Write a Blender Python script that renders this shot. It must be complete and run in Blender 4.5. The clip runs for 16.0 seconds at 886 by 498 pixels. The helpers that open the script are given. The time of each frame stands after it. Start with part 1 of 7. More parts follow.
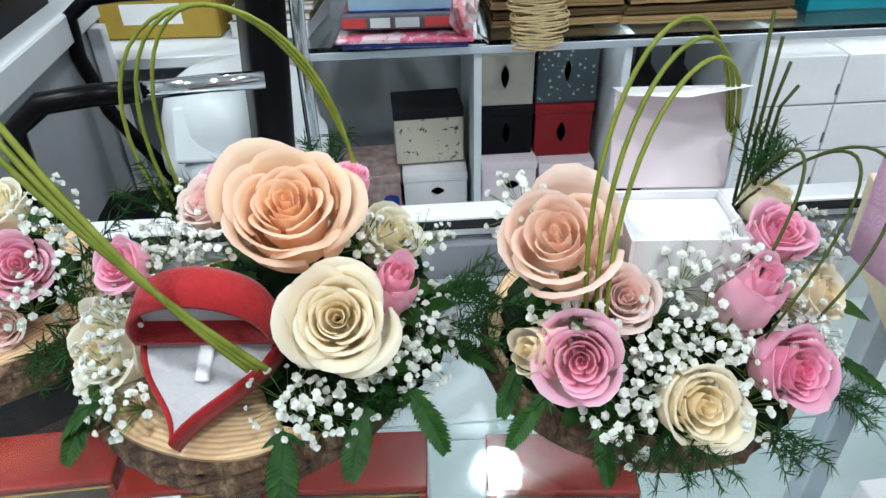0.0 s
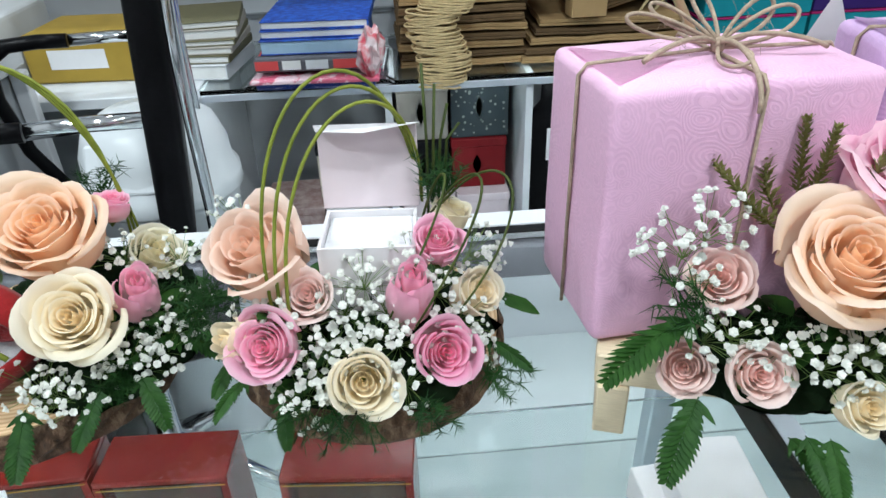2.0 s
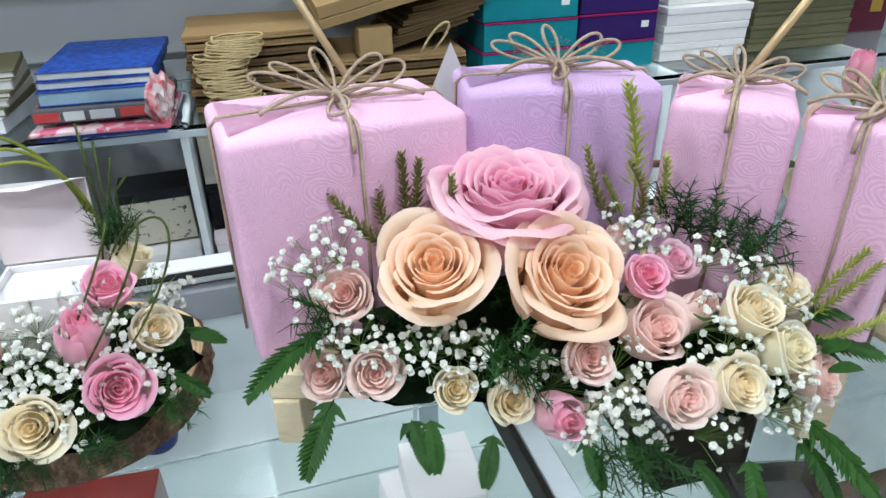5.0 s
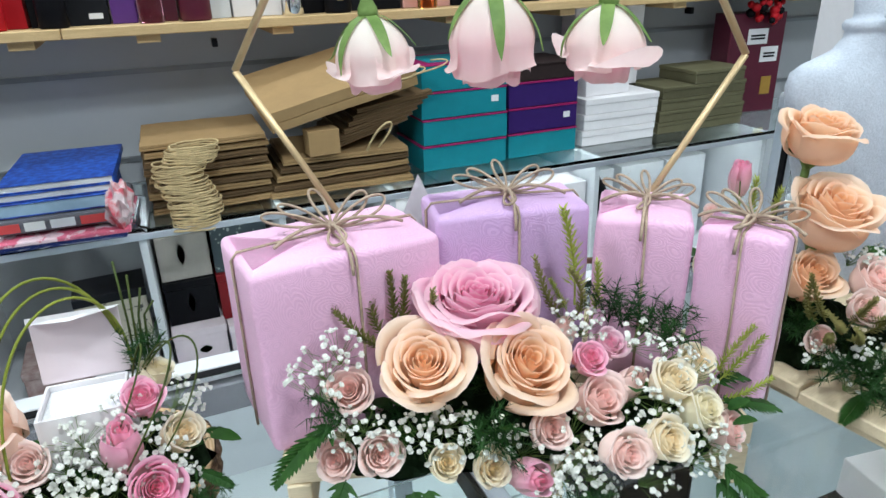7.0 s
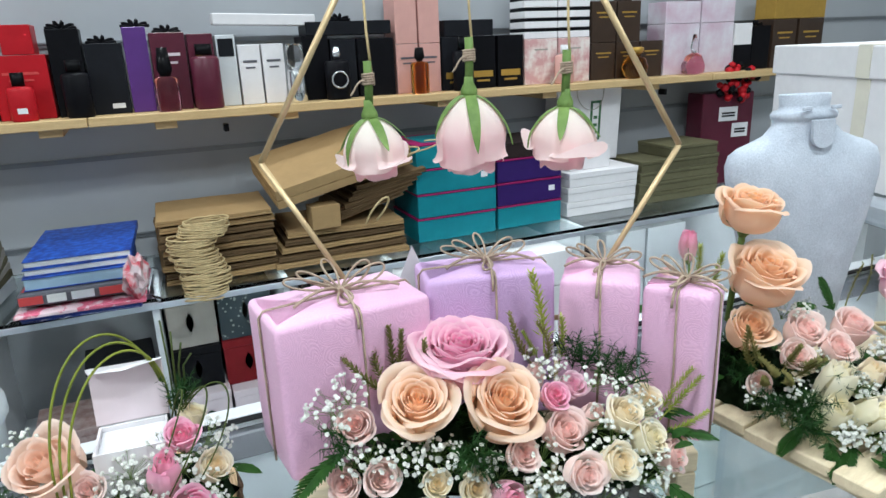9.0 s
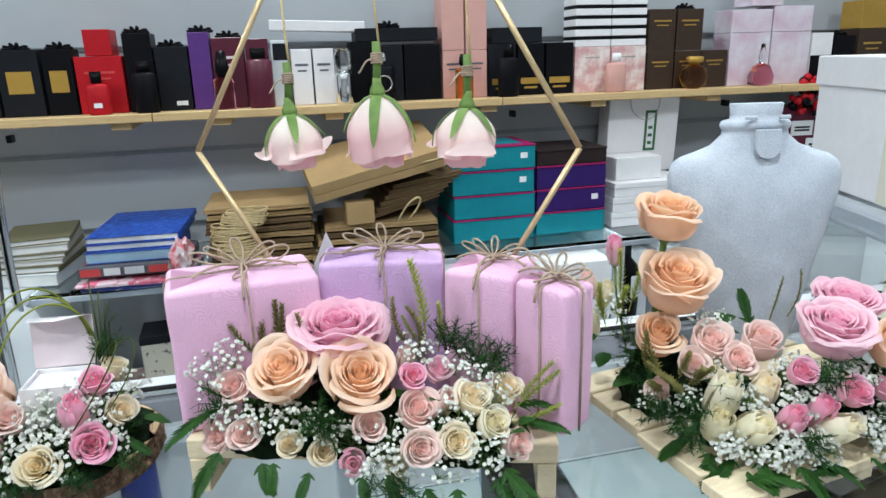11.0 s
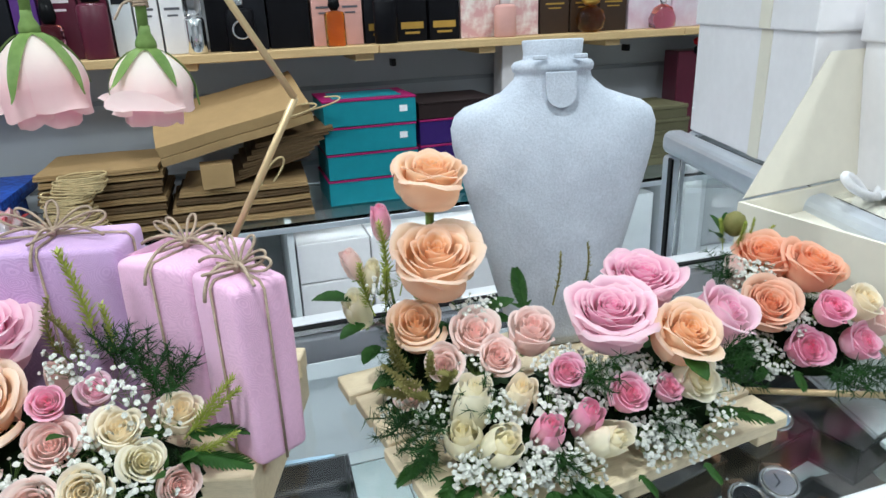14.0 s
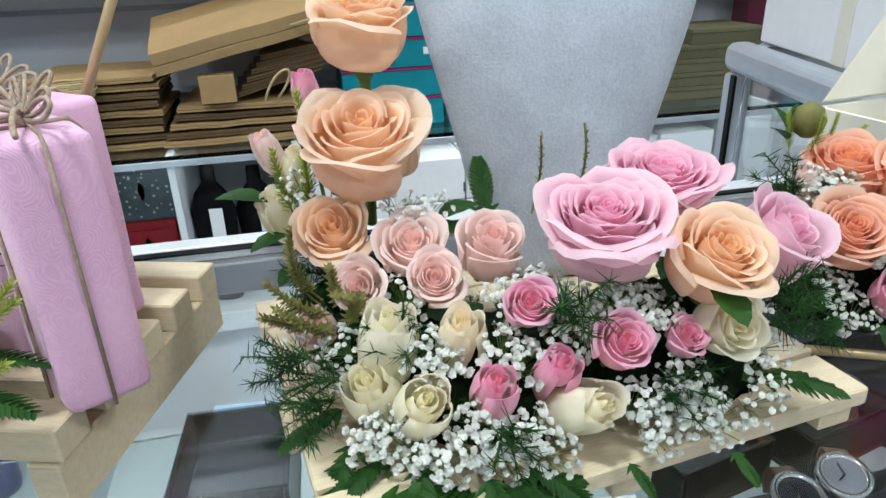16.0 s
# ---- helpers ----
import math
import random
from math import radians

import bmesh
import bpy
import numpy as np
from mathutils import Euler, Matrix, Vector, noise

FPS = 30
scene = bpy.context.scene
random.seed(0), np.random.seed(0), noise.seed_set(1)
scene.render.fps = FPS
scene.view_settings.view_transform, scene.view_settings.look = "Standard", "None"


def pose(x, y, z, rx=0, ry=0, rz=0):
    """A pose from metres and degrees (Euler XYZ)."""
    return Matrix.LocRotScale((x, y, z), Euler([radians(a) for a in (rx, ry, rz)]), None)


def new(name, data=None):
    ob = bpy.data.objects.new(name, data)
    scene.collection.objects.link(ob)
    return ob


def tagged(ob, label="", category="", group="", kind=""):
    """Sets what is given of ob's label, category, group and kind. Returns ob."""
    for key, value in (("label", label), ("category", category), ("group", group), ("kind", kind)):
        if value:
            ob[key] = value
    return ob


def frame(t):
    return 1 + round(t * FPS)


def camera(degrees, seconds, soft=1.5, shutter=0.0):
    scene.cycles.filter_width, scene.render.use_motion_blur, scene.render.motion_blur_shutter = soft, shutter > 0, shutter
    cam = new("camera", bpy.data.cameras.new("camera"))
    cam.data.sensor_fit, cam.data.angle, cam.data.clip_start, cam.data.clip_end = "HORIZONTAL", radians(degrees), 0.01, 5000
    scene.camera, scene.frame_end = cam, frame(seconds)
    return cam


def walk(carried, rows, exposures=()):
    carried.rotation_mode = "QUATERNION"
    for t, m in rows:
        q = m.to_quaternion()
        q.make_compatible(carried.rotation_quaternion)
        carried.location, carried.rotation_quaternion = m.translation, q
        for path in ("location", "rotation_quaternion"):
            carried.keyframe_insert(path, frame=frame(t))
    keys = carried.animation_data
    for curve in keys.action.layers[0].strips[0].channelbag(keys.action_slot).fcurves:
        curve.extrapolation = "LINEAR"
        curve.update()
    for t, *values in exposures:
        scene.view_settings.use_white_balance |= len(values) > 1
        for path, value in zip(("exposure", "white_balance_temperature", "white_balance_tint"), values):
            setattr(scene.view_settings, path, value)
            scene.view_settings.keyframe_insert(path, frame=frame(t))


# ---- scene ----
cam = camera(66.9, 16.0)
METRES, EYE, TILT, LEAN, TURN = 1.25, 1.15, -34.4, 1.56, -3.3
ROWS = [
    (0.0, 0.0, 0.0, 0.0, 0.0, 0.0, 0.0),
    (0.5, 0.0287, -0.0113, -0.0009, 0.56, 0.63, 0.45),
    (1.0, 0.0618, -0.0302, -0.0039, 0.07, 1.7, -0.17),
    (1.5, 0.0893, -0.0452, -0.0095, -0.09, 2.11, -0.17),
    (2.0, 0.1204, -0.0564, -0.013, -1.17, 2.88, 1.03),
    (2.5, 0.1427, -0.0621, -0.0161, -3.05, 3.04, 2.76),
    (3.0, 0.1642, -0.0666, -0.0182, -5.39, 3.06, 4.17),
    (3.5, 0.1872, -0.0744, -0.0215, -7.17, 3.33, 5.23),
    (4.0, 0.2061, -0.0806, -0.0241, -7.77, 3.42, 5.69),
    (4.5, 0.2165, -0.0904, -0.0241, -9.78, 3.89, 6.29),
    (7.0, 0.176, -0.1761, -0.0121, -16.72, 10.2, 11.3),
    (7.5, 0.1656, -0.1874, -0.0071, -17.19, 11.74, 11.72),
    (8.0, 0.1532, -0.2015, -0.0055, -18.25, 13.03, 12.38),
    (8.5, 0.1427, -0.2277, -0.0167, -17.99, 14.97, 12.7),
    (11.0, 0.3046, -0.3216, -0.0873, -8.9, 18.01, 6.1),
    (11.5, 0.3519, -0.3061, -0.0754, -10.55, 17.3, 6.47),
    (12.0, 0.392, -0.2875, -0.0643, -12.03, 16.38, 7.11),
    (12.5, 0.4154, -0.2791, -0.065, -12.77, 16.21, 8.03),
    (13.0, 0.4381, -0.2775, -0.0681, -13.3, 15.57, 9.52),
    (13.5, 0.4698, -0.2714, -0.0684, -13.55, 14.97, 9.43),
    (14.0, 0.5012, -0.2523, -0.0609, -11.69, 13.8, 8.6),
    (14.5, 0.5318, -0.2193, -0.0491, -11.0, 11.4, 8.71),
    (15.0, 0.5494, -0.1855, -0.0496, -11.6, 9.24, 9.02),
    (15.5, 0.5633, -0.1511, -0.0608, -11.5, 9.0, 8.71),
    (16.0, 0.5923, -0.1211, -0.0703, -7.57, 10.09, 5.36),
]
walk(cam, [(t, pose(0, 0, EYE, TILT, LEAN, TURN) @ pose(METRES * x, METRES * y, METRES * z, 90 + pitch, roll, yaw)) for t, x, y, z, yaw, pitch, roll in ROWS])

# ---- light ----
world = bpy.data.worlds.new("shop_light")
scene.world = world
world.use_nodes = True
world.node_tree.nodes["Background"].inputs[0].default_value = (0.9, 0.95, 1.0, 1)
world.node_tree.nodes["Background"].inputs[1].default_value = 0.04
LAMP = 16.0


# ---- helpers of the place ----
def obj(name, bm, material, parent=None, label="", smooth=False, m=None):
    me = bpy.data.meshes.new(name)
    bmesh.ops.recalc_face_normals(bm, faces=bm.faces)
    bm.to_mesh(me)
    bm.free()
    mats = material if isinstance(material, (list, tuple)) else [material]
    for mt in mats:
        me.materials.append(mt)
    if smooth:
        me.shade_smooth()
    ob = new(name, me)
    if m is not None:
        ob.matrix_basis = m
    if parent is not None:
        ob.parent = parent
    if label:
        tagged(ob, label)
    return ob


def part(name, bm, material, parent, label="", smooth=False, m=None):
    return obj(name, bm, material, parent, label, smooth, m)


def thing(name, m, label, category, group="", kind=""):
    ob = new(name)
    ob.empty_display_size = 0.02
    ob.matrix_basis = m
    return tagged(ob, label, category, group, kind)


def add_box(bm, x0, y0, z0, x1, y1, z1, bevel=0.0, seg=1, mat=0):
    r = bmesh.ops.create_cube(bm, size=1, matrix=Matrix.LocRotScale(((x0 + x1) / 2, (y0 + y1) / 2, (z0 + z1) / 2), None, (x1 - x0, y1 - y0, z1 - z0)))
    faces = {f for v in r["verts"] for f in v.link_faces}
    if bevel:
        edges = {e for v in r["verts"] for e in v.link_edges}
        out = bmesh.ops.bevel(bm, geom=list(edges), offset=bevel, segments=seg, affect="EDGES", profile=0.5)
        faces = set(out["faces"]) | {f for f in faces if f.is_valid}
    for f in faces:
        if f.is_valid:
            f.material_index = mat
    return bm


def box_mesh(x0, y0, z0, x1, y1, z1, bevel=0.0, seg=1):
    return add_box(bmesh.new(), x0, y0, z0, x1, y1, z1, bevel, seg)


def tube_into(bm, pts, radius, sides=6, closed=False, mat=0):
    """A round bar through pts; radius a number or one per point."""
    pts = [Vector(p) for p in pts]
    n = len(pts)
    rad = radius if isinstance(radius, (list, tuple)) else [radius] * n
    rings, up = [], None
    for i, p in enumerate(pts):
        a, b = (pts[(i - 1) % n], pts[(i + 1) % n]) if closed else (pts[max(i - 1, 0)], pts[min(i + 1, n - 1)])
        d = (b - a).normalized()
        if up is None:
            up = d.orthogonal().normalized()
        up = (up - d * up.dot(d)).normalized()
        side = d.cross(up)
        rings.append([bm.verts.new(p + rad[i] * (math.cos(k * 2 * math.pi / sides) * up + math.sin(k * 2 * math.pi / sides) * side)) for k in range(sides)])
    for i in range(n if closed else n - 1):
        r, s = rings[i], rings[(i + 1) % n]
        for k in range(sides):
            f = bm.faces.new((r[k], r[(k + 1) % sides], s[(k + 1) % sides], s[k]))
            f.material_index, f.smooth = mat, True
    if not closed:
        for ring in (rings[0], rings[-1]):
            f = bm.faces.new(ring)
            f.material_index = mat
    return bm


def bez(p0, p1, p2, p3, n=14):
    p0, p1, p2, p3 = map(Vector, (p0, p1, p2, p3))
    return [(1 - t) ** 3 * p0 + 3 * (1 - t) ** 2 * t * p1 + 3 * (1 - t) * t * t * p2 + t ** 3 * p3 for t in (i / n for i in range(n + 1))]


def lathe_into(bm, profile, sides=20, mat=0, squash=1.0):
    """A turned body from (radius, height) pairs."""
    rings = []
    for r, z in profile:
        rings.append([bm.verts.new((r * math.cos(k * 2 * math.pi / sides), squash * r * math.sin(k * 2 * math.pi / sides), z)) for k in range(sides)])
    for r, s in zip(rings, rings[1:]):
        for k in range(sides):
            f = bm.faces.new((r[k], r[(k + 1) % sides], s[(k + 1) % sides], s[k]))
            f.material_index, f.smooth = mat, True
    for ring in (rings[0], rings[-1]):
        bm.faces.new(ring).material_index = mat
    return bm

# ---- materials ----
def nodes_of(name):
    m = bpy.data.materials.new(name)
    m.use_nodes = True
    nt = m.node_tree
    return m, nt, nt.nodes["Principled BSDF"]


def link(nt, a, b):
    nt.links.new(a, b)


def noise_node(nt, scale, detail=4.0, rough=0.55, coord="Object", stretch=(1, 1, 1)):
    tc = nt.nodes.new("ShaderNodeTexCoord")
    mp = nt.nodes.new("ShaderNodeMapping")
    mp.inputs["Scale"].default_value = stretch
    no = nt.nodes.new("ShaderNodeTexNoise")
    no.inputs["Scale"].default_value, no.inputs["Detail"].default_value, no.inputs["Roughness"].default_value = scale, detail, rough
    link(nt, tc.outputs[coord], mp.inputs[0])
    link(nt, mp.outputs[0], no.inputs["Vector"])
    return no


def ramp(nt, src, stops):
    r = nt.nodes.new("ShaderNodeValToRGB")
    el = r.color_ramp.elements
    while len(el) < len(stops):
        el.new(0.5)
    for e, (p, c) in zip(el, stops):
        e.position, e.color = p, (*c, 1)
    link(nt, src, r.inputs[0])
    return r


def mixed(nt, fac, a, b, mode="MIX"):
    n = nt.nodes.new("ShaderNodeMix")
    n.data_type, n.blend_type = "RGBA", mode
    for s, v in (("Factor", fac), ("A", a), ("B", b)):
        sock = [i for i in n.inputs if i.name == s and i.enabled][0]
        if isinstance(v, (int, float)):
            sock.default_value = v
        elif isinstance(v, tuple):
            sock.default_value = (*v, 1)
        else:
            link(nt, v, sock)
    return [o for o in n.outputs if o.enabled][0]


def bump(nt, bsdf, height, strength=0.3, dist=0.001):
    b = nt.nodes.new("ShaderNodeBump")
    b.inputs["Strength"].default_value, b.inputs["Distance"].default_value = strength, dist
    link(nt, height, b.inputs["Height"])
    link(nt, b.outputs[0], bsdf.inputs["Normal"])


def plain(name, c, rough=0.5, vary=0.12, scale=40, relief=0.0, metal=0.0, coat=0.0, random_tint=0.0):
    """A surface of one colour with slight stains and grain at two scales."""
    m, nt, b = nodes_of(name)
    dark = tuple(v * (1 - vary) for v in c)
    light = tuple(min(1, v * (1 + vary)) for v in c)
    n1 = noise_node(nt, scale, 5)
    n2 = noise_node(nt, scale / 7, 2)
    col = mixed(nt, 0.5, ramp(nt, n1.outputs[0], ((0.3, dark), (0.7, light))).outputs[0], ramp(nt, n2.outputs[0], ((0.35, dark), (0.65, light))).outputs[0])
    if random_tint:
        oi = nt.nodes.new("ShaderNodeObjectInfo")
        col = mixed(nt, random_tint, col, ramp(nt, oi.outputs["Random"], ((0, tuple(v * 0.45 for v in c)), (1, tuple(min(1, v * 1.5) for v in c)))).outputs[0])
    link(nt, col, b.inputs["Base Color"])
    rr = nt.nodes.new("ShaderNodeMapRange")
    rr.inputs[3].default_value, rr.inputs[4].default_value = max(0.02, rough - 0.08), min(1, rough + 0.08)
    link(nt, n2.outputs[0], rr.inputs[0])
    link(nt, rr.outputs[0], b.inputs["Roughness"])
    b.inputs["Metallic"].default_value = metal
    b.inputs["Specular IOR Level"].default_value = 0.4 if rough < 0.36 and max(c) > 0.03 else 0.16 if max(c) > 0.03 else 0.09
    b.inputs["Coat Weight"].default_value = coat
    if relief:
        bump(nt, b, n1.outputs[0], 0.5, relief)
    return m


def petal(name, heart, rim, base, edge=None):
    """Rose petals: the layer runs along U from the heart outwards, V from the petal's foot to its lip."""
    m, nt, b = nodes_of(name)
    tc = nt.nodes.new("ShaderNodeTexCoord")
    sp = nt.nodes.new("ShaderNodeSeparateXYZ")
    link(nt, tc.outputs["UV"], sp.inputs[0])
    # heart deeper than rim: petal tint plus light bounced between petals, painted in
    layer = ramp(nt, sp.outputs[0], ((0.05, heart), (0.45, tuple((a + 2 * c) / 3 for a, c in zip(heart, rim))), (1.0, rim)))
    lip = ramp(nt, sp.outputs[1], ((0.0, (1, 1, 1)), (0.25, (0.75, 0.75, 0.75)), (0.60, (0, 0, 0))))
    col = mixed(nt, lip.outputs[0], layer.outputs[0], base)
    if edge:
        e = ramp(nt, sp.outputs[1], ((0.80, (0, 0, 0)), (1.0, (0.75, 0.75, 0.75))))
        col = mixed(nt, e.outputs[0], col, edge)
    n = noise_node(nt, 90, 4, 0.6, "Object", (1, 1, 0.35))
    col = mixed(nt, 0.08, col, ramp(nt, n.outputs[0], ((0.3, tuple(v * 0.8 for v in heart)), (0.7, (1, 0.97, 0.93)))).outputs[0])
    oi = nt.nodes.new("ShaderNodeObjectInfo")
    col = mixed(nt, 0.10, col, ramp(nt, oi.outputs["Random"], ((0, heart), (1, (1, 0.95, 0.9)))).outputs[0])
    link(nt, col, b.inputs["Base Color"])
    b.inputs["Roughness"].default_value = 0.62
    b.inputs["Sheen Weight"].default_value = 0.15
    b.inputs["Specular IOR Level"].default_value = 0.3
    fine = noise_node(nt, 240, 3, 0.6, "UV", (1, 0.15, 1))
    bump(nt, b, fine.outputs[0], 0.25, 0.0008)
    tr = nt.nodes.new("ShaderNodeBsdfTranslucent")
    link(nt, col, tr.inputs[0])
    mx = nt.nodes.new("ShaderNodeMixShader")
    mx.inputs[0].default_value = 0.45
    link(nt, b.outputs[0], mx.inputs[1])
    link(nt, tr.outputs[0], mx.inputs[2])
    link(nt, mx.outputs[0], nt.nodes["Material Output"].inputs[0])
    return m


def leafy(name, c, tip, rough=0.5):
    m, nt, b = nodes_of(name)
    n = noise_node(nt, 60, 4)
    oi = nt.nodes.new("ShaderNodeObjectInfo")
    col = mixed(nt, 0.35, ramp(nt, n.outputs[0], ((0.3, c), (0.75, tip))).outputs[0], ramp(nt, oi.outputs["Random"], ((0, c), (1, tip))).outputs[0])
    link(nt, col, b.inputs["Base Color"])
    b.inputs["Roughness"].default_value = rough
    tr = nt.nodes.new("ShaderNodeBsdfTranslucent")
    link(nt, col, tr.inputs[0])
    mx = nt.nodes.new("ShaderNodeMixShader")
    mx.inputs[0].default_value = 0.22
    b.inputs["Specular IOR Level"].default_value = 0.2
    link(nt, b.outputs[0], mx.inputs[1])
    link(nt, tr.outputs[0], mx.inputs[2])
    link(nt, mx.outputs[0], nt.nodes["Material Output"].inputs[0])
    return m


def wood(name, a, c, along=(1, 12, 12), scale=14, rough=0.55):
    m, nt, b = nodes_of(name)
    n = noise_node(nt, scale, 6, 0.6, "Object", along)
    f = noise_node(nt, scale * 9, 3, 0.5, "Object", along)
    oi = nt.nodes.new("ShaderNodeObjectInfo")
    col = mixed(nt, 0.3, ramp(nt, n.outputs[0], ((0.3, a), (0.7, c))).outputs[0], ramp(nt, f.outputs[0], ((0.35, tuple(v * 0.7 for v in a)), (0.6, c))).outputs[0])
    col = mixed(nt, 0.15, col, ramp(nt, oi.outputs["Random"], ((0, a), (1, c))).outputs[0])
    link(nt, col, b.inputs["Base Color"])
    b.inputs["Roughness"].default_value = rough
    bump(nt, b, f.outputs[0], 0.3, 0.0006)
    return m


def wrapping(name, c, deep):
    """Wrapping paper with pressed scrolls and feather fans."""
    m, nt, b = nodes_of(name)
    tc = nt.nodes.new("ShaderNodeTexCoord")
    n = noise_node(nt, 16, 2, 0.4)
    add = nt.nodes.new("ShaderNodeVectorMath")
    add.operation = "MULTIPLY_ADD"
    add.inputs[1].default_value = (0.06, 0.06, 0.06)
    link(nt, n.outputs["Color"], add.inputs[0])
    link(nt, tc.outputs["Object"], add.inputs[2])
    vo = nt.nodes.new("ShaderNodeTexVoronoi")
    vo.feature = "F1"
    vo.inputs["Scale"].default_value = 62
    link(nt, add.outputs[0], vo.inputs["Vector"])
    mul = nt.nodes.new("ShaderNodeMath")
    mul.operation = "MULTIPLY"
    mul.inputs[1].default_value = 56
    link(nt, vo.outputs["Distance"], mul.inputs[0])
    sn = nt.nodes.new("ShaderNodeMath")
    sn.operation = "SINE"
    link(nt, mul.outputs[0], sn.inputs[0])
    lines = ramp(nt, sn.outputs[0], ((0.0, (1, 1, 1)), (0.35, (0, 0, 0)), (1.0, (0, 0, 0))))
    mot = noise_node(nt, 9, 3)
    fade = ramp(nt, mot.outputs[0], ((0.35, (0.05, 0.05, 0.05)), (0.65, (0.40, 0.40, 0.40))))
    fac = mixed(nt, 1.0, lines.outputs[0], fade.outputs[0], "MULTIPLY")
    fine = noise_node(nt, 300, 3)
    paper = mixed(nt, 0.3, c, ramp(nt, fine.outputs[0], ((0.35, tuple(v * 0.86 for v in c)), (0.65, tuple(min(1, v * 1.06) for v in c)))).outputs[0])
    link(nt, mixed(nt, fac, paper, deep), b.inputs["Base Color"])
    b.inputs["Roughness"].default_value = 0.7
    b.inputs["Sheen Weight"].default_value = 0.2
    hgt = mixed(nt, 0.25, fac, fine.outputs[0])
    bb = nt.nodes.new("ShaderNodeBump")
    bb.inputs["Strength"].default_value, bb.inputs["Distance"].default_value, bb.invert = 0.5, 0.0012, True
    link(nt, hgt, bb.inputs["Height"])
    link(nt, bb.outputs[0], b.inputs["Normal"])
    return m


def velvet(name, c, nap, rough=0.9):
    m, nt, b = nodes_of(name)
    f = noise_node(nt, 420, 3, 0.6)
    g = noise_node(nt, 26, 3, 0.5)
    col = mixed(nt, 0.5, ramp(nt, f.outputs[0], ((0.35, c), (0.65, nap))).outputs[0], ramp(nt, g.outputs[0], ((0.35, c), (0.65, nap))).outputs[0])
    link(nt, col, b.inputs["Base Color"])
    b.inputs["Roughness"].default_value = rough
    b.inputs["Sheen Weight"].default_value = 0.12
    bump(nt, b, f.outputs[0], 0.6, 0.0012)
    return m


def clear(name, tint=(1, 1, 1), rough=0.0, ior=1.45):
    m, nt, b = nodes_of(name)
    b.inputs["Base Color"].default_value = (*tint, 1)
    b.inputs["Transmission Weight"].default_value = 1.0
    b.inputs["Roughness"].default_value = rough
    b.inputs["IOR"].default_value = ior
    return m


def bark_material():
    m, nt, b = nodes_of("tree_bark")
    n = noise_node(nt, 120, 8, 0.72, "Object", (1, 1, 0.35))
    v = nt.nodes.new("ShaderNodeTexVoronoi")
    v.feature = "DISTANCE_TO_EDGE"
    v.inputs["Scale"].default_value = 130
    v.inputs["Randomness"].default_value = 1.0
    tc = nt.nodes.new("ShaderNodeTexCoord")
    link(nt, tc.outputs["Object"], v.inputs["Vector"])
    crack = ramp(nt, v.outputs["Distance"], ((0.0, (0.25, 0.25, 0.25)), (0.10, (1, 1, 1))))
    tone = ramp(nt, n.outputs[0], ((0.3, (0.020, 0.011, 0.007)), (0.5, (0.12, 0.062, 0.034)), (0.7, (0.36, 0.24, 0.15))))
    link(nt, mixed(nt, 0.12, tone.outputs[0], crack.outputs[0], "MULTIPLY"), b.inputs["Base Color"])
    b.inputs["Roughness"].default_value = 0.85
    bump(nt, b, mixed(nt, 0.15, n.outputs[0], crack.outputs[0]), 1.0, 0.004)
    return m


def ring_material():
    m, nt, b = nodes_of("sawn_end_grain")
    w = nt.nodes.new("ShaderNodeTexWave")
    w.wave_type, w.rings_direction = "RINGS", "Z"
    for k, v in (("Scale", 95.0), ("Distortion", 3.0), ("Detail", 3.0), ("Detail Scale", 0.7)):
        w.inputs[k].default_value = v
    tc = nt.nodes.new("ShaderNodeTexCoord")
    link(nt, tc.outputs["Object"], w.inputs["Vector"])
    n = noise_node(nt, 40, 5)
    tone = ramp(nt, w.outputs[0], ((0.1, (0.47, 0.28, 0.14)), (0.6, (0.66, 0.46, 0.27)), (1.0, (0.70, 0.51, 0.31))))
    link(nt, mixed(nt, 0.3, tone.outputs[0], ramp(nt, n.outputs[0], ((0.3, (0.4, 0.23, 0.11)), (0.7, (0.75, 0.55, 0.34)))).outputs[0]), b.inputs["Base Color"])
    b.inputs["Roughness"].default_value = 0.7
    bump(nt, b, w.outputs[0], 0.2, 0.0008)
    return m


def lamp_material(name, c, strength):
    m, nt, b = nodes_of(name)
    b.inputs["Emission Color"].default_value = (*c, 1)
    b.inputs["Emission Strength"].default_value = strength
    return m


def two_tone(name, a, c, scale, lo=0.48, hi=0.52, rough=0.45):
    """A printed blotch pattern."""
    m, nt, b = nodes_of(name)
    n = noise_node(nt, scale, 5, 0.6)
    link(nt, ramp(nt, n.outputs[0], ((lo, a), (hi, c))).outputs[0], b.inputs["Base Color"])
    b.inputs["Roughness"].default_value = rough
    return m


def dotted(name, a, c, scale, size=0.25):
    m, nt, b = nodes_of(name)
    v = nt.nodes.new("ShaderNodeTexVoronoi")
    v.inputs["Scale"].default_value = scale
    tc = nt.nodes.new("ShaderNodeTexCoord")
    link(nt, tc.outputs["Object"], v.inputs["Vector"])
    link(nt, ramp(nt, v.outputs["Distance"], ((size, c), (size + 0.05, a))).outputs[0], b.inputs["Base Color"])
    b.inputs["Roughness"].default_value = 0.5
    return m


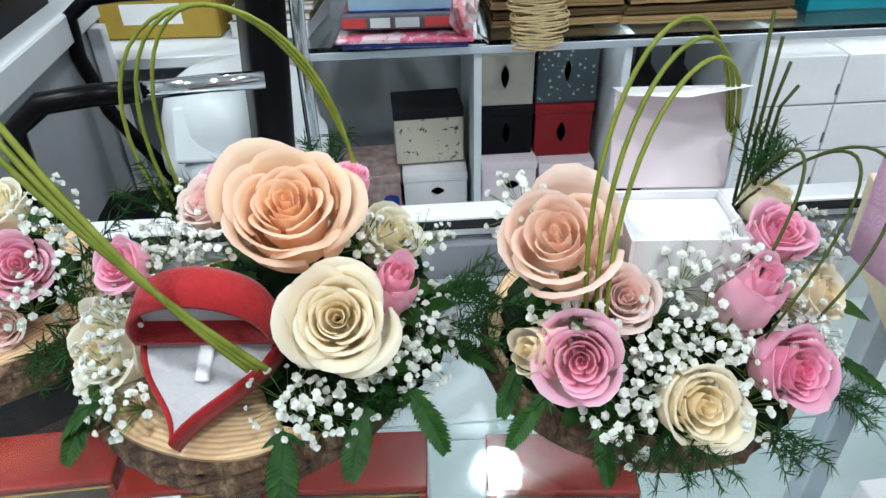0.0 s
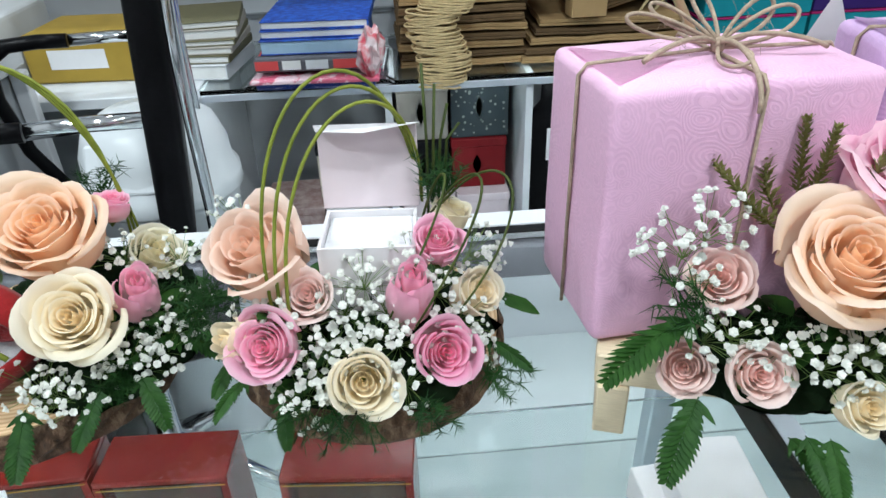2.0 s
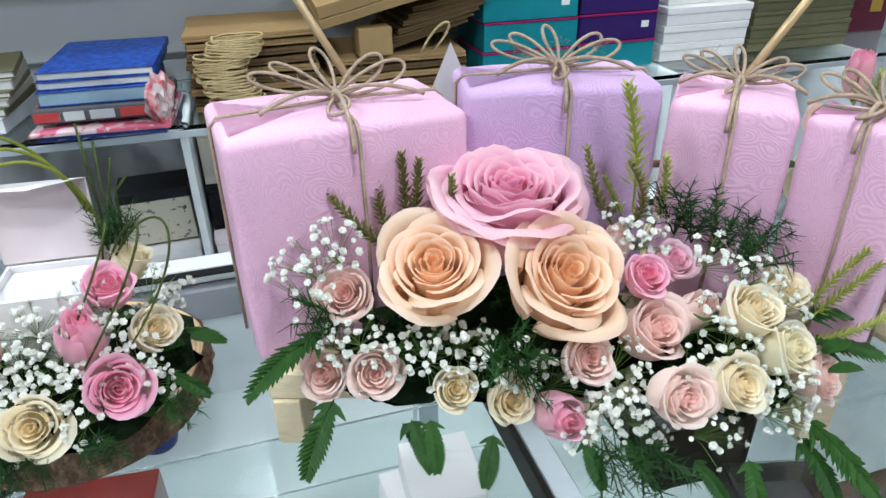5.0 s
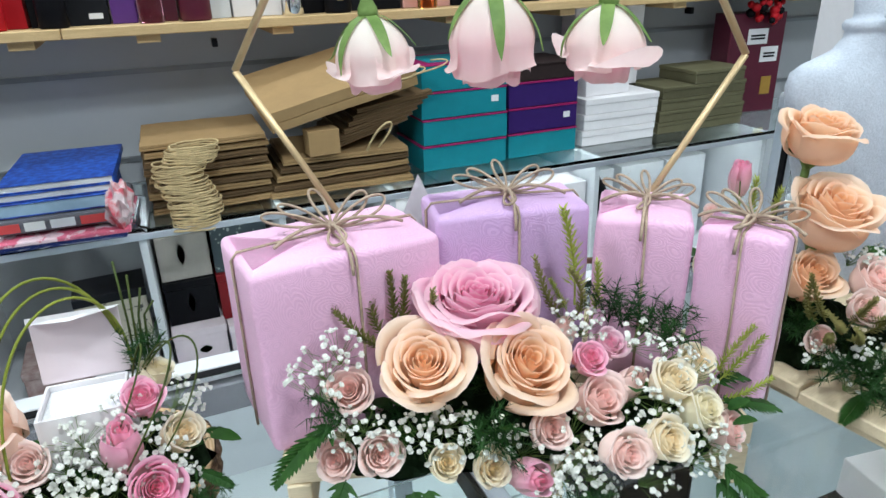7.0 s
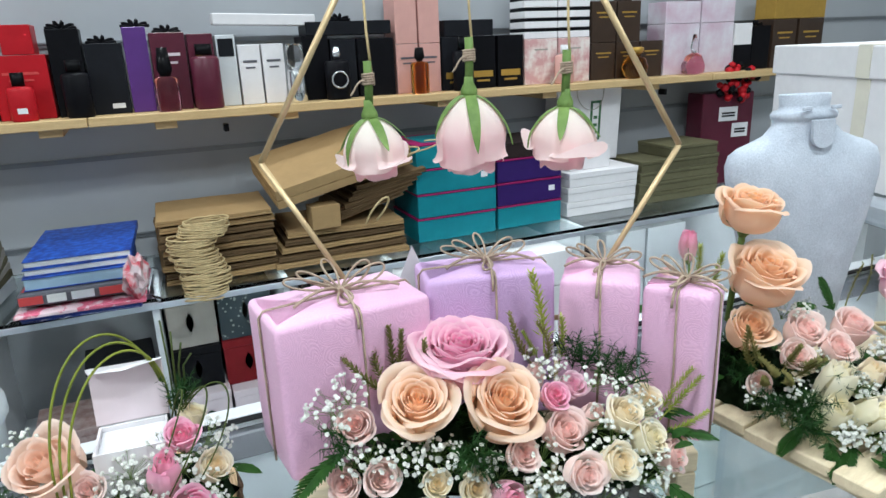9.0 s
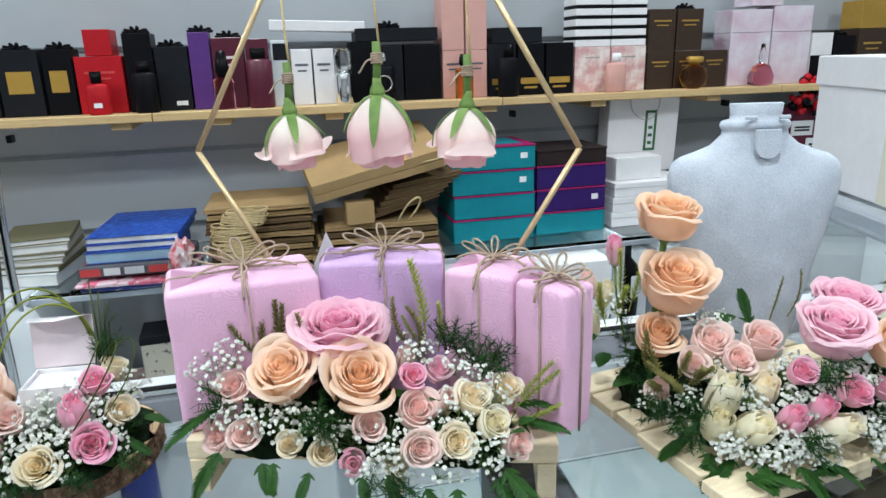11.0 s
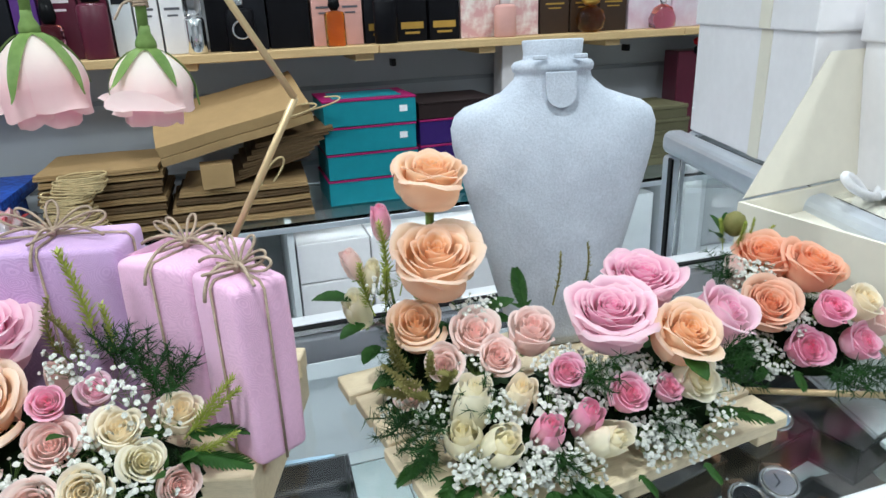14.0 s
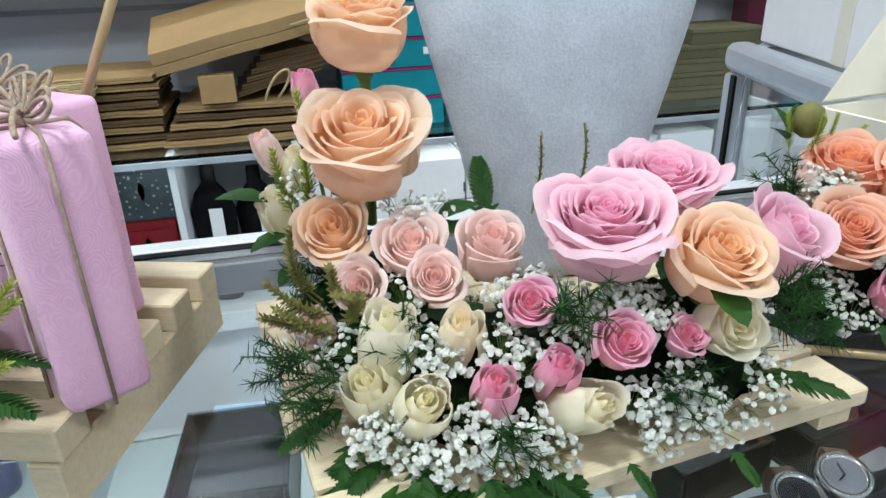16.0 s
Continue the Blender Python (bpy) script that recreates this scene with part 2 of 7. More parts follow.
# first colour of each: heart tint, deepened partly as painted glow between petals
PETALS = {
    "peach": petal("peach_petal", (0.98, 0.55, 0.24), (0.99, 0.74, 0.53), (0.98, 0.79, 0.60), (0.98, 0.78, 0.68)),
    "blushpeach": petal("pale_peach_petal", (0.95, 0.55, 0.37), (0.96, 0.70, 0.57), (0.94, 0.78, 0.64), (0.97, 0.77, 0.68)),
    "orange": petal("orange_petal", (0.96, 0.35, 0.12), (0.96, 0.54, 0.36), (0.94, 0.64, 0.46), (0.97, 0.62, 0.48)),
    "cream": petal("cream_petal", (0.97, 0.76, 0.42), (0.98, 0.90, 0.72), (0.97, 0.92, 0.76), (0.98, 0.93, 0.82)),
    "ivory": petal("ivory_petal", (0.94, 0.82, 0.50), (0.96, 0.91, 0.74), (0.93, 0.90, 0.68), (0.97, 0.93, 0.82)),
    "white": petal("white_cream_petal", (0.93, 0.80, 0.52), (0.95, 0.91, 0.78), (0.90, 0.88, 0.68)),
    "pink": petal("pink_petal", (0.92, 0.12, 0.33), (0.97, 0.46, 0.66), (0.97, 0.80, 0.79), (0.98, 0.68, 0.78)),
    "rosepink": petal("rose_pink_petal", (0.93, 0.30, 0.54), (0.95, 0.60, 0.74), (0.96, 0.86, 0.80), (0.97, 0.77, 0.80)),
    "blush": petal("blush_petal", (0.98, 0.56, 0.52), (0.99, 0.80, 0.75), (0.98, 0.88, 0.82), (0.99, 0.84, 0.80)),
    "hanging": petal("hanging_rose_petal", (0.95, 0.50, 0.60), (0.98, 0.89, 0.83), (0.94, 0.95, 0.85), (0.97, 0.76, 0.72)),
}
GREEN = leafy("fern_leaf", (0.008, 0.040, 0.008), (0.040, 0.125, 0.020))
DARKGREEN = leafy("dark_feathery_leaf", (0.008, 0.035, 0.010), (0.03, 0.10, 0.02))
LIME = leafy("lime_sprig_leaf", (0.24, 0.31, 0.04), (0.52, 0.56, 0.14))
OLIVE = leafy("olive_sprig_leaf", (0.13, 0.14, 0.035), (0.32, 0.28, 0.11))
GRASS = leafy("bear_grass", (0.13, 0.17, 0.02), (0.36, 0.40, 0.07), 0.4)
DARKGRASS = leafy("dark_grass_blade", (0.03, 0.05, 0.012), (0.10, 0.13, 0.03))
STEM = leafy("rose_stem", (0.09, 0.18, 0.04), (0.26, 0.38, 0.12))
BREATH = plain("white_filler_blossom", (0.74, 0.75, 0.70), 0.75, 0.06, 120)
FOAM = plain("near_black_moss", (0.007, 0.016, 0.006), 0.9, 0.4, 60, 0.004)
TWINE = plain("jute_twine", (0.38, 0.29, 0.22), 0.9, 0.35, 500, 0.0006)
ROPE = plain("pale_rope", (0.55, 0.42, 0.23), 0.85, 0.25, 300, 0.0006)
PINKPAPER = wrapping("pink_wrapping", (0.80, 0.47, 0.66), (0.58, 0.28, 0.48))
LILACPAPER = wrapping("lilac_wrapping", (0.60, 0.39, 0.65), (0.38, 0.21, 0.46))
PINE = wood("pale_pine", (0.64, 0.51, 0.33), (0.80, 0.68, 0.48))
SHELFPINE = wood("shelf_pine", (0.52, 0.34, 0.15), (0.70, 0.50, 0.26), (0.6, 14, 14))
GOLD = plain("brushed_gold_bar", (0.60, 0.45, 0.26), 0.42, 0.15, 80, 0, 0.55)
BARK, RINGS = bark_material(), ring_material()
GREYVELVET = velvet("grey_blue_velvet", (0.40, 0.44, 0.51), (0.56, 0.61, 0.69))
REDVELVET = velvet("red_velvet", (0.26, 0.004, 0.007), (0.38, 0.008, 0.012))
SATIN = velvet("white_satin", (0.72, 0.72, 0.76), (0.84, 0.84, 0.86), 0.55)
CARD = plain("white_card", (0.80, 0.78, 0.80), 0.6, 0.04, 60)
PINKCARD = plain("rosy_card_lining", (0.74, 0.64, 0.68), 0.6, 0.05, 60)
IVORYCARD = plain("ivory_card", (0.74, 0.70, 0.60), 0.6, 0.05, 40)
GLASS = clear("counter_glass", (0.96, 0.985, 0.98))
SHELFGLASS = clear("shelf_glass", (0.86, 0.935, 0.93))
ALU = plain("white_aluminium", (0.78, 0.80, 0.83), 0.35, 0.05, 30, 0, 0.25)
SILVER = plain("silver_aluminium", (0.60, 0.64, 0.70), 0.35, 0.07, 30, 0, 0.6)
BLACKRUBBER = plain("black_seal", (0.006, 0.006, 0.007), 0.4, 0.2, 60)
LAMINATE = plain("white_laminate", (0.66, 0.69, 0.72), 0.4, 0.05, 20)
GREYPANEL = plain("grey_panel", (0.36, 0.38, 0.40), 0.45, 0.08, 14)
WALL = plain("grey_wall_board", (0.42, 0.44, 0.47), 0.45, 0.06, 6)
GROOVE = plain("aluminium_groove", (0.30, 0.32, 0.34), 0.4, 0.1, 30, 0, 0.5)
TILE = plain("pale_floor_tile", (0.60, 0.66, 0.67), 0.18, 0.05, 6, 0, 0, 0.2, 0.06)
GROUT = plain("grey_grout", (0.16, 0.18, 0.19), 0.8, 0.2, 60)
PLASTER = plain("grey_plaster", (0.34, 0.345, 0.35), 0.8, 0.04, 9)
CEILING = plain("ceiling_white", (0.68, 0.69, 0.70), 0.8, 0.03, 9)
KRAFT = plain("kraft_paper", (0.34, 0.22, 0.105), 0.75, 0.14, 50, 0.0006, 0, 0, 0.35)
DARKKRAFT = plain("brown_paper", (0.13, 0.08, 0.04), 0.75, 0.2, 50, 0.0006, 0, 0, 0.3)
TEAL = plain("teal_card", (0.008, 0.22, 0.27), 0.45, 0.12, 30)
MAGENTA = plain("magenta_edge", (0.30, 0.01, 0.10), 0.5, 0.1, 40)
PURPLE = plain("dark_purple_card", (0.035, 0.014, 0.12), 0.45, 0.12, 30)
CHOCOLATE = plain("chocolate_card", (0.03, 0.02, 0.02), 0.5, 0.15, 30)
OLIVECARD = plain("olive_card", (0.14, 0.13, 0.075), 0.6, 0.15, 40, 0, 0, 0, 0.3)
BLACK = plain("black_card", (0.006, 0.006, 0.008), 0.4, 0.25, 40)
CHARCOAL = plain("charcoal_card", (0.014, 0.015, 0.019), 0.42, 0.2, 30)
BLACKPLASTIC = plain("black_plastic", (0.005, 0.005, 0.006), 0.3, 0.2, 40)
LEATHER = plain("black_leatherette", (0.005, 0.005, 0.006), 0.42, 0.3, 120, 0.0006)
CHROME = plain("chrome", (0.82, 0.83, 0.85), 0.12, 0.04, 20, 0, 1.0)
WHITEPLASTIC = plain("white_plastic", (0.72, 0.76, 0.79), 0.35, 0.04, 12)
RED = plain("red_card", (0.46, 0.012, 0.02), 0.4, 0.12, 30)
DARKRED = plain("dark_red_lacquer", (0.20, 0.018, 0.014), 0.25, 0.15, 20, 0, 0, 0.3)
MAROON = plain("maroon_card", (0.10, 0.012, 0.03), 0.35, 0.15, 30)
VIOLET = plain("violet_card", (0.10, 0.03, 0.20), 0.35, 0.15, 30)
PINKBOX = plain("rose_card", (0.66, 0.36, 0.32), 0.5, 0.08, 30)
FLORAL = two_tone("floral_print", (0.62, 0.34, 0.34), (0.80, 0.72, 0.68), 22, 0.42, 0.6)
BROWNBOX = plain("bronze_brown_card", (0.045, 0.026, 0.017), 0.35, 0.2, 30)
LILACBOX = two_tone("pale_lilac_print", (0.60, 0.42, 0.52), (0.72, 0.68, 0.74), 9, 0.35, 0.6)
GOLDLABEL = plain("gold_label", (0.55, 0.33, 0.07), 0.35, 0.1, 60, 0, 0.5)
WHITELABEL = plain("white_label", (0.78, 0.78, 0.80), 0.6, 0.03, 60)
BLUEBOOK = two_tone("blue_marbled_cover", (0.006, 0.03, 0.25), (0.02, 0.12, 0.55), 60, 0.4, 0.62)
PALEBLUE = plain("pale_blue_pages", (0.36, 0.52, 0.66), 0.6, 0.1, 40)
PAPER = plain("white_pages", (0.72, 0.73, 0.72), 0.7, 0.06, 60)
CORAL = plain("coral_print", (0.62, 0.08, 0.08), 0.4, 0.15, 30)
SLATE = plain("slate_print", (0.12, 0.12, 0.14), 0.4, 0.15, 30)
PLASTICBAG = clear("clear_film", (0.95, 0.86, 0.90), 0.12, 1.2)
BUTTERFLY = two_tone("spotted_print", (0.05, 0.05, 0.05), (0.56, 0.52, 0.42), 55, 0.36, 0.42)
ROSEMARBLE = two_tone("rose_marbled_card", (0.34, 0.20, 0.18), (0.56, 0.44, 0.42), 40, 0.35, 0.65)
DOTTED = dotted("dotted_teal_print", (0.035, 0.055, 0.065), (0.30, 0.34, 0.32), 75, 0.22)
BEIGE = plain("beige_card", (0.40, 0.37, 0.33), 0.6, 0.08, 30)
REDDARK = plain("deep_red_card", (0.20, 0.012, 0.016), 0.5, 0.15, 30)
AMBER = clear("amber_scent", (0.85, 0.35, 0.06))
PINKLIQUID = clear("pink_scent", (0.85, 0.35, 0.45))
CLEARBOTTLE = clear("clear_bottle", (0.95, 0.95, 0.97))
YELLOWBOARD = plain("mustard_board", (0.40, 0.27, 0.05), 0.5, 0.15, 20)
BROWNBAND = plain("brown_leather", (0.09, 0.04, 0.02), 0.5, 0.2, 60)
DARKSHEET = velvet("dark_brown_sheet", (0.020, 0.016, 0.014), (0.035, 0.028, 0.024))
BLUECAP = plain("blue_plastic", (0.01, 0.03, 0.20), 0.3, 0.1, 30)
GREENINK = plain("green_print", (0.06, 0.16, 0.08), 0.6, 0.1, 60)
DISC = lamp_material("lit_diffuser", (0.95, 0.98, 1.0), 14.0)

# ---- the shop ----
T = 0.868      # the counter's glass top
SHELF = 0.66   # the glass shelf inside the counter
X0, X1, YF, YW = -2.2, 3.4, -2.4, 1.7

floor = tagged(obj("floor", box_mesh(X0, YF, -0.12, X1, YW, -0.004), GROUT), kind="structure")
tile = box_mesh(-0.598, -0.298, -0.01, 0.598, 0.298, 0.0, 0.0015)
tile_mesh = bpy.data.meshes.new("tile")
tile.to_mesh(tile_mesh)
tile.free()
tile_mesh.materials.append(TILE)
for i in range(6):
    for j in range(8):
        o = new("tile", tile_mesh)
        o.parent = floor
        xa, xb = max(X0, -2.66 + 1.2 * i), min(X1, -1.46 + 1.2 * i)
        ya, yb = max(YF, -2.65 + 0.6 * j), min(YW, -2.05 + 0.6 * j)
        o.location = ((xa + xb) / 2, (ya + yb) / 2, 0)
        o.scale = ((xb - xa) / 1.2, (yb - ya) / 0.6, 1)
# south, west and east walls are unseen, their grey darkened to cut bounced light
for name, b in (
    ("wall_north", (X0, YW, 0, X1, YW + 0.1, 2.7)), ("wall_south", (X0, YF - 0.1, 0, X1, YF, 2.7)),
    ("wall_west", (X0 - 0.1, YF, 0, X0, YW, 2.7)), ("wall_east", (X1, YF, 0, X1 + 0.1, YW, 2.7)),
):
    tagged(obj(name, box_mesh(*b), WALL if name == "wall_north" else PLASTER), kind="structure")
tagged(obj("ceiling", box_mesh(X0 - 0.1, YF - 0.1, 2.7, X1 + 0.1, YW + 0.1, 2.8), CEILING), kind="structure")
slats = bmesh.new()
for z in (0.80, 1.02, 1.31, 1.60, 1.9, 2.2):
    add_box(slats, X0, YW - 0.006, z, X1, YW - 0.001, z + 0.009, 0)
    add_box(slats, X0, YW - 0.010, z + 0.009, X1, YW - 0.001, z + 0.013, 0)
tagged(obj("trim", slats, GROOVE), "grey aluminium grooves of the slatted wall", kind="structure")


def ceiling_light(x, y, r, power):
    o = thing("ceiling_light", pose(x, y, 2.7), "round flush white ceiling light, switched on", "light", "ceiling lights")
    bm = bmesh.new()
    lathe_into(bm, [(r + 0.02, 0), (r + 0.02, -0.03), (r, -0.035), (r, -0.02)], 32)
    part("frame", bm, ALU, o)
    bm = bmesh.new()
    lathe_into(bm, [(r, -0.022), (r - 0.01, -0.03)], 32)
    part("diffuser", bm, DISC, o)
    lamp = new("bulb", bpy.data.lights.new("bulb", "AREA"))
    lamp.data.shape, lamp.data.size, lamp.data.energy, lamp.data.color = "DISK", 2 * r, power, (0.86, 0.962, 1.0)
    lamp.matrix_basis = pose(0, 0, -0.045)
    lamp.parent = o
    return o


for x, y, p in ((0.24, 1.56, 0.7), (-1.35, 0.35, 1.6), (-1.0, -0.75, 1.2), (0.40, -0.35, 1.3), (0.9, -1.7, 0.9), (2.1, -0.5, 1.0), (1.75, 0.95, 0.8)):
    ceiling_light(x, y, 0.11, p * LAMP)


# ---- the glass counter ----
counter = thing("display_counter", pose(0, 0, 0), "glass display counter with white aluminium rails and glass shelf", "counter")
CX0, CX1, CY0, CY1 = -1.3, 2.1, -0.06, 0.444
g = part("glass_top", box_mesh(CX0, CY0 + 0.04, T - 0.008, CX1, CY1, T), GLASS, counter, "clear glass top")
g.visible_shadow = False
g = part("shelf", box_mesh(CX0, CY0 + 0.05, SHELF - 0.006, CX1, CY1 - 0.02, SHELF), SHELFGLASS, counter, "clear glass shelf")
g.visible_shadow = False
part("rear_rail", box_mesh(CX0, CY1 + 0.004, T - 0.018, CX1, CY1 + 0.030, T + 0.004, 0.003, 2), ALU, counter)
part("rear_seal", box_mesh(CX0, CY1 - 0.008, T + 0.0005, CX1, CY1 + 0.003, T + 0.003, 0.0008), BLACKRUBBER, counter)
part("rear_track", box_mesh(CX0, CY1 - 0.004, T - 0.055, CX1, CY1 + 0.016, T - 0.020, 0.002), SLATE, counter)
part("front_rail", box_mesh(CX0, CY0 - 0.02, T - 0.03, CX1, CY0 + 0.039, T + 0.004, 0.004, 2), ALU, counter)
part("front_panel", box_mesh(CX0, CY0 - 0.01, 0.0, CX1, CY0 + 0.02, T - 0.032), LAMINATE, counter)
for x in (CX0 + 0.01, 0.40, CX1 - 0.04):
    part("post", box_mesh(x, CY1 - 0.012, 0, x + 0.026, CY1 + 0.012, T - 0.056, 0.002), SILVER, counter)
part("divider_bar", box_mesh(0.478, 0.0, SHELF + 0.002, 0.505, CY1 - 0.03, SHELF + 0.03, 0.002), SILVER, counter)
part("divider_seal", box_mesh(0.470, 0.0, SHELF + 0.002, 0.477, CY1 - 0.03, SHELF + 0.034, 0.001), BLACKRUBBER, counter)


def red_case(x, y, w=0.105, h=0.085, d=0.05, rz=0):
    o = thing("jewellery_box", pose(x, y, SHELF + 0.0005, 0, 0, rz), "dark red lacquered box with a clear window front", "box", "red boxes in the counter")
    bm = bmesh.new()
    t = 0.006
    add_box(bm, 0, 0, 0, w, d, t)
    add_box(bm, 0, 0, h - t, w, d, h, 0.001)
    add_box(bm, 0, 0, t, t, d, h - t)
    add_box(bm, w - t, 0, t, w, d, h - t)
    add_box(bm, t, d - t, t, w - t, d, h - t)
    part("shell", bm, DARKRED, o)
    part("tray", box_mesh(t + 0.001, 0.012, t, w - t - 0.001, d - t - 0.001, h - t - 0.012, 0.002), BROWNBAND, o, "brown padded tray")
    p = part("window", box_mesh(t + 0.001, 0.001, t + 0.001, w - t - 0.001, 0.003, h - t - 0.001), CLEARBOTTLE, o)
    p.visible_shadow = False
    part("gold_line", box_mesh(0.002, -0.0008, h - 0.0085, w - 0.002, -0.0001, h - 0.0078), GOLDLABEL, o)


for x, y, rz in ((-0.335, 0.31, 3), (-0.222, 0.30, 2), (-0.110, 0.295, -2), (0.036, 0.285, -5)):
    red_case(x, y, 0.105, 0.088, 0.05, rz)
o = thing("price_tag", pose(-0.20, 0.298, SHELF + 0.070, 80, 0, 2), "small white paper price tag on a red box", "tag")
part("paper", box_mesh(0, 0, 0, 0.022, 0.014, 0.0006), WHITELABEL, o)


def carton(name, label, mat, x, y, z, w, d, h, rz=0, lid=0.0, lidmat=None, group="", cat="box", overhang=0.002):
    o = thing(name, pose(x, y, z + 0.0003, 0, 0, rz), label, cat, group)
    part("body", box_mesh(0, 0, 0, w, d, h - lid, 0.0012), mat, o)
    if lid:
        part("lid", box_mesh(-overhang, -overhang, h - lid + 0.0004, w + overhang, d + overhang, h, 0.0015), lidmat or mat, o)
    return o


carton("paper_box", "small white paper box stacked in the counter", CARD, 0.335, 0.225, SHELF, 0.075, 0.085, 0.035, 4, group="white boxes in the counter")
carton("paper_box", "small white paper box stacked in the counter", CARD, 0.345, 0.232, SHELF + 0.036, 0.065, 0.075, 0.035, -3, group="white boxes in the counter")
carton("paper_box", "small white paper box stacked in the counter", CARD, 0.86, 0.10, SHELF, 0.10, 0.09, 0.05, -8, group="white boxes in the counter")
carton("tray_box", "pale teal flat box under the glass", PALEBLUE, 0.60, 0.36, SHELF, 0.075, 0.05, 0.04, -6)


def open_tray(x, y, w, d, h, rz, label):
    o = thing("display_case", pose(x, y, SHELF + 0.0005, 0, 0, rz), label, "case", "dark display cases")
    part("base", box_mesh(0, 0, 0, w, d, 0.006, 0.001), BLACKPLASTIC, o)
    for n, b in (("side", (0, 0, 0.0062, 0.005, d, h)), ("side", (w - 0.005, 0, 0.0062, w, d, h)), ("end", (0.0052, d - 0.005, 0.0062, w - 0.0052, d, h)), ("end", (0.0052, 0, 0.0062, w - 0.0052, 0.005, h))):
        part(n, box_mesh(*b, 0.001), BLACKPLASTIC, o)
    part("cushion", box_mesh(0.006, 0.006, 0.0065, w - 0.006, d - 0.006, h * 0.55, 0.003, 2), CHARCOAL, o, "dark grey cushion")
    p = part("cover", box_mesh(0.0005, 0.0005, h + 0.0005, w - 0.0005, d - 0.0005, h + 0.0025), CLEARBOTTLE, o, "clear cover")
    p.visible_shadow = False
    return o


# added sheet: stands in for the dark look of this part of the counter
o = thing("dark_sheet", pose(0.53, 0.0, SHELF), "dark brown sheet added to darken the glass shelf", "mat")
part("felt", box_mesh(0, 0, 0.0001, 0.80, 0.19, 0.0004), DARKSHEET, o)
open_tray(0.585, 0.235, 0.10, 0.115, 0.075, -3, "glossy black case with a clear lid, in the counter")
open_tray(0.60, 0.06, 0.085, 0.16, 0.04, -14, "glossy black case with a clear lid, in the counter")
open_tray(1.02, 0.18, 0.11, 0.10, 0.05, 12, "brown and black case holding a bracelet, in the counter")
open_tray(1.16, 0.19, 0.12, 0.11, 0.05, 14, "black case holding a watch, in the counter")
open_tray(1.285, 0.16, 0.15, 0.17, 0.05, 14, "wide black case with a clear lid, in the counter")
open_tray(1.22, 0.335, 0.16, 0.085, 0.045, 8, "long black case with a clear lid, in the counter")
open_tray(1.05, 0.02, 0.20, 0.10, 0.03, 14, "dark tray holding watches, in the counter")


def watch(x, y, z, rz, dial):
    o = thing("wrist_watch", pose(x, y, z, 18, 0, rz), "steel wrist watch with a brown leather strap, in the counter", "watch", "watches in the counter")
    bm = bmesh.new()
    lathe_into(bm, [(0.018, 0), (0.021, 0.003), (0.021, 0.008), (0.017, 0.010), (0.016, 0.007)], 28)
    part("watch_case", bm, CHROME, o)
    bm = bmesh.new()
    lathe_into(bm, [(0.0158, 0.0065), (0.0158, 0.0075)], 28)
    face = part("dial", bm, dial, o)
    for a, ln in ((20, 0.011), (140, 0.008)):
        part("pointer", box_mesh(-0.0006, 0, 0.0078, 0.0006, ln, 0.0083), CHROME, face, m=pose(0, 0, 0, 0, 0, a))
    for s in (1, -1):
        bm = bmesh.new()
        pts = bez((0, s * 0.018, 0.005), (0, s * 0.032, 0.004), (0, s * 0.04, -0.012), (0, s * 0.022, -0.028), 8)
        for i in range(8):
            a, b = pts[i], pts[i + 1]
            for w in (0.009,):
                v = [bm.verts.new((a.x - w, a.y, a.z)), bm.verts.new((a.x + w, a.y, a.z)), bm.verts.new((b.x + w, b.y, b.z)), bm.verts.new((b.x - w, b.y, b.z))]
                bm.faces.new(v)
        bmesh.ops.remove_doubles(bm, verts=bm.verts, dist=1e-5)
        bmesh.ops.solidify(bm, geom=bm.faces[:], thickness=0.002)
        part("strap", bm, BROWNBAND, o)


watch(1.075, 0.115, SHELF + 0.075, -10, CHARCOAL)
watch(1.125, 0.125, SHELF + 0.075, -25, SLATE)
watch(1.16, 0.07, SHELF + 0.062, 15, BLACK)
watch(1.10, 0.23, SHELF + 0.058, 40, CHARCOAL)
watch(1.23, 0.24, SHELF + 0.058, -30, PALEBLUE)
o = thing("price_tag", pose(1.19, 0.075, SHELF + 0.034, 0, 0, 20), "small white paper price tag on a dark tray", "tag")
part("paper", box_mesh(0, 0, 0, 0.03, 0.02, 0.0008), WHITELABEL, o)

# ---- rear cabinet along the wall ----
RT, RF = 0.745, 1.30
rear = thing("wall_cabinet", pose(0, 0, 0), "low white wall cabinet with a glass top and open compartments", "cabinet")
part("plinth", box_mesh(-1.3, RF + 0.04, 0, 2.9, YW - 0.012, 0.30), LAMINATE, rear)
part("base_board", box_mesh(-1.3, RF, 0.302, 2.9, YW - 0.012, 0.332, 0.002), LAMINATE, rear)
part("back_panel", box_mesh(-1.3, YW - 0.026, 0.334, 2.9, YW - 0.013, RT - 0.014), GREYPANEL, rear)
g = part("glass_top", box_mesh(-0.25, RF, RT - 0.010, 2.9, YW - 0.012, RT), SHELFGLASS, rear, "greenish glass top")
g.visible_shadow = False
part("worktop", box_mesh(-1.3, RF - 0.02, RT - 0.02, -0.254, YW - 0.012, RT + 0.002, 0.002), LAMINATE, rear, "white laminate worktop")
for x in (-0.262, 0.125, 0.43, 0.705, 1.32, 1.95, 2.6):
    part("upright", box_mesh(x, RF + 0.012, 0.334, x + 0.016, YW - 0.028, RT - 0.0105, 0.001), LAMINATE, rear)
part("top_rail", box_mesh(-0.25, RF + 0.001, RT - 0.026, 2.9, RF + 0.011, RT - 0.0105, 0.001), SILVER, rear)
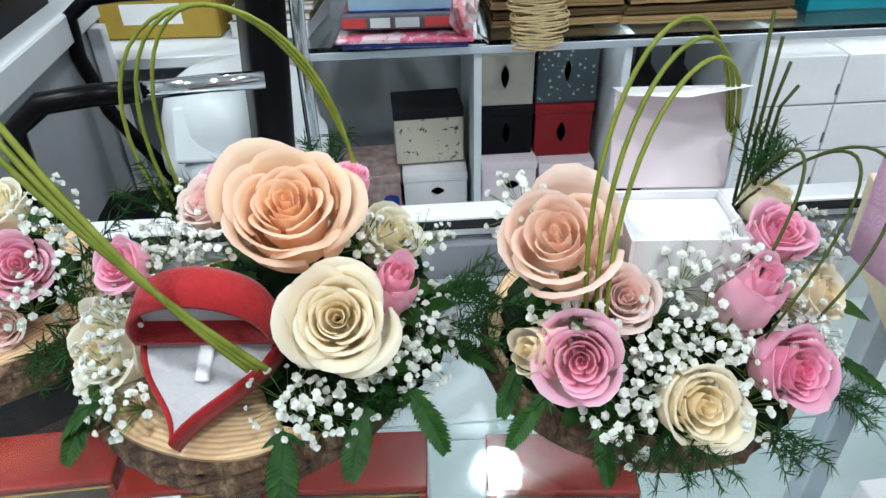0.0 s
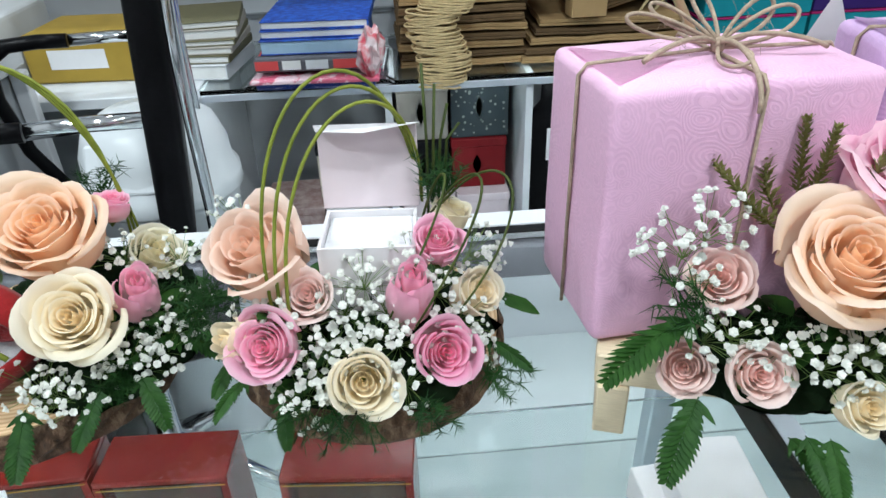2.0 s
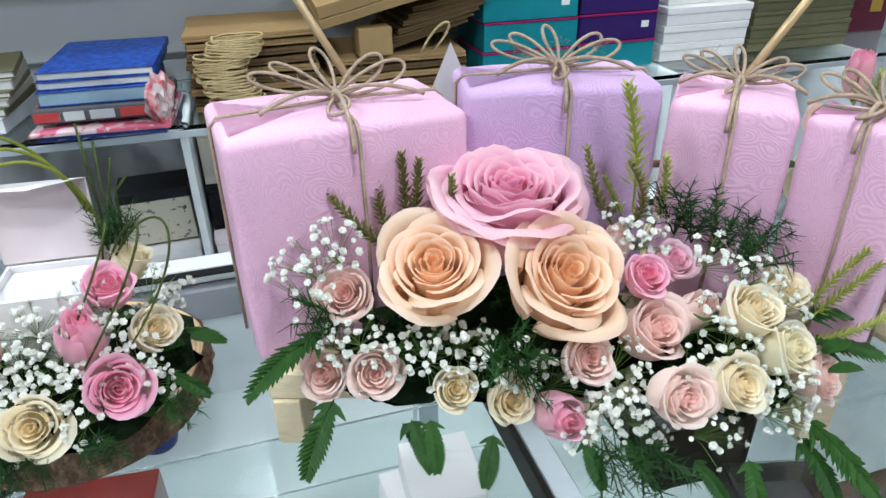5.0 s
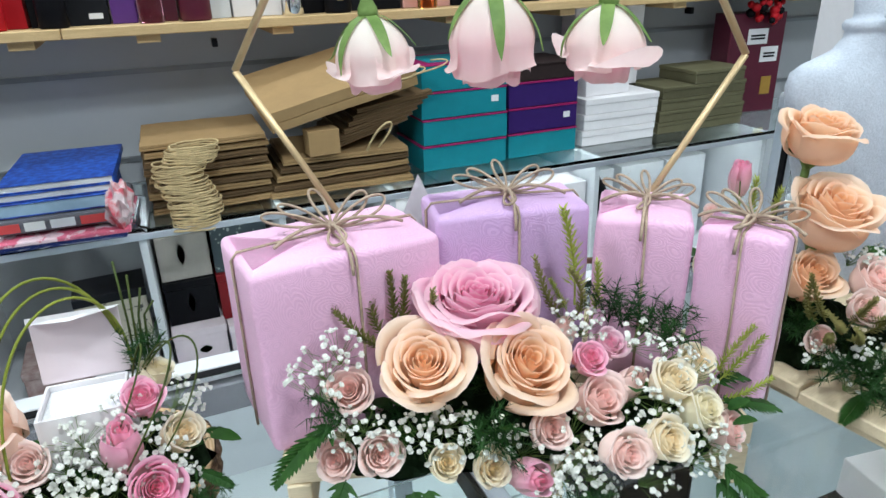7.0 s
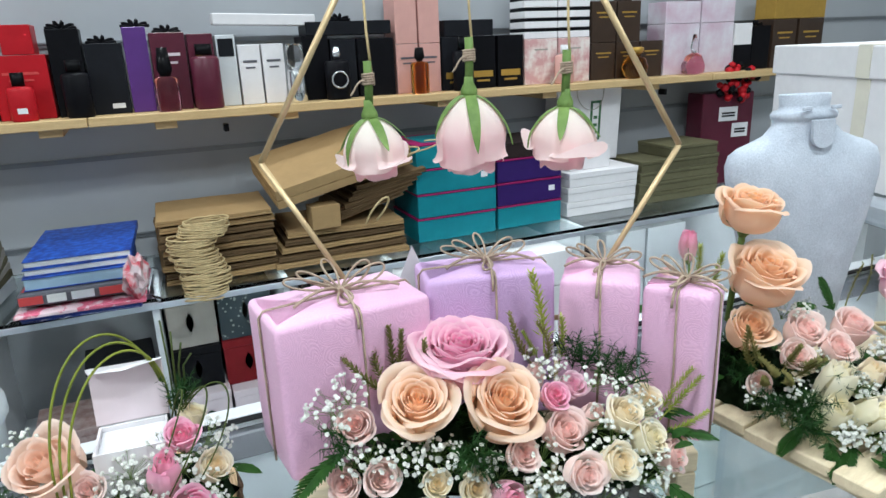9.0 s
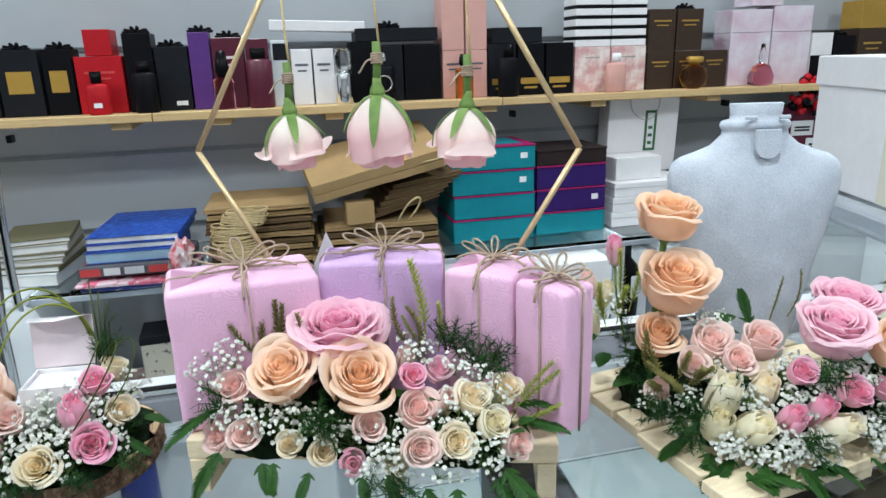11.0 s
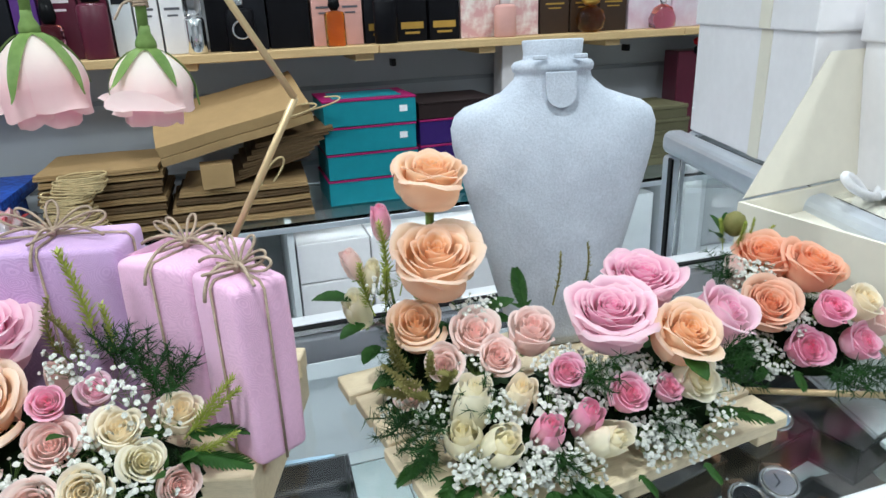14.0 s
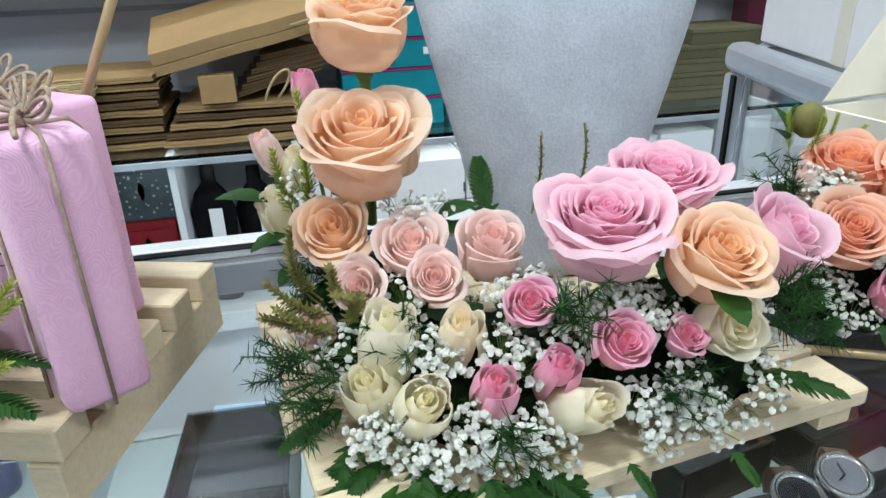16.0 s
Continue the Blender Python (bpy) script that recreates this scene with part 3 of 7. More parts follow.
part("bottom_rail", box_mesh(-1.3, RF - 0.012, 0.296, 2.9, RF - 0.001, 0.345, 0.001), ALU, rear)

carton("gift_box", "flat spotted gift box with a dark lid in the cabinet", BUTTERFLY, -0.045, 1.40, 0.435, 0.155, 0.12, 0.13, 3, 0.022, CHARCOAL, "gift boxes in the cabinet")
carton("gift_box", "rose marbled gift box in the cabinet", ROSEMARBLE, -0.175, 1.36, 0.3325, 0.135, 0.16, 0.095, 2, 0.02, ROSEMARBLE, "gift boxes in the cabinet")
carton("gift_box", "pale gift box with a small emblem in the cabinet", CARD, -0.032, 1.36, 0.3325, 0.145, 0.16, 0.095, 0, 0.02, CARD, "gift boxes in the cabinet")
carton("gift_box", "pale pink gift box with a small emblem in the cabinet", PINKCARD, 0.150, 1.37, 0.3325, 0.125, 0.16, 0.11, 0, 0.02, PINKCARD, "gift boxes in the cabinet")
carton("gift_box", "pale pink gift box in the cabinet", PINKCARD, 0.283, 1.37, 0.3325, 0.125, 0.16, 0.10, 0, 0.02, PINKCARD, "gift boxes in the cabinet")
carton("gift_box", "black gift box with a feather print in the cabinet", BLACK, 0.150, 1.41, 0.4435, 0.118, 0.14, 0.115, 0, 0.02, BLACK, "gift boxes in the cabinet")
carton("gift_box", "deep red gift box with a feather print in the cabinet", REDDARK, 0.275, 1.41, 0.4335, 0.13, 0.14, 0.125, 0, 0.02, REDDARK, "gift boxes in the cabinet")
carton("gift_box", "beige gift box with a feather print in the cabinet", BEIGE, 0.150, 1.42, 0.5595, 0.118, 0.13, 0.135, 0, 0.02, BEIGE, "gift boxes in the cabinet")
carton("gift_box", "dark teal dotted gift box in the cabinet", DOTTED, 0.276, 1.42, 0.5595, 0.135, 0.13, 0.14, 0, 0.02, DOTTED, "gift boxes in the cabinet")
for x, y, z, w, h, m in ((0.03, 1.3585, 0.375, 0.03, 0.02, GREENINK), (0.205, 1.3685, 0.375, 0.03, 0.022, GREENINK), (0.20, 1.4085, 0.475, 0.016, 0.05, BEIGE), (0.325, 1.4085, 0.47, 0.02, 0.05, BLACK), (0.195, 1.4185, 0.60, 0.018, 0.055, PAPER), (0.335, 1.4185, 0.61, 0.014, 0.05, PAPER)):
    e = thing("printed_emblem", pose(x, y - 0.0022, z), "small leaf-shaped print on a gift box", "print", "box prints")
    bm = bmesh.new()
    n = 10
    top = [bm.verts.new((w / 2 + w / 2 * math.sin(math.pi * i / n) * s, 0, h * i / n)) for s in (1,) for i in range(n + 1)]
    low = [bm.verts.new((w / 2 - w / 2 * math.sin(math.pi * i / n), 0, h * i / n)) for i in range(1, n)]
    bm.faces.new(top + low[::-1])
    bmesh.ops.solidify(bm, geom=bm.faces[:], thickness=0.0006)
    part("ink", bm, m, e)

# white drawer fronts in the right-hand compartment
for r in range(3):
    for c in range(3):
        d = thing("storage_box", pose(0.728 + 0.197 * c, 1.345, 0.3327 + 0.113 * r), "white card storage box with a slit pull in the cabinet", "box", "white storage boxes")
        part("body", box_mesh(0, 0, 0, 0.193, 0.28, 0.109, 0.002), CARD, d)
        part("pull_tab", box_mesh(0.188, -0.003, 0.02, 0.1925, -0.0004, 0.045, 0.0006), SLATE, d, "dark pull tab")


def small_bust(x, y, z, h, rz):
    o = thing("necklace_stand", pose(x, y, z, 0, 0, rz), "black velvet necklace stand with a white tag, in the cabinet", "stand", "black necklace stands")
    bm = bmesh.new()
    lathe_into(bm, [(0.035, 0), (0.04, 0.01), (0.05, h * 0.45), (0.055, h * 0.68), (0.04, h * 0.8), (0.018, h * 0.88), (0.016, h)], 20, 0, 0.5)
    part("body", bm, LEATHER, o, smooth=True)
    part("tag", box_mesh(-0.002, -0.0355, h * 0.5, 0.030, -0.034, h * 0.72, 0.0003), WHITELABEL, o, "white paper tag")


small_bust(0.50, 1.40, 0.3327, 0.36, -8)
small_bust(0.60, 1.46, 0.3327, 0.33, 10)
small_bust(1.42, 1.45, 0.3327, 0.34, 5)
for x in (1.36, 1.56, 1.74):
    carton("storage_box", "grey-white card storage box in the cabinet", LAMINATE, x, 1.50, 0.3327, 0.17, 0.16, 0.30, 0, group="white storage boxes")

# ---- pine shelf with scent boxes ----
SZ, SY = 1.150, 1.475
shelf = tagged(obj("wall_shelf", box_mesh(0, 0, 0, 0.001, 0.001, 0.001), SHELFPINE), "long pale pine shelf on the slatted wall", "shelf")
shelf.data.clear_geometry()
for i, (a, b) in enumerate(((-0.9, 0.055), (0.057, 1.01), (1.012, 1.96), (1.962, 2.75))):
    part("board", box_mesh(a, SY, SZ - 0.022, b, YW - 0.014, SZ, 0.002), SHELFPINE, shelf)
for x in (-0.6, -0.05, 0.2, 0.5, 0.95, 1.3, 1.7, 2.2):
    part("bracket", box_mesh(x, SY + 0.02, SZ - 0.040, x + 0.05, YW - 0.014, SZ - 0.0225, 0.001), SHELFPINE, shelf, "pine batten under the shelf")
for x in (-0.3, 0.36, 1.05, 1.78):
    part("hook", box_mesh(x, SY + 0.03, SZ - 0.060, x + 0.012, SY + 0.06, SZ - 0.041, 0.001), BLACKPLASTIC, shelf)


def scent_box(x0, x1, h, mat, z=SZ, y=1.545, d=0.09, label="", ink=None, inkrect=None, rz=0.0, cat="box"):
    o = thing("scent_box", pose((x0 + x1) / 2, y, z + 0.0004, 0, 0, rz), label, cat, "scent boxes on the shelf")
    w = x1 - x0 - 0.003
    part("carton", box_mesh(-w / 2, 0, 0, w / 2, d, h, 0.0012), mat, o)
    if ink:
        for (a, b, c, e) in inkrect:
            part("print", box_mesh(-w / 2 + a * w, -0.0012, b * h, -w / 2 + c * w, -0.0002, e * h), ink, o)
    return o


LBL = [(0.2, 0.35, 0.8, 0.68)]
BARS = [(0.18, 0.70, 0.82, 0.74), (0.28, 0.60, 0.72, 0.63)]
LOWBARS = [(0.12, 0.22, 0.88, 0.34), (0.25, 0.13, 0.75, 0.17)]
for x0, x1, h, mat, lab, ink, rects in (
    (-0.42, -0.31, 0.16, CHARCOAL, "charcoal scent box with a gold label", GOLDLABEL, LBL),
    (-0.305, -0.205, 0.165, CHARCOAL, "charcoal scent box with a gold label", GOLDLABEL, LBL),
    (-0.200, -0.128, 0.165, BLACK, "black scent box with a gold label", GOLDLABEL, LBL),
    (-0.125, -0.008, 0.145, RED, "bright red scent box on the pine shelf", CORAL, BARS),
    (-0.004, 0.068, 0.20, BLACK, "black scent box with a bow on top", None, ()),
    (0.070, 0.155, 0.165, CHARCOAL, "charcoal scent box with a price sticker", WHITELABEL, [(0.5, 0.08, 0.85, 0.15)]),
    (0.157, 0.213, 0.20, VIOLET, "violet scent box on the pine shelf", None, ()),
    (0.215, 0.299, 0.185, MAROON, "maroon scent box with a pale swirl print", PINKCARD, BARS),
    (0.301, 0.365, 0.18, MAROON, "dark maroon scent box on the pine shelf", GOLDLABEL, [(0.3, 0.6, 0.7, 0.72)]),
    (0.368, 0.418, 0.175, LAMINATE, "grey scent box on the pine shelf", CHARCOAL, [(0.1, 0.7, 0.9, 0.95)]),
    (0.420, 0.478, 0.15, CARD, "tall white scent box with grey print", SLATE, BARS),
    (0.480, 0.539, 0.15, CARD, "tall white scent box with grey print", SLATE, BARS),
    (0.585, 0.660, 0.165, BLACK, "black scent box on the pine shelf", None, ()),
    (0.662, 0.735, 0.155, CHARCOAL, "charcoal scent box on the pine shelf", None, ()),
    (0.737, 0.846, 0.155, BLACK, "black scent box on the pine shelf", None, ()),
    (0.850, 0.918, 0.135, PINKBOX, "rose scent box with dark print", SLATE, BARS),
    (0.920, 0.987, 0.135, PINKBOX, "rose scent box with dark print", SLATE, BARS),
    (0.990, 1.077, 0.15, CHARCOAL, "charcoal scent box with gold bars of print", GOLDLABEL, LOWBARS),
    (1.080, 1.167, 0.15, BLACK, "black scent box with gold bars of print", GOLDLABEL, LOWBARS),
    (1.172, 1.262, 0.15, BLACK, "black scent box with gold bars of print", GOLDLABEL, LOWBARS),
    (1.265, 1.384, 0.135, FLORAL, "pale pink floral scent box", BEIGE, [(0.3, 0.75, 0.7, 0.78)]),
    (1.386, 1.506, 0.135, FLORAL, "pale pink floral scent box", BEIGE, [(0.3, 0.75, 0.7, 0.78)]),
    (1.510, 1.605, 0.115, BROWNBOX, "bronze brown scent box", GOLDLABEL, BARS),
    (1.607, 1.702, 0.115, BROWNBOX, "bronze brown scent box", GOLDLABEL, BARS),
    (1.704, 1.799, 0.115, BROWNBOX, "bronze brown scent box", GOLDLABEL, BARS),
    (1.803, 1.955, 0.165, LILACBOX, "pale lilac scent box", None, ()),
    (1.957, 2.110, 0.165, LILACBOX, "pale lilac scent box", None, ()),
    (2.114, 2.20, 0.16, CARD, "white and black scent box", BLACK, [(0, 0, 1, 0.55)]),
    (2.203, 2.29, 0.15, BLACK, "black scent box on the pine shelf", None, ()),
):
    scent_box(x0, x1, h, mat, label=lab + ("" if "shelf" in lab else " on the pine shelf"), ink=ink, inkrect=rects)
for x0, x1, z, h, mat, lab in (
    (-0.095, -0.028, SZ + 0.146, 0.065, RED, "small red scent box stacked on another"),
    (0.850, 0.918, SZ + 0.136, 0.15, PINKBOX, "rose scent box stacked on another"),
    (0.920, 0.987, SZ + 0.136, 0.15, PINKBOX, "rose scent box stacked on another"),
    (1.000, 1.16, SZ + 0.151, 0.045, CHARCOAL, "flat charcoal box stacked on others"),
    (1.607, 1.702, SZ + 0.116, 0.125, BROWNBOX, "bronze brown scent box stacked on another"),
    (1.510, 1.605, SZ + 0.116, 0.125, BROWNBOX, "bronze brown scent box stacked on another"),
    (1.803, 1.955, SZ + 0.166, 0.07, LILACBOX, "pale lilac box stacked on another"),
    (1.957, 2.110, SZ + 0.166, 0.08, LILACBOX, "pale lilac box stacked on another"),
    (1.87, 1.99, SZ + 0.247, 0.10, LILACBOX, "pale lilac box stacked on others"),
    (0.60, 0.84, SZ + 0.166, 0.035, CHARCOAL, "flat charcoal box lying on others"),
    (2.30, 2.42, SZ, 0.17, BROWNBOX, "brown carton on the pine shelf"),
    (2.43, 2.56, SZ, 0.17, BROWNBOX, "brown carton on the pine shelf"),
    (2.30, 2.56, SZ + 0.171, 0.09, GOLDLABEL, "flat ochre carton stacked on others"),
):
    scent_box(x0, x1, h, mat, z=z, label=lab, ink=GOLDLABEL if mat is BROWNBOX else None, inkrect=BARS)
# striped book boxes above the floral ones
for c in range(2):
    for r in range(5):
        x0 = 1.268 + 0.12 * c
        o = thing("striped_box", pose(x0, 1.55, SZ + 0.1365 + 0.030 * r), "flat white box with a black stripe, stacked", "box", "striped boxes")
        part("carton", box_mesh(0, 0, 0, 0.117, 0.09, 0.0195, 0.001), CARD, o)
        part("stripe", box_mesh(0.0004, 0.0004, 0.0197, 0.1166, 0.0896, 0.0295, 0.0005), BLACK, o)
o = thing("long_carton", pose(0.37, 1.56, SZ + 0.2012, 0, 2, -2), "long white carton lying over the scent boxes", "box")
part("carton", box_mesh(0, 0, 0, 0.26, 0.07, 0.028, 0.002), CARD, o)


def ribbon_bow(x, y, z, s, mat=BLACK):
    o = thing("ribbon_bow", pose(x, y, z), "shiny black ribbon bow on a scent box", "bow", "black bows")
    for a in (35, 145, 80, 110, 10, 170):
        c, q = math.cos(radians(a)), math.sin(radians(a))
        bm = tube_into(bmesh.new(), bez((0, 0, 0.001), (c * s, -0.006, q * s * 0.9), (c * s * 1.4, 0.004, q * s * 0.3), (c * s * 0.2, 0.003, 0.002), 8), 0.004, 4)
        part("loop", bm, mat, o)


for x, z in ((0.03, 0.2), (-0.16, 0.165), (-0.26, 0.165), (-0.36, 0.16), (0.11, 0.165), (0.26, 0.185), (0.19, 0.2), (0.70, 0.203), (2.245, 0.15), (1.65, 0.241)):
    ribbon_bow(x, 1.575, SZ + z + 0.0006, 0.035)


def bottle(x, prof, mat, cap, capprof, label, y=1.508, squash=0.6, tag=False):
    o = thing("scent_bottle", pose(x, y, SZ + 0.0004), label, "bottle", "scent bottles")
    bm = bmesh.new()
    lathe_into(bm, prof, 20, 0, squash)
    part("flask", bm, mat, o)
    bm = bmesh.new()
    lathe_into(bm, capprof, 16, 0, squash)
    part("cap", bm, cap, o)
    if tag:
        part("label", box_mesh(-0.010, -0.0185, 0.018, 0.010, -0.0175, 0.030), WHITELABEL, o)
    return o


def block(w, h):
    return [(w * 0.9, 0), (w, 0.004), (w, h - 0.006), (w * 0.85, h), (w * 0.3, h + 0.003)]


bottle(-0.07, block(0.028, 0.075), RED, BLACKPLASTIC, [(0.013, 0.0785), (0.014, 0.108)], "red scent bottle with a black cap", tag=True)
bottle(0.045, block(0.030, 0.10), BLACK, BLACKPLASTIC, [(0.016, 0.1035), (0.016, 0.13)], "black scent bottle on the pine shelf")
bottle(0.24, block(0.028, 0.08), PINKLIQUID, BLACKPLASTIC, [(0.012, 0.0835), (0.018, 0.10), (0.012, 0.15)], "tapered violet scent bottle on the pine shelf")
bottle(0.335, block(0.034, 0.125), MAROON, BLACKPLASTIC, [(0.02, 0.1285), (0.02, 0.155)], "dark maroon scent bottle with a gold label", tag=True)
bottle(0.558, block(0.024, 0.085), CHROME, CLEARBOTTLE, [(0.022, 0.0885), (0.022, 0.148)], "silver ribbed scent bottle", squash=1.0)
b = bottle(0.668, block(0.034, 0.10), BLACK, CHROME, [(0.008, 0.1035), (0.012, 0.118), (0.008, 0.135)], "black scent bottle with a chrome ring on its face")
bm = bmesh.new()
tube_into(bm, [(0.021 * math.cos(k * math.pi / 12), -0.0215, 0.052 + 0.021 * math.sin(k * math.pi / 12)) for k in range(24)], 0.0028, 6, True)
part("ring", bm, CHROME, b, "chrome ring")
bottle(0.905, block(0.027, 0.085), AMBER, BLACKPLASTIC, [(0.008, 0.0885), (0.016, 0.10), (0.012, 0.125)], "amber scent bottle with a bow-shaped black cap")
bottle(1.04, block(0.032, 0.11), BLACK, BLACKPLASTIC, [(0.016, 0.1135), (0.016, 0.15)], "black scent bottle on the pine shelf")
bottle(1.385, block(0.033, 0.085), PINKBOX, CARD, [(0.014, 0.0885), (0.014, 0.115)], "pale pink scent bottle with a white label", tag=True)
bottle(1.655, [(0.02, 0), (0.038, 0.012), (0.045, 0.036), (0.036, 0.062), (0.015, 0.074)], AMBER, GOLDLABEL, [(0.013, 0.0745), (0.026, 0.082), (0.028, 0.095), (0.02, 0.098)], "round amber scent bottle with a gold cap", squash=0.9)
bottle(1.90, [(0.02, 0), (0.042, 0.006), (0.045, 0.03), (0.030, 0.06), (0.010, 0.07)], PINKLIQUID, CLEARBOTTLE, [(0.008, 0.0705), (0.014, 0.09), (0.006, 0.13)], "pale pink scent bottle with a glass stopper", squash=0.7)
o = thing("ceramic_vase", pose(-0.47, 1.51, SZ + 0.0004), "golden ribbed bottle standing on the shelf", "bottle")
bm = bmesh.new()
lathe_into(bm, [(0.03, 0), (0.042, 0.02), (0.04, 0.07), (0.02, 0.10), (0.013, 0.13), (0.015, 0.14)], 20)
part("flask", bm, GOLDLABEL, o)

# ---- on the rear cabinet's top ----
def book(x, y, z, w, d, h, rz, cover, pages, label, name="notebook", group="notebooks"):
    o = thing(name, pose(x, y, z + 0.0004, 0, 0, rz), label, "book", group)
    part("page_block", box_mesh(0.003, 0.003, 0.0021, w - 0.003, d - 0.003, h - 0.0021), pages, o)
    part("back_cover", box_mesh(0, 0, 0, w, d, 0.002, 0.0006), cover, o)
    part("front_cover", box_mesh(0, 0, h - 0.002, w, d, h, 0.0006), cover, o)
    part("spine", box_mesh(w - 0.0025, 0.001, 0.0021, w, d - 0.001, h - 0.0021), cover, o)
    return o


o = thing("plastic_bag", pose(-0.14, 1.27, RT + 0.0005, 0, 0, -4), "clear plastic sleeve with pink and blue prints", "bag")
part("print", box_mesh(0.01, 0.01, 0.0, 0.25, 0.22, 0.012, 0.002), BLUECAP, o, "blue printed sheet")
part("print", box_mesh(0.0, 0.0, 0.0125, 0.26, 0.225, 0.022, 0.002), two_tone("pink_print", (0.6, 0.12, 0.2), (0.75, 0.6, 0.64), 30), o, "pink printed sheet")
bm = bmesh.new()
n = 14
grid = [[bm.verts.new((-0.012 + 0.30 * i / n, -0.012 + 0.25 * j / n, 0.026 + 0.006 * noise.noise(Vector((i * 0.9, j * 0.9, 3))) - (0.016 if i in (0, n) or j in (0, n) else 0))) for j in range(n + 1)] for i in range(n + 1)]
for i in range(n):
    for j in range(n):
        bm.faces.new((grid[i][j], grid[i + 1][j], grid[i + 1][j + 1], grid[i][j + 1]))
p = part("film", bm, PLASTICBAG, o, "crinkled clear film")
p.visible_shadow = False
z = RT + 0.033
o = thing("printed_pouch", pose(-0.13, 1.285, z, 0, 0, -3), "flat pouch with coral, white and slate shapes", "pouch")
part("body", box_mesh(0, 0, 0, 0.25, 0.2, 0.030, 0.008, 2), SLATE, o)
for a, b, m in ((0.004, 0.05, CORAL), (0.058, 0.095, PAPER), (0.105, 0.15, LAMINATE), (0.16, 0.235, CORAL)):
    part("print", box_mesh(a, -0.0012, 0.006, b, -0.0002, 0.024), m, o)
    part("print", box_mesh(a + 0.004, 0.02, 0.0302, b + 0.004, 0.17, 0.0308), m, o)
book(-0.115, 1.30, z + 0.0312, 0.215, 0.19, 0.028, -3, BLUEBOOK, PALEBLUE, "thick blue notebook with pale blue pages")
book(-0.112, 1.31, z + 0.0602, 0.215, 0.29, 0.016, -2, BLUEBOOK, PAPER, "blue marbled notebook lying on another")
book(-0.11, 1.315, z + 0.0770, 0.215, 0.29, 0.016, -3, BLUEBOOK, PAPER, "blue marbled notebook on top of a stack")
o = thing("crumpled_wrap", pose(0.105, 1.30, RT + 0.034), "crumpled coral and white printed wrapping beside notebooks", "wrap")
bm = bmesh.new()
bmesh.ops.create_icosphere(bm, subdivisions=3, radius=0.05)
for v in bm.verts:
    f = 1 + 0.5 * noise.noise(v.co * 40)
    v.co = Vector((v.co.x * 0.55 * f, v.co.y * 1.2 * f, v.co.z * 0.95 * f + 0.03))
part("wrap", bm, two_tone("coral_wrap", (0.55, 0.06, 0.09), (0.62, 0.5, 0.52), 26, 0.4, 0.55), o)
for k, (m, h) in enumerate(((LAMINATE, 0.03), (OLIVECARD, 0.016), (BEIGE, 0.014), (OLIVECARD, 0.012), (BEIGE, 0.02), (OLIVECARD, 0.014))):
    book(-0.36 + 0.006 * k, 1.38 + 0.004 * k, RT + 0.003 + sum((0.03, 0.016, 0.014, 0.012, 0.02, 0.014)[:k]) + 0.0006 * k, 0.16, 0.20, h, -8 + 3 * k, m, PAPER, "muted green and beige book in a low stack", "book", "stacked books")


def flat_bag(x, y, z, w, d, t, rz, mat, label, rx=0, ry=0, group="paper bags"):
    o = thing("paper_bag", pose(x, y, z, rx, ry, rz), label, "bag", group)
    bm = bmesh.new()
    add_box(bm, 0, 0, 0, w, d, t * 0.42, 0.0008)
    add_box(bm, 0.002, 0.001, t * 0.46, w - 0.001, d - 0.004, t, 0.0008)
    bmesh.ops.subdivide_edges(bm, edges=[e for e in bm.edges if e.calc_length() > 0.08], cuts=5, use_grid_fill=True)
    for v in bm.verts:
        v.co.z += 0.003 * noise.noise(Vector((v.co.x * 14, v.co.y * 14, x * 9 + z * 70)))
        v.co.x += 0.002 * noise.noise(Vector((v.co.y * 20, z * 50, 1)))
    part("sheet", bm, mat, o)
    return o


z = RT + 0.004
for k in range(9):
    flat_bag(0.165 + 0.004 * math.sin(k * 2.1), 1.36 + 0.005 * math.cos(k * 1.7), z, 0.27, 0.24, 0.013, 2 * math.sin(k * 1.3), DARKKRAFT if k in (1, 3, 5, 6) else KRAFT, "flat folded kraft paper bag in a stack")
    z += 0.0185
o = thing("rope_handles", pose(0.245, 1.325, RT + 0.001), "hank of pale paper rope handles hanging over the bags", "rope")
rng = random.Random(4)
for k in range(44):
    f = k / 43
    r = 0.052 + rng.uniform(-0.006, 0.006)
    cx = 0.012 * math.sin(f * 7) + (0.02 if f > 0.8 else 0)
    cz = -0.02 + 0.185 * f
    tilt = rng.uniform(-0.12, 0.12)
    ring = [(cx + r * math.cos(a), 0.030 * math.sin(a) - (0.008 if math.sin(a) < 0 else 0), cz + tilt * 0.05 * math.cos(a) + rng.uniform(-0.0012, 0.0012)) for a in (i * math.pi / 10 for i in range(20))]
    part("rope_loop", tube_into(bmesh.new(), ring, 0.0022, 5, True), ROPE, o)
z = RT + 0.004
for k in range(5):
    flat_bag(0.425 + 0.01 * k, 1.35 + 0.004 * k, z, 0.36 - 0.012 * k, 0.25, 0.013, -1 + 2 * math.sin(k), KRAFT if k % 2 == 0 else DARKKRAFT, "flat folded kraft paper bag in a wide stack")
    z += 0.0185
for k in range(6):
    flat_bag(0.60 + 0.012 * k, 1.38, RT + 0.100 + 0.016 * k, 0.20, 0.22, 0.011, 3 - k, DARKKRAFT, "dark brown paper bag on a stack of bags", 0, -14 + k)
carton("block_box", "small kraft cardboard box among paper bags", KRAFT, 0.525, 1.335, RT + 0.0985, 0.075, 0.05, 0.06, 3)
o = flat_bag(0.445, 1.33, RT + 0.165, 0.37, 0.24, 0.05, 2, KRAFT, "large kraft paper bag leaning over the stack", 14, -12)
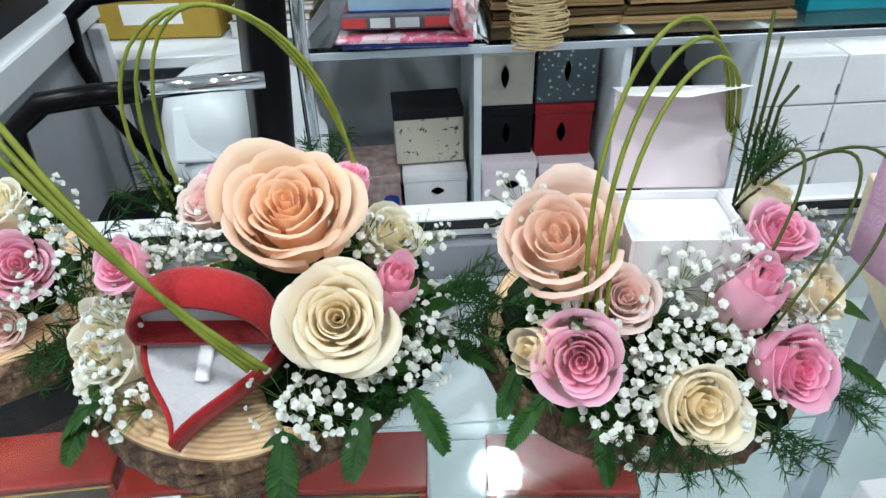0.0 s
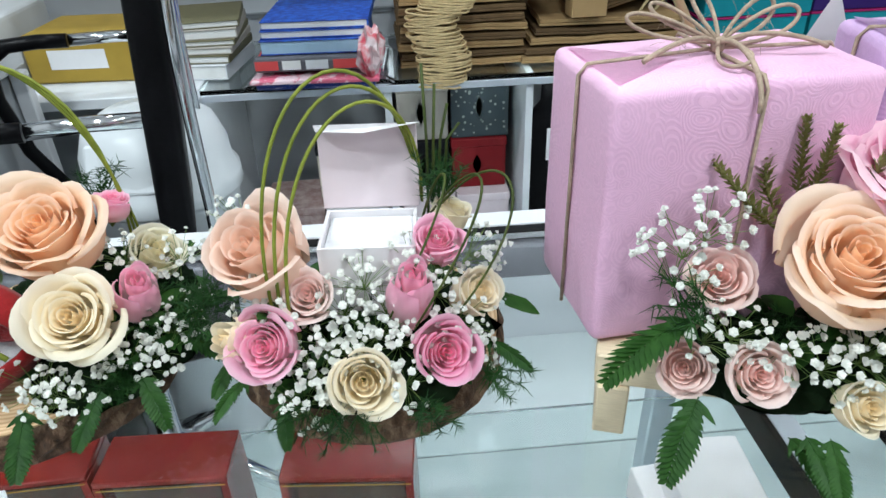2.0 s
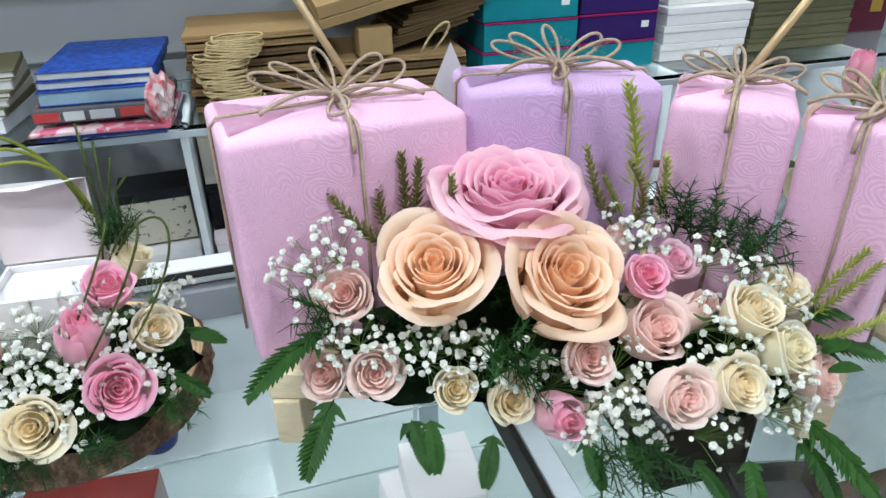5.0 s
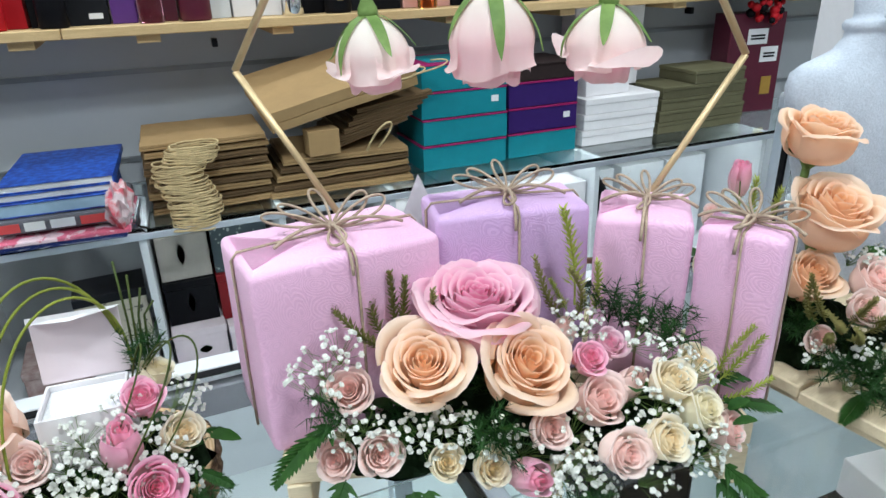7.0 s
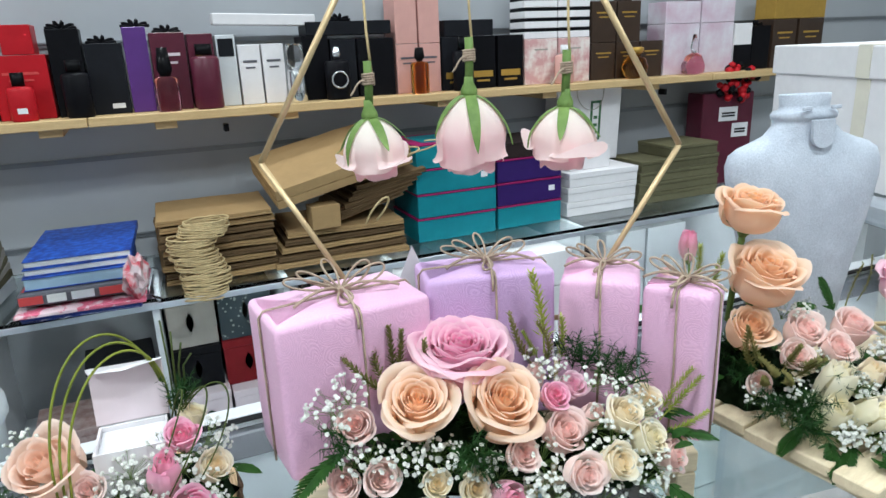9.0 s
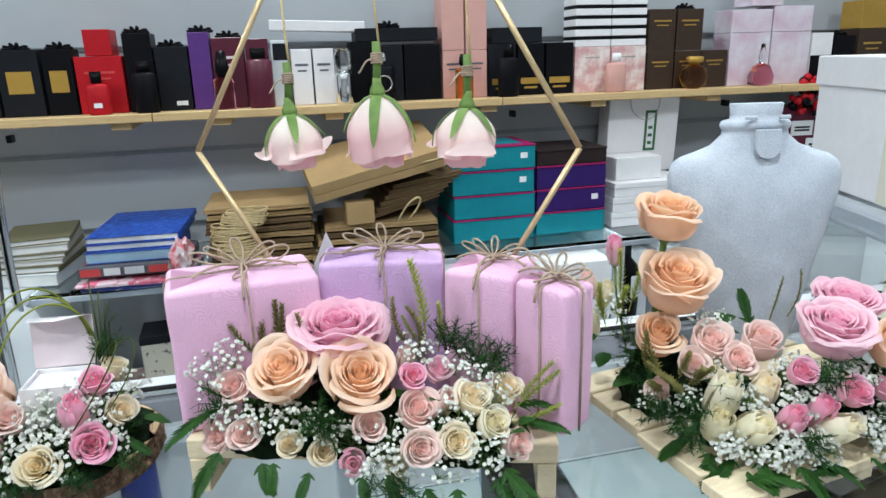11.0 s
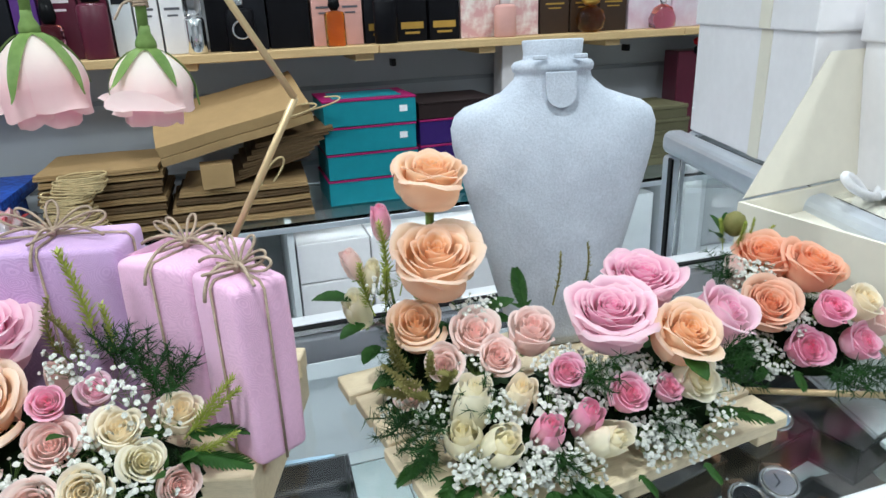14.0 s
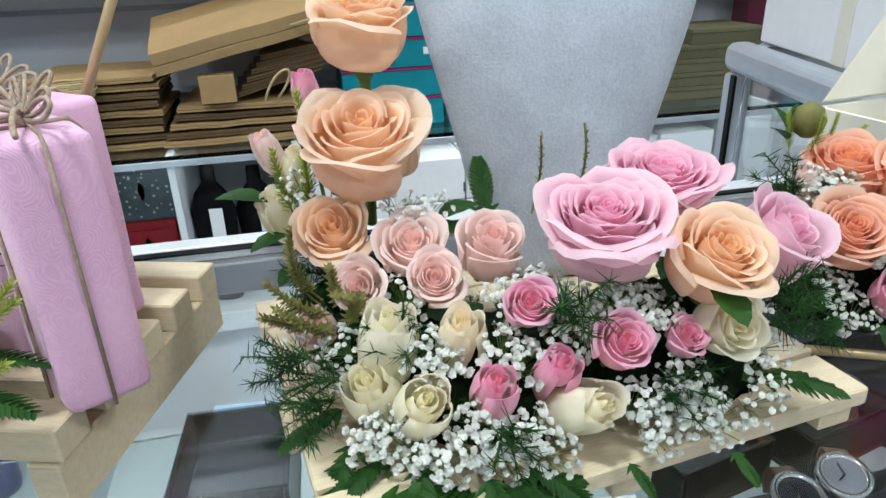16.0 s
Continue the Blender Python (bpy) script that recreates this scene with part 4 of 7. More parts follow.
for hx in (0.30, 0.36):
    bm = bmesh.new()
    tube_into(bm, bez((hx, 0.0, 0.03), (hx + 0.06, -0.06, 0.05), (hx + 0.12, -0.03, 0.05), (hx + 0.05, 0.0, 0.05), 12), 0.0022, 5)
    part("handle", bm, ROPE, o, "twisted paper handle")
o = thing("loose_handle", pose(0.66, 1.325, RT + 0.100), "loop of paper rope on a bag stack", "rope")
bm = bmesh.new()
tube_into(bm, bez((0, 0, 0), (0.03, -0.03, 0.09), (0.10, -0.03, 0.09), (0.03, 0, 0.005), 12), 0.003, 5)
part("rope", bm, ROPE, o)


def lidded(x, y, z, w, d, h, mat, edge, label, rz=0, window=False, tag=True):
    o = thing("hinged_box", pose(x, y, z + 0.0004, 0, 0, rz), label, "box", "stacked hinged boxes")
    part("body", box_mesh(0, 0, 0, w, d, h - 0.0055, 0.001), mat, o)
    part("lid", box_mesh(-0.002, -0.002, h - 0.005, w + 0.002, d + 0.002, h, 0.001), edge, o, "contrasting lid")
    if window:
        part("window", box_mesh(0.03, 0.03, h + 0.0002, w - 0.03, d - 0.03, h + 0.001), mat, o)
    if tag:
        part("price_tag", box_mesh(w - 0.045, -0.0012, h * 0.42, w - 0.024, -0.0003, h * 0.66), WHITELABEL, o)
    return o


z = RT
for k in range(4):
    lidded(0.835 + 0.003 * (k % 2), 1.40, z, 0.245, 0.20, 0.068, TEAL, MAGENTA, "teal hinged box with a magenta edge, stacked", 0, k == 3, k > 1)
    z += 0.0697
z = RT
for k, m in enumerate((TEAL, PURPLE, PURPLE, CHOCOLATE)):
    h = 0.068 if k < 3 else 0.045
    lidded(1.094, 1.41, z, 0.22, 0.19, h, m, MAGENTA if k < 3 else CHOCOLATE, ("teal" if k == 0 else "dark purple" if k < 3 else "chocolate brown") + " hinged box in a stack", 0, False, k == 1)
    z += h + 0.0017
z = RT
for k in range(3):
    carton("flat_box", "flat white lidded box in a stack", CARD, 1.345 + 0.004 * k, 1.42, z, 0.26, 0.18, 0.045, 0, 0.018, CARD, "flat white boxes")
    z += 0.0460
carton("flat_box", "small white card box on a stack", CARD, 1.37, 1.45, z, 0.16, 0.12, 0.07, 3, 0.0, None, "flat white boxes")
o = thing("gift_bag", pose(1.40, 1.58, RT + 0.14, 4, 0, -4), "white paper gift bag with a green emblem", "bag")
part("body", box_mesh(0, 0, 0, 0.24, 0.08, 0.26, 0.002), CARD, o)
em = [(0.125, 0.07, 0.165, 0.078), (0.125, 0.07, 0.133, 0.20), (0.157, 0.07, 0.165, 0.20), (0.125, 0.192, 0.165, 0.20), (0.138, 0.09, 0.152, 0.10), (0.138, 0.115, 0.152, 0.125), (0.138, 0.14, 0.152, 0.15), (0.13, 0.045, 0.16, 0.05)]
for a, b, c, e in em:
    part("emblem", box_mesh(a, -0.0012, b, c, -0.0003, e), GREENINK, o)
bm = bmesh.new()
tube_into(bm, bez((0.07, -0.002, 0.24), (0.06, -0.01, 0.17), (0.17, -0.012, 0.13), (0.17, -0.002, 0.24), 14), 0.0014, 5)
part("cord", bm, BEIGE, o)
carton("flat_box", "white card carton supporting a gift bag", CARD, 1.385, 1.61, RT, 0.26, 0.07, 0.137, 0, 0, None, "flat white boxes")
z = RT
for k, (w, h) in enumerate(((0.34, 0.035), (0.34, 0.035), (0.33, 0.035), (0.33, 0.035), (0.20, 0.04))):
    carton("flat_box", "flat olive card box in a stack", OLIVECARD, 1.63 + (0.13 if k == 4 else 0.003 * k), 1.43, z, w, 0.17, h, 0, 0.012, OLIVECARD, "flat olive boxes")
    z += h + 0.0008
o = thing("gift_bag", pose(2.00, 1.55, RT, 0, 0, -6), "dark plum paper bag with white labels", "bag")
part("body", box_mesh(0, 0, 0, 0.22, 0.09, 0.33, 0.003), MAROON, o)
for a, b, c, e, r in ((0.07, 0.23, 0.15, 0.28, 20), (0.13, 0.17, 0.20, 0.22, -8)):
    part("label", box_mesh(a, -0.002, b, c, -0.0005, e), WHITELABEL, o, "white label with handwriting")
    for q in (0.3, 0.5):
        part("writing", box_mesh(a + 0.012, -0.0032, b + (e - b) * q, c - 0.012, -0.0021, b + (e - b) * q + 0.006), BLACK, o)
part("gold_motif", box_mesh(0.15, -0.002, 0.06, 0.19, -0.0005, 0.12), GOLDLABEL, o)
o = thing("berry_garland", pose(2.12, 1.52, RT + 0.33), "cluster of red and dark artificial berries", "garland")
for k in range(46):
    a, r = k * 2.4, 0.012 * math.sqrt(k)
    bm = bmesh.new()
    bmesh.ops.create_icosphere(bm, subdivisions=1, radius=0.014 + 0.004 * math.sin(k * 3.3))
    part("berry", bm, RED if k % 3 else BLACK, o, m=pose(r * math.cos(a), 0.02 * math.sin(k), 0.035 + r * math.sin(a) * 0.8), smooth=True)

# ---- behind and left of the counter ----
office = thing("office_chair", pose(-0.325, 0.95, 0, 0, 0, 15), "black office chair with chrome arms and a star base", "chair")
bm = bmesh.new()
add_box(bm, -0.24, -0.23, 0.47, 0.16, 0.23, 0.56, 0.04, 3)
part("seat", bm, LEATHER, office, smooth=True)
bm = bmesh.new()
add_box(bm, -0.025, -0.15, 0.0, 0.025, 0.15, 0.55, 0.022, 3)
part("backrest", bm, LEATHER, office, smooth=True, m=pose(0.095, 0, 0.64, 0, 5, 0))
for y in (-0.165, 0.165):
    bm = bmesh.new()
    tube_into(bm, bez((0.08, y, 0.50), (0.20, y, 0.56), (0.12, y, 0.80), (0.175, y, 1.16), 16), 0.009, 8)
    part("back_tube", bm, CHROME, office, "chrome tube along the backrest")
for y in (-0.235, 0.235):
    bm = bmesh.new()
    tube_into(bm, [(0.10, y, 0.884), (0.04, y, 0.888), (-0.03, y, 0.889)], 0.0105, 10)
    part("arm_tube", bm, CHROME, office, "chrome arm tube")
    bm = bmesh.new()
    tube_into(bm, [(-0.032, y, 0.889), (-0.08, y, 0.892), (-0.13, y, 0.890), (-0.165, y, 0.865), (-0.17, y, 0.80), (-0.15, y, 0.70), (-0.10, y, 0.60), (-0.06, y, 0.52)], 0.0125, 10)
    part("armrest", bm, BLACKPLASTIC, office)
bm = bmesh.new()
lathe_into(bm, [(0.05, 0.10), (0.05, 0.14), (0.03, 0.15), (0.03, 0.30), (0.02, 0.31), (0.02, 0.46), (0.10, 0.47)], 18)
part("gas_lift", bm, CHROME, office, m=pose(-0.04, 0, 0))
for k in range(5):
    a = radians(-38 + 72 * k)
    leg = bmesh.new()
    tube_into(leg, [(0.04 * math.cos(a), 0.04 * math.sin(a), 0.125), (0.17 * math.cos(a), 0.17 * math.sin(a), 0.105), (0.30 * math.cos(a), 0.30 * math.sin(a), 0.075)], [0.022, 0.019, 0.015], 8)
    lg = part("leg", leg, CHROME, office, m=pose(-0.04, 0, 0))
    bm = bmesh.new()
    for s in (-0.012, 0.012):
        r = bmesh.ops.create_cone(bm, cap_ends=True, segments=18, radius1=0.029, radius2=0.029, depth=0.018, matrix=pose(0.30 * math.cos(a) - s * math.sin(a), 0.30 * math.sin(a) + s * math.cos(a), 0.0305, 90, 0, math.degrees(a)))
    part("caster", bm, BLACKPLASTIC, lg)

swing_bin = thing("waste_bin", pose(-0.305, 1.135, 0), "white plastic waste bin with a domed swing lid", "bin")
bm = bmesh.new()
lathe_into(bm, [(0.105, 0), (0.11, 0.01), (0.135, 0.60), (0.14, 0.605), (0.14, 0.635)], 36)
part("body", bm, WHITEPLASTIC, swing_bin)
bm = bmesh.new()
lathe_into(bm, [(0.143, 0.612), (0.147, 0.618), (0.146, 0.645), (0.135, 0.66), (0.132, 0.70), (0.115, 0.745), (0.08, 0.768), (0.03, 0.776)], 36)
part("hood", bm, WHITEPLASTIC, swing_bin)
bm = bmesh.new()
add_box(bm, -0.085, -0.006, -0.045, 0.085, 0.006, 0.045, 0.005, 2)
part("flap", bm, WHITEPLASTIC, swing_bin, "swing flap", m=pose(0, -0.112, 0.70, -28, 0, 0))
o = thing("detergent_bottle", pose(-0.055, 1.20, 0), "blue plastic bottle standing beside the bin", "bottle")
bm = bmesh.new()
lathe_into(bm, [(0.04, 0), (0.045, 0.02), (0.045, 0.36), (0.025, 0.42), (0.016, 0.43), (0.016, 0.46)], 18)
part("flask", bm, BLUECAP, o, smooth=False)

side = thing("side_counter", pose(-0.50, 0.62, 0, 0, 0, 5), "white side counter with a raised edge and grey panels", "counter")
part("panel", box_mesh(-0.62, 0.02, 0.0, -0.016, 0.64, 0.825), GREYPANEL, side, "grey side panel")
part("edge_band", box_mesh(-0.055, 0, 0.826, 0.0, 0.66, 0.872, 0.003), LAMINATE, side)
part("top", box_mesh(-0.64, 0, 0.828, -0.057, 0.66, 0.850, 0.002), LAMINATE, side)
part("post", box_mesh(-0.012, 0.60, 0.0, 0.014, 0.628, 0.824, 0.002), ALU, side)
o = thing("receipt_printer", pose(-0.79, 0.80, 0.8505, 0, 0, 5), "black receipt printer on the side counter", "printer")
bm = add_box(bmesh.new(), 0, 0, 0, 0.22, 0.40, 0.12, 0.014, 3)
part("body", bm, BLACKPLASTIC, o)
part("paper_slot", box_mesh(0.03, 0.06, 0.1203, 0.19, 0.085, 0.1225, 0.0005), SLATE, o)
part("cover", box_mesh(0.02, 0.10, 0.1203, 0.20, 0.38, 0.132, 0.004, 2), CHARCOAL, o)
o = thing("beaded_strap", pose(-0.565, 0.66, 0.8505, 0, 0, 5), "row of beige and dark beads along the counter edge", "strap")
for k in range(26):
    bm = bmesh.new()
    bmesh.ops.create_icosphere(bm, subdivisions=1, radius=0.010)
    part("bead", bm, BEIGE if k % 2 else BLACK, o, m=pose(0.006 * math.sin(k * 1.7), 0.019 * k, 0.0095), smooth=True)
o = thing("printed_case", pose(-0.62, 0.60, 0.0, 0, 0, 6), "black case with white printed swirls on the floor", "case")
part("body", box_mesh(0, 0, 0, 0.28, 0.02, 0.72, 0.006, 2), BLACK, o)
bm = bmesh.new()
for k in range(3):
    tube_into(bm, [(0.14 + (0.03 + 0.03 * k) * math.cos(a), -0.003, 0.62 + (0.018 + 0.02 * k) * math.sin(a)) for a in (i * math.pi / 10 for i in range(17))], 0.004, 5)
part("swirl", bm, WHITELABEL, o, "white printed swirl")
o = thing("mustard_folder", pose(-0.62, 1.40, RT + 0.003, 0, 0, -3), "mustard yellow file box on the worktop", "folder")
part("shell", box_mesh(0, 0, 0, 0.24, 0.2, 0.10, 0.004), YELLOWBOARD, o)
part("label", box_mesh(0.05, -0.0014, 0.03, 0.17, -0.0002, 0.07), WHITELABEL, o)
o = thing("desk_printer", pose(-0.98, 1.36, RT + 0.003), "grey-white desk printer on the worktop", "printer")
part("body", box_mesh(0, 0, 0, 0.33, 0.28, 0.14, 0.012, 3), LAMINATE, o)
part("tray", box_mesh(0.03, -0.06, 0.02, 0.30, -0.001, 0.03, 0.002), CHARCOAL, o)

# ---- tall showcase on the right and its gift boxes ----
case = thing("glass_showcase", pose(1.490, 0.895, 0, 0, 0, -14), "glass showcase with rounded silver aluminium rails", "showcase")
CW, CL, CT = 0.62, 1.10, 0.975
bm = add_box(bmesh.new(), 0, -CL, CT - 0.05, 0.05, 0, CT, 0.018, 4)
part("top_rail", bm, SILVER, case, smooth=False)
part("top_rail", add_box(bmesh.new(), 0.052, -0.05, CT - 0.05, CW, 0, CT, 0.018, 4), SILVER, case)
part("post", add_box(bmesh.new(), 0.004, -0.046, 0.0, 0.046, -0.004, CT - 0.052, 0.010, 3), SILVER, case)
part("seal", box_mesh(0.001, -0.066, 0.45, 0.006, -0.048, CT - 0.052), BLACKRUBBER, case)
g = part("side_glass", box_mesh(0.018, -CL, 0.45, 0.023, -0.068, CT - 0.052), GLASS, case)
g.visible_shadow = False
g = part("top_glass", box_mesh(0.052, -CL, CT - 0.012, CW, -0.052, CT - 0.006), GLASS, case)
g.visible_shadow = False
part("base", box_mesh(0.0, -CL, 0.0, CW, -0.048, 0.449), LAMINATE, case)
part("inner_post", box_mesh(0.26, -0.10, 0.451, 0.29, -0.07, CT - 0.052), ALU, case)
part("inner_panel", box_mesh(0.40, -CL, 0.451, 0.42, -0.10, CT - 0.06), CHARCOAL, case)
part("inner_shelf", box_mesh(0.025, -CL, 0.70, 0.398, -0.11, 0.706), LAMINATE, case)


def lid_box(x, y, z, w, d, h, rz, label):
    o = thing("gift_box", pose(x, y, z + 0.0005, 0, 0, rz), label, "box", "large white gift boxes")
    part("body", box_mesh(0.006, -d + 0.006, 0, w - 0.006, -0.006, h - 0.058, 0.002), CARD, o)
    part("lid", box_mesh(0, -d, h - 0.062, w, 0, h, 0.003, 2), CARD, o)
    for a, b, c, e, f, g2 in ((-0.0022, -d * 0.70, h - 0.061, -0.0004, -d * 0.62, h + 0.001), (0.0038, -d * 0.70, 0.001, 0.0056, -d * 0.62, h - 0.063)):
        part("ribbon", box_mesh(a, b, c, e, f, g2), IVORYCARD, o, "pale satin ribbon")
    part("ribbon", box_mesh(-0.0022, -d * 0.70, h + 0.0004, w + 0.002, -d * 0.62, h + 0.0016), IVORYCARD, o, "pale satin ribbon")
    return o


lid_box(1.535, 0.872, CT, 0.30, 0.430, 0.275, -15, "large white lidded gift box with a pale ribbon")
lid_box(1.472, 0.426, CT, 0.30, 0.33, 0.262, -15, "large white lidded gift box beside another")

# ivory box with its lid open
o = thing("keepsake_box", pose(1.236, 0.36, T, 0, 0, 8), "open ivory card box with its lid tilted back", "box")
W2, D2, H2 = 0.36, 0.22, 0.118
part("base", box_mesh(0, -D2, 0.0005, W2, 0, 0.006), IVORYCARD, o)
part("wall", box_mesh(0, -D2, 0.0065, 0.006, 0, H2), IVORYCARD, o)
part("wall", box_mesh(W2 - 0.006, -D2, 0.0065, W2, 0, H2), IVORYCARD, o)
part("wall", box_mesh(0.0065, -0.006, 0.0065, W2 - 0.0065, 0, H2), IVORYCARD, o)
part("wall", box_mesh(0.0065, -D2, 0.0065, W2 - 0.0065, -D2 + 0.006, H2), IVORYCARD, o)
part("liner", box_mesh(0.0068, -D2 + 0.0068, 0.0068, W2 - 0.0068, -0.0068, H2 - 0.03, 0.003), IVORYCARD, o)
bm = bmesh.new()
c0, e1, e2, th = Vector((0.006, -0.004, H2 + 0.006)), Vector((0.172, 0.03, 0.174)), Vector((0.34, 0.0, 0.0)), Vector((0.004, 0.006, -0.004))
vs = [bm.verts.new(c0 + a * e1 + b * e2 + k * th) for k in (0, 1) for a, b in ((0, 0), (1, 0), (1, 1), (0, 1))]
for q in ((0, 1, 2, 3), (4, 5, 6, 7), (0, 1, 5, 4), (1, 2, 6, 5), (2, 3, 7, 6), (3, 0, 4, 7)):
    bm.faces.new([vs[i] for i in q])
part("lid", bm, IVORYCARD, o, "tilted open lid")
bm = bmesh.new()
for s in (-1, 1):
    tube_into(bm, bez((0.20, -0.05, H2 - 0.02), (0.20 + s * 0.09, -0.05, H2 + 0.07), (0.20 + s * 0.13, -0.08, H2 + 0.02), (0.20, -0.06, H2 - 0.01), 14), 0.006, 6)
part("bow", bm, SATIN, o, "white satin bow")

# ---- flowers ----
def aim(x, y, z, n, size=1.0, spin=0.0):
    """A pose whose local z axis points along n."""
    q = Vector(n).normalized().to_track_quat("Z", "Y")
    return Matrix.LocRotScale((x, y, z), q @ Euler((0, 0, spin)).to_quaternion(), (size, size, size))


def rose_mesh(name, seed, mat, opened=1.0, count=26, tall=1.0, ruffle=0.05, nu=8, wall=6, lipn=5):
    """A rose of radius 1: a deep cup of petals set close on a spiral, each with a rounded lip that rolls slightly outwards."""
    rng = random.Random(seed)
    quads, verts, tone = [], [], []
    turn = rng.uniform(0, 6.28)
    loose = 0.80 - 0.06 * opened
    for k in range(count):
        f = k / (count - 1)
        s = 0.05 + 0.95 * f ** 0.95
        outer = f > loose
        turn += 2.399 + rng.uniform(-0.35, 0.35)
        rim = 0.80 * s * (0.72 + 0.28 * opened) * rng.uniform(0.90, 1.08)
        top = tall * (0.48 + 0.30 * max(0.0, 0.6 - opened) * (1 - s) - 0.30 * opened * s ** 1.7 - (0.10 * opened * rng.random() if outer else 0.0)) + rng.uniform(-0.03, 0.03)
        half = (1.50 - 0.9 * f if f < 0.4 else 1.14 - 0.20 * (f - 0.4)) + rng.uniform(-0.16, 0.14)
        foot = -0.78 * tall if f > 0.6 else max(-0.70 * tall, top - 0.30 - 0.9 * s)
        p = [(0.06, foot), (rim * 0.92, foot + 0.06 * tall), (rim * (1.06 if outer else 1.0), top - (0.10 + 0.32 * s) * tall), (rim * (0.66 + 0.34 * min(1.0, opened / 0.65)), top)]
        curl = radians(14 + 92 * s) * (0.30 + 0.70 * opened) * rng.uniform(0.75, 1.25) * (1.30 if outer else 1.0)
        length = (0.050 + 0.200 * s) * (0.40 + 0.60 * opened) * rng.uniform(0.8, 1.25) * (1.25 if outer else 1.0)
        point, phase, skew = rng.uniform(0.0, 0.40), rng.uniform(0, 6.28), rng.uniform(-0.25, 0.25)
        base = len(verts)
        rows = wall + lipn + 1
        for i in range(nu + 1):
            u = 2 * i / nu - 1
            au = abs(u - skew * (1 - u * u))
            line = []
            for j in range(wall + 1):
                v = j / wall
                b = ((1 - v) ** 3, 3 * (1 - v) ** 2 * v, 3 * (1 - v) * v * v, v ** 3)
                line.append((sum(w * q[0] for w, q in zip(b, p)), sum(w * q[1] for w, q in zip(b, p))))
            ang = math.atan2(p[3][1] - p[2][1], p[3][0] - p[2][0])
            r, z = line[-1]
            reach = length * (1.0 + point * (1 - au) - 0.40 * au ** 3) / lipn
            for j in range(lipn):
                ang -= curl * (0.70 + 0.45 * au) / lipn * (0.5 + j / (lipn - 1))
                r += reach * math.cos(ang)
                z += reach * math.sin(ang)
                line.append((r, z))
            for j, (r, z) in enumerate(line):
                v = j / (rows - 1)
                side = 0.42 + 0.58 * math.sin(math.pi * min(0.60, 0.10 + 0.75 * v))
                a = turn + u * half * side
                wob = noise.noise(Vector((u * 1.3 + 3.1 * k, v * 1.5, seed * 0.37)))
                r = r * (1 + 0.045 * u + 0.045 * wob) - 0.085 * s * u * u * v
                z += -0.14 * (0.40 + s) * abs(u) ** 2.4 * v * tall + ruffle * s * v ** 3 * (math.sin(2.6 * u + phase) + 0.5 * math.sin(6.3 * u - phase) + 1.2 * noise.noise(Vector((u * 4.5 + k, phase, v * 3))))
                verts.append((r * math.cos(a), r * math.sin(a), z))
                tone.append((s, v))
        for i in range(nu):
            for j in range(rows - 1):
                q = base + i * rows + j
                quads.append((q, q + rows, q + rows + 1, q + 1))
    wide = sorted(math.hypot(x, y) for x, y, z in verts)[int(len(verts) * 0.985)]
    me = bpy.data.meshes.new(name)
    me.from_pydata([(x / wide, y / wide, z / wide) for x, y, z in verts], [], quads)
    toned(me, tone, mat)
    return me, 0.42 * tall / wide, -0.76 * tall / wide


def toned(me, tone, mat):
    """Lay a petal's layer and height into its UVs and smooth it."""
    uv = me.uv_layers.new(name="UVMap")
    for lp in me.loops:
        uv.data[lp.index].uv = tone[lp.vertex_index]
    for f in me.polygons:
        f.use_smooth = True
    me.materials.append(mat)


def hanging_petal(R, H, turn, half, flare, layer, seed, mat):
    """One petal of a rose that hangs head down: a domed shoulder, a straight side and a loose lip."""
    nu, nv = 12, 16
    verts, tone = [], []
    for i in range(nu + 1):
        u = 2 * i / nu - 1
        for j in range(nv + 1):
            v = j / nv
            t = v * (1.0 - 0.10 * u * u + 0.03 * math.sin(3 * u + seed))
            r = R * math.sin(min(1.0, t / 0.62) * math.pi / 2) ** 0.62 * (1 - 0.10 * max(0.0, t - 0.62) / 0.38)
            lip = max(0.0, t - 0.70) / 0.30
            r += flare * R * lip ** 1.8 * (1 + 0.5 * math.sin(2.2 * u + seed)) + 0.035 * R * u * t + 0.05 * R * noise.noise(Vector((u * 1.6, v * 2.2, seed)))
            z = -H * t + 0.55 * flare * H * lip ** 3 + 0.022 * H * lip * math.sin(5 * u + seed)
            a = turn + u * half * (0.45 + 0.55 * math.sin(math.pi * min(0.5, 0.08 + 0.7 * v)))
            verts.append((r * math.cos(a), r * math.sin(a), z))
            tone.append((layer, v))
    me = bpy.data.meshes.new("petal")
    me.from_pydata(verts, [], [(i * (nv + 1) + j, (i + 1) * (nv + 1) + j, (i + 1) * (nv + 1) + j + 1, i * (nv + 1) + j + 1) for i in range(nu) for j in range(nv)])
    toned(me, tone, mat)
    return me


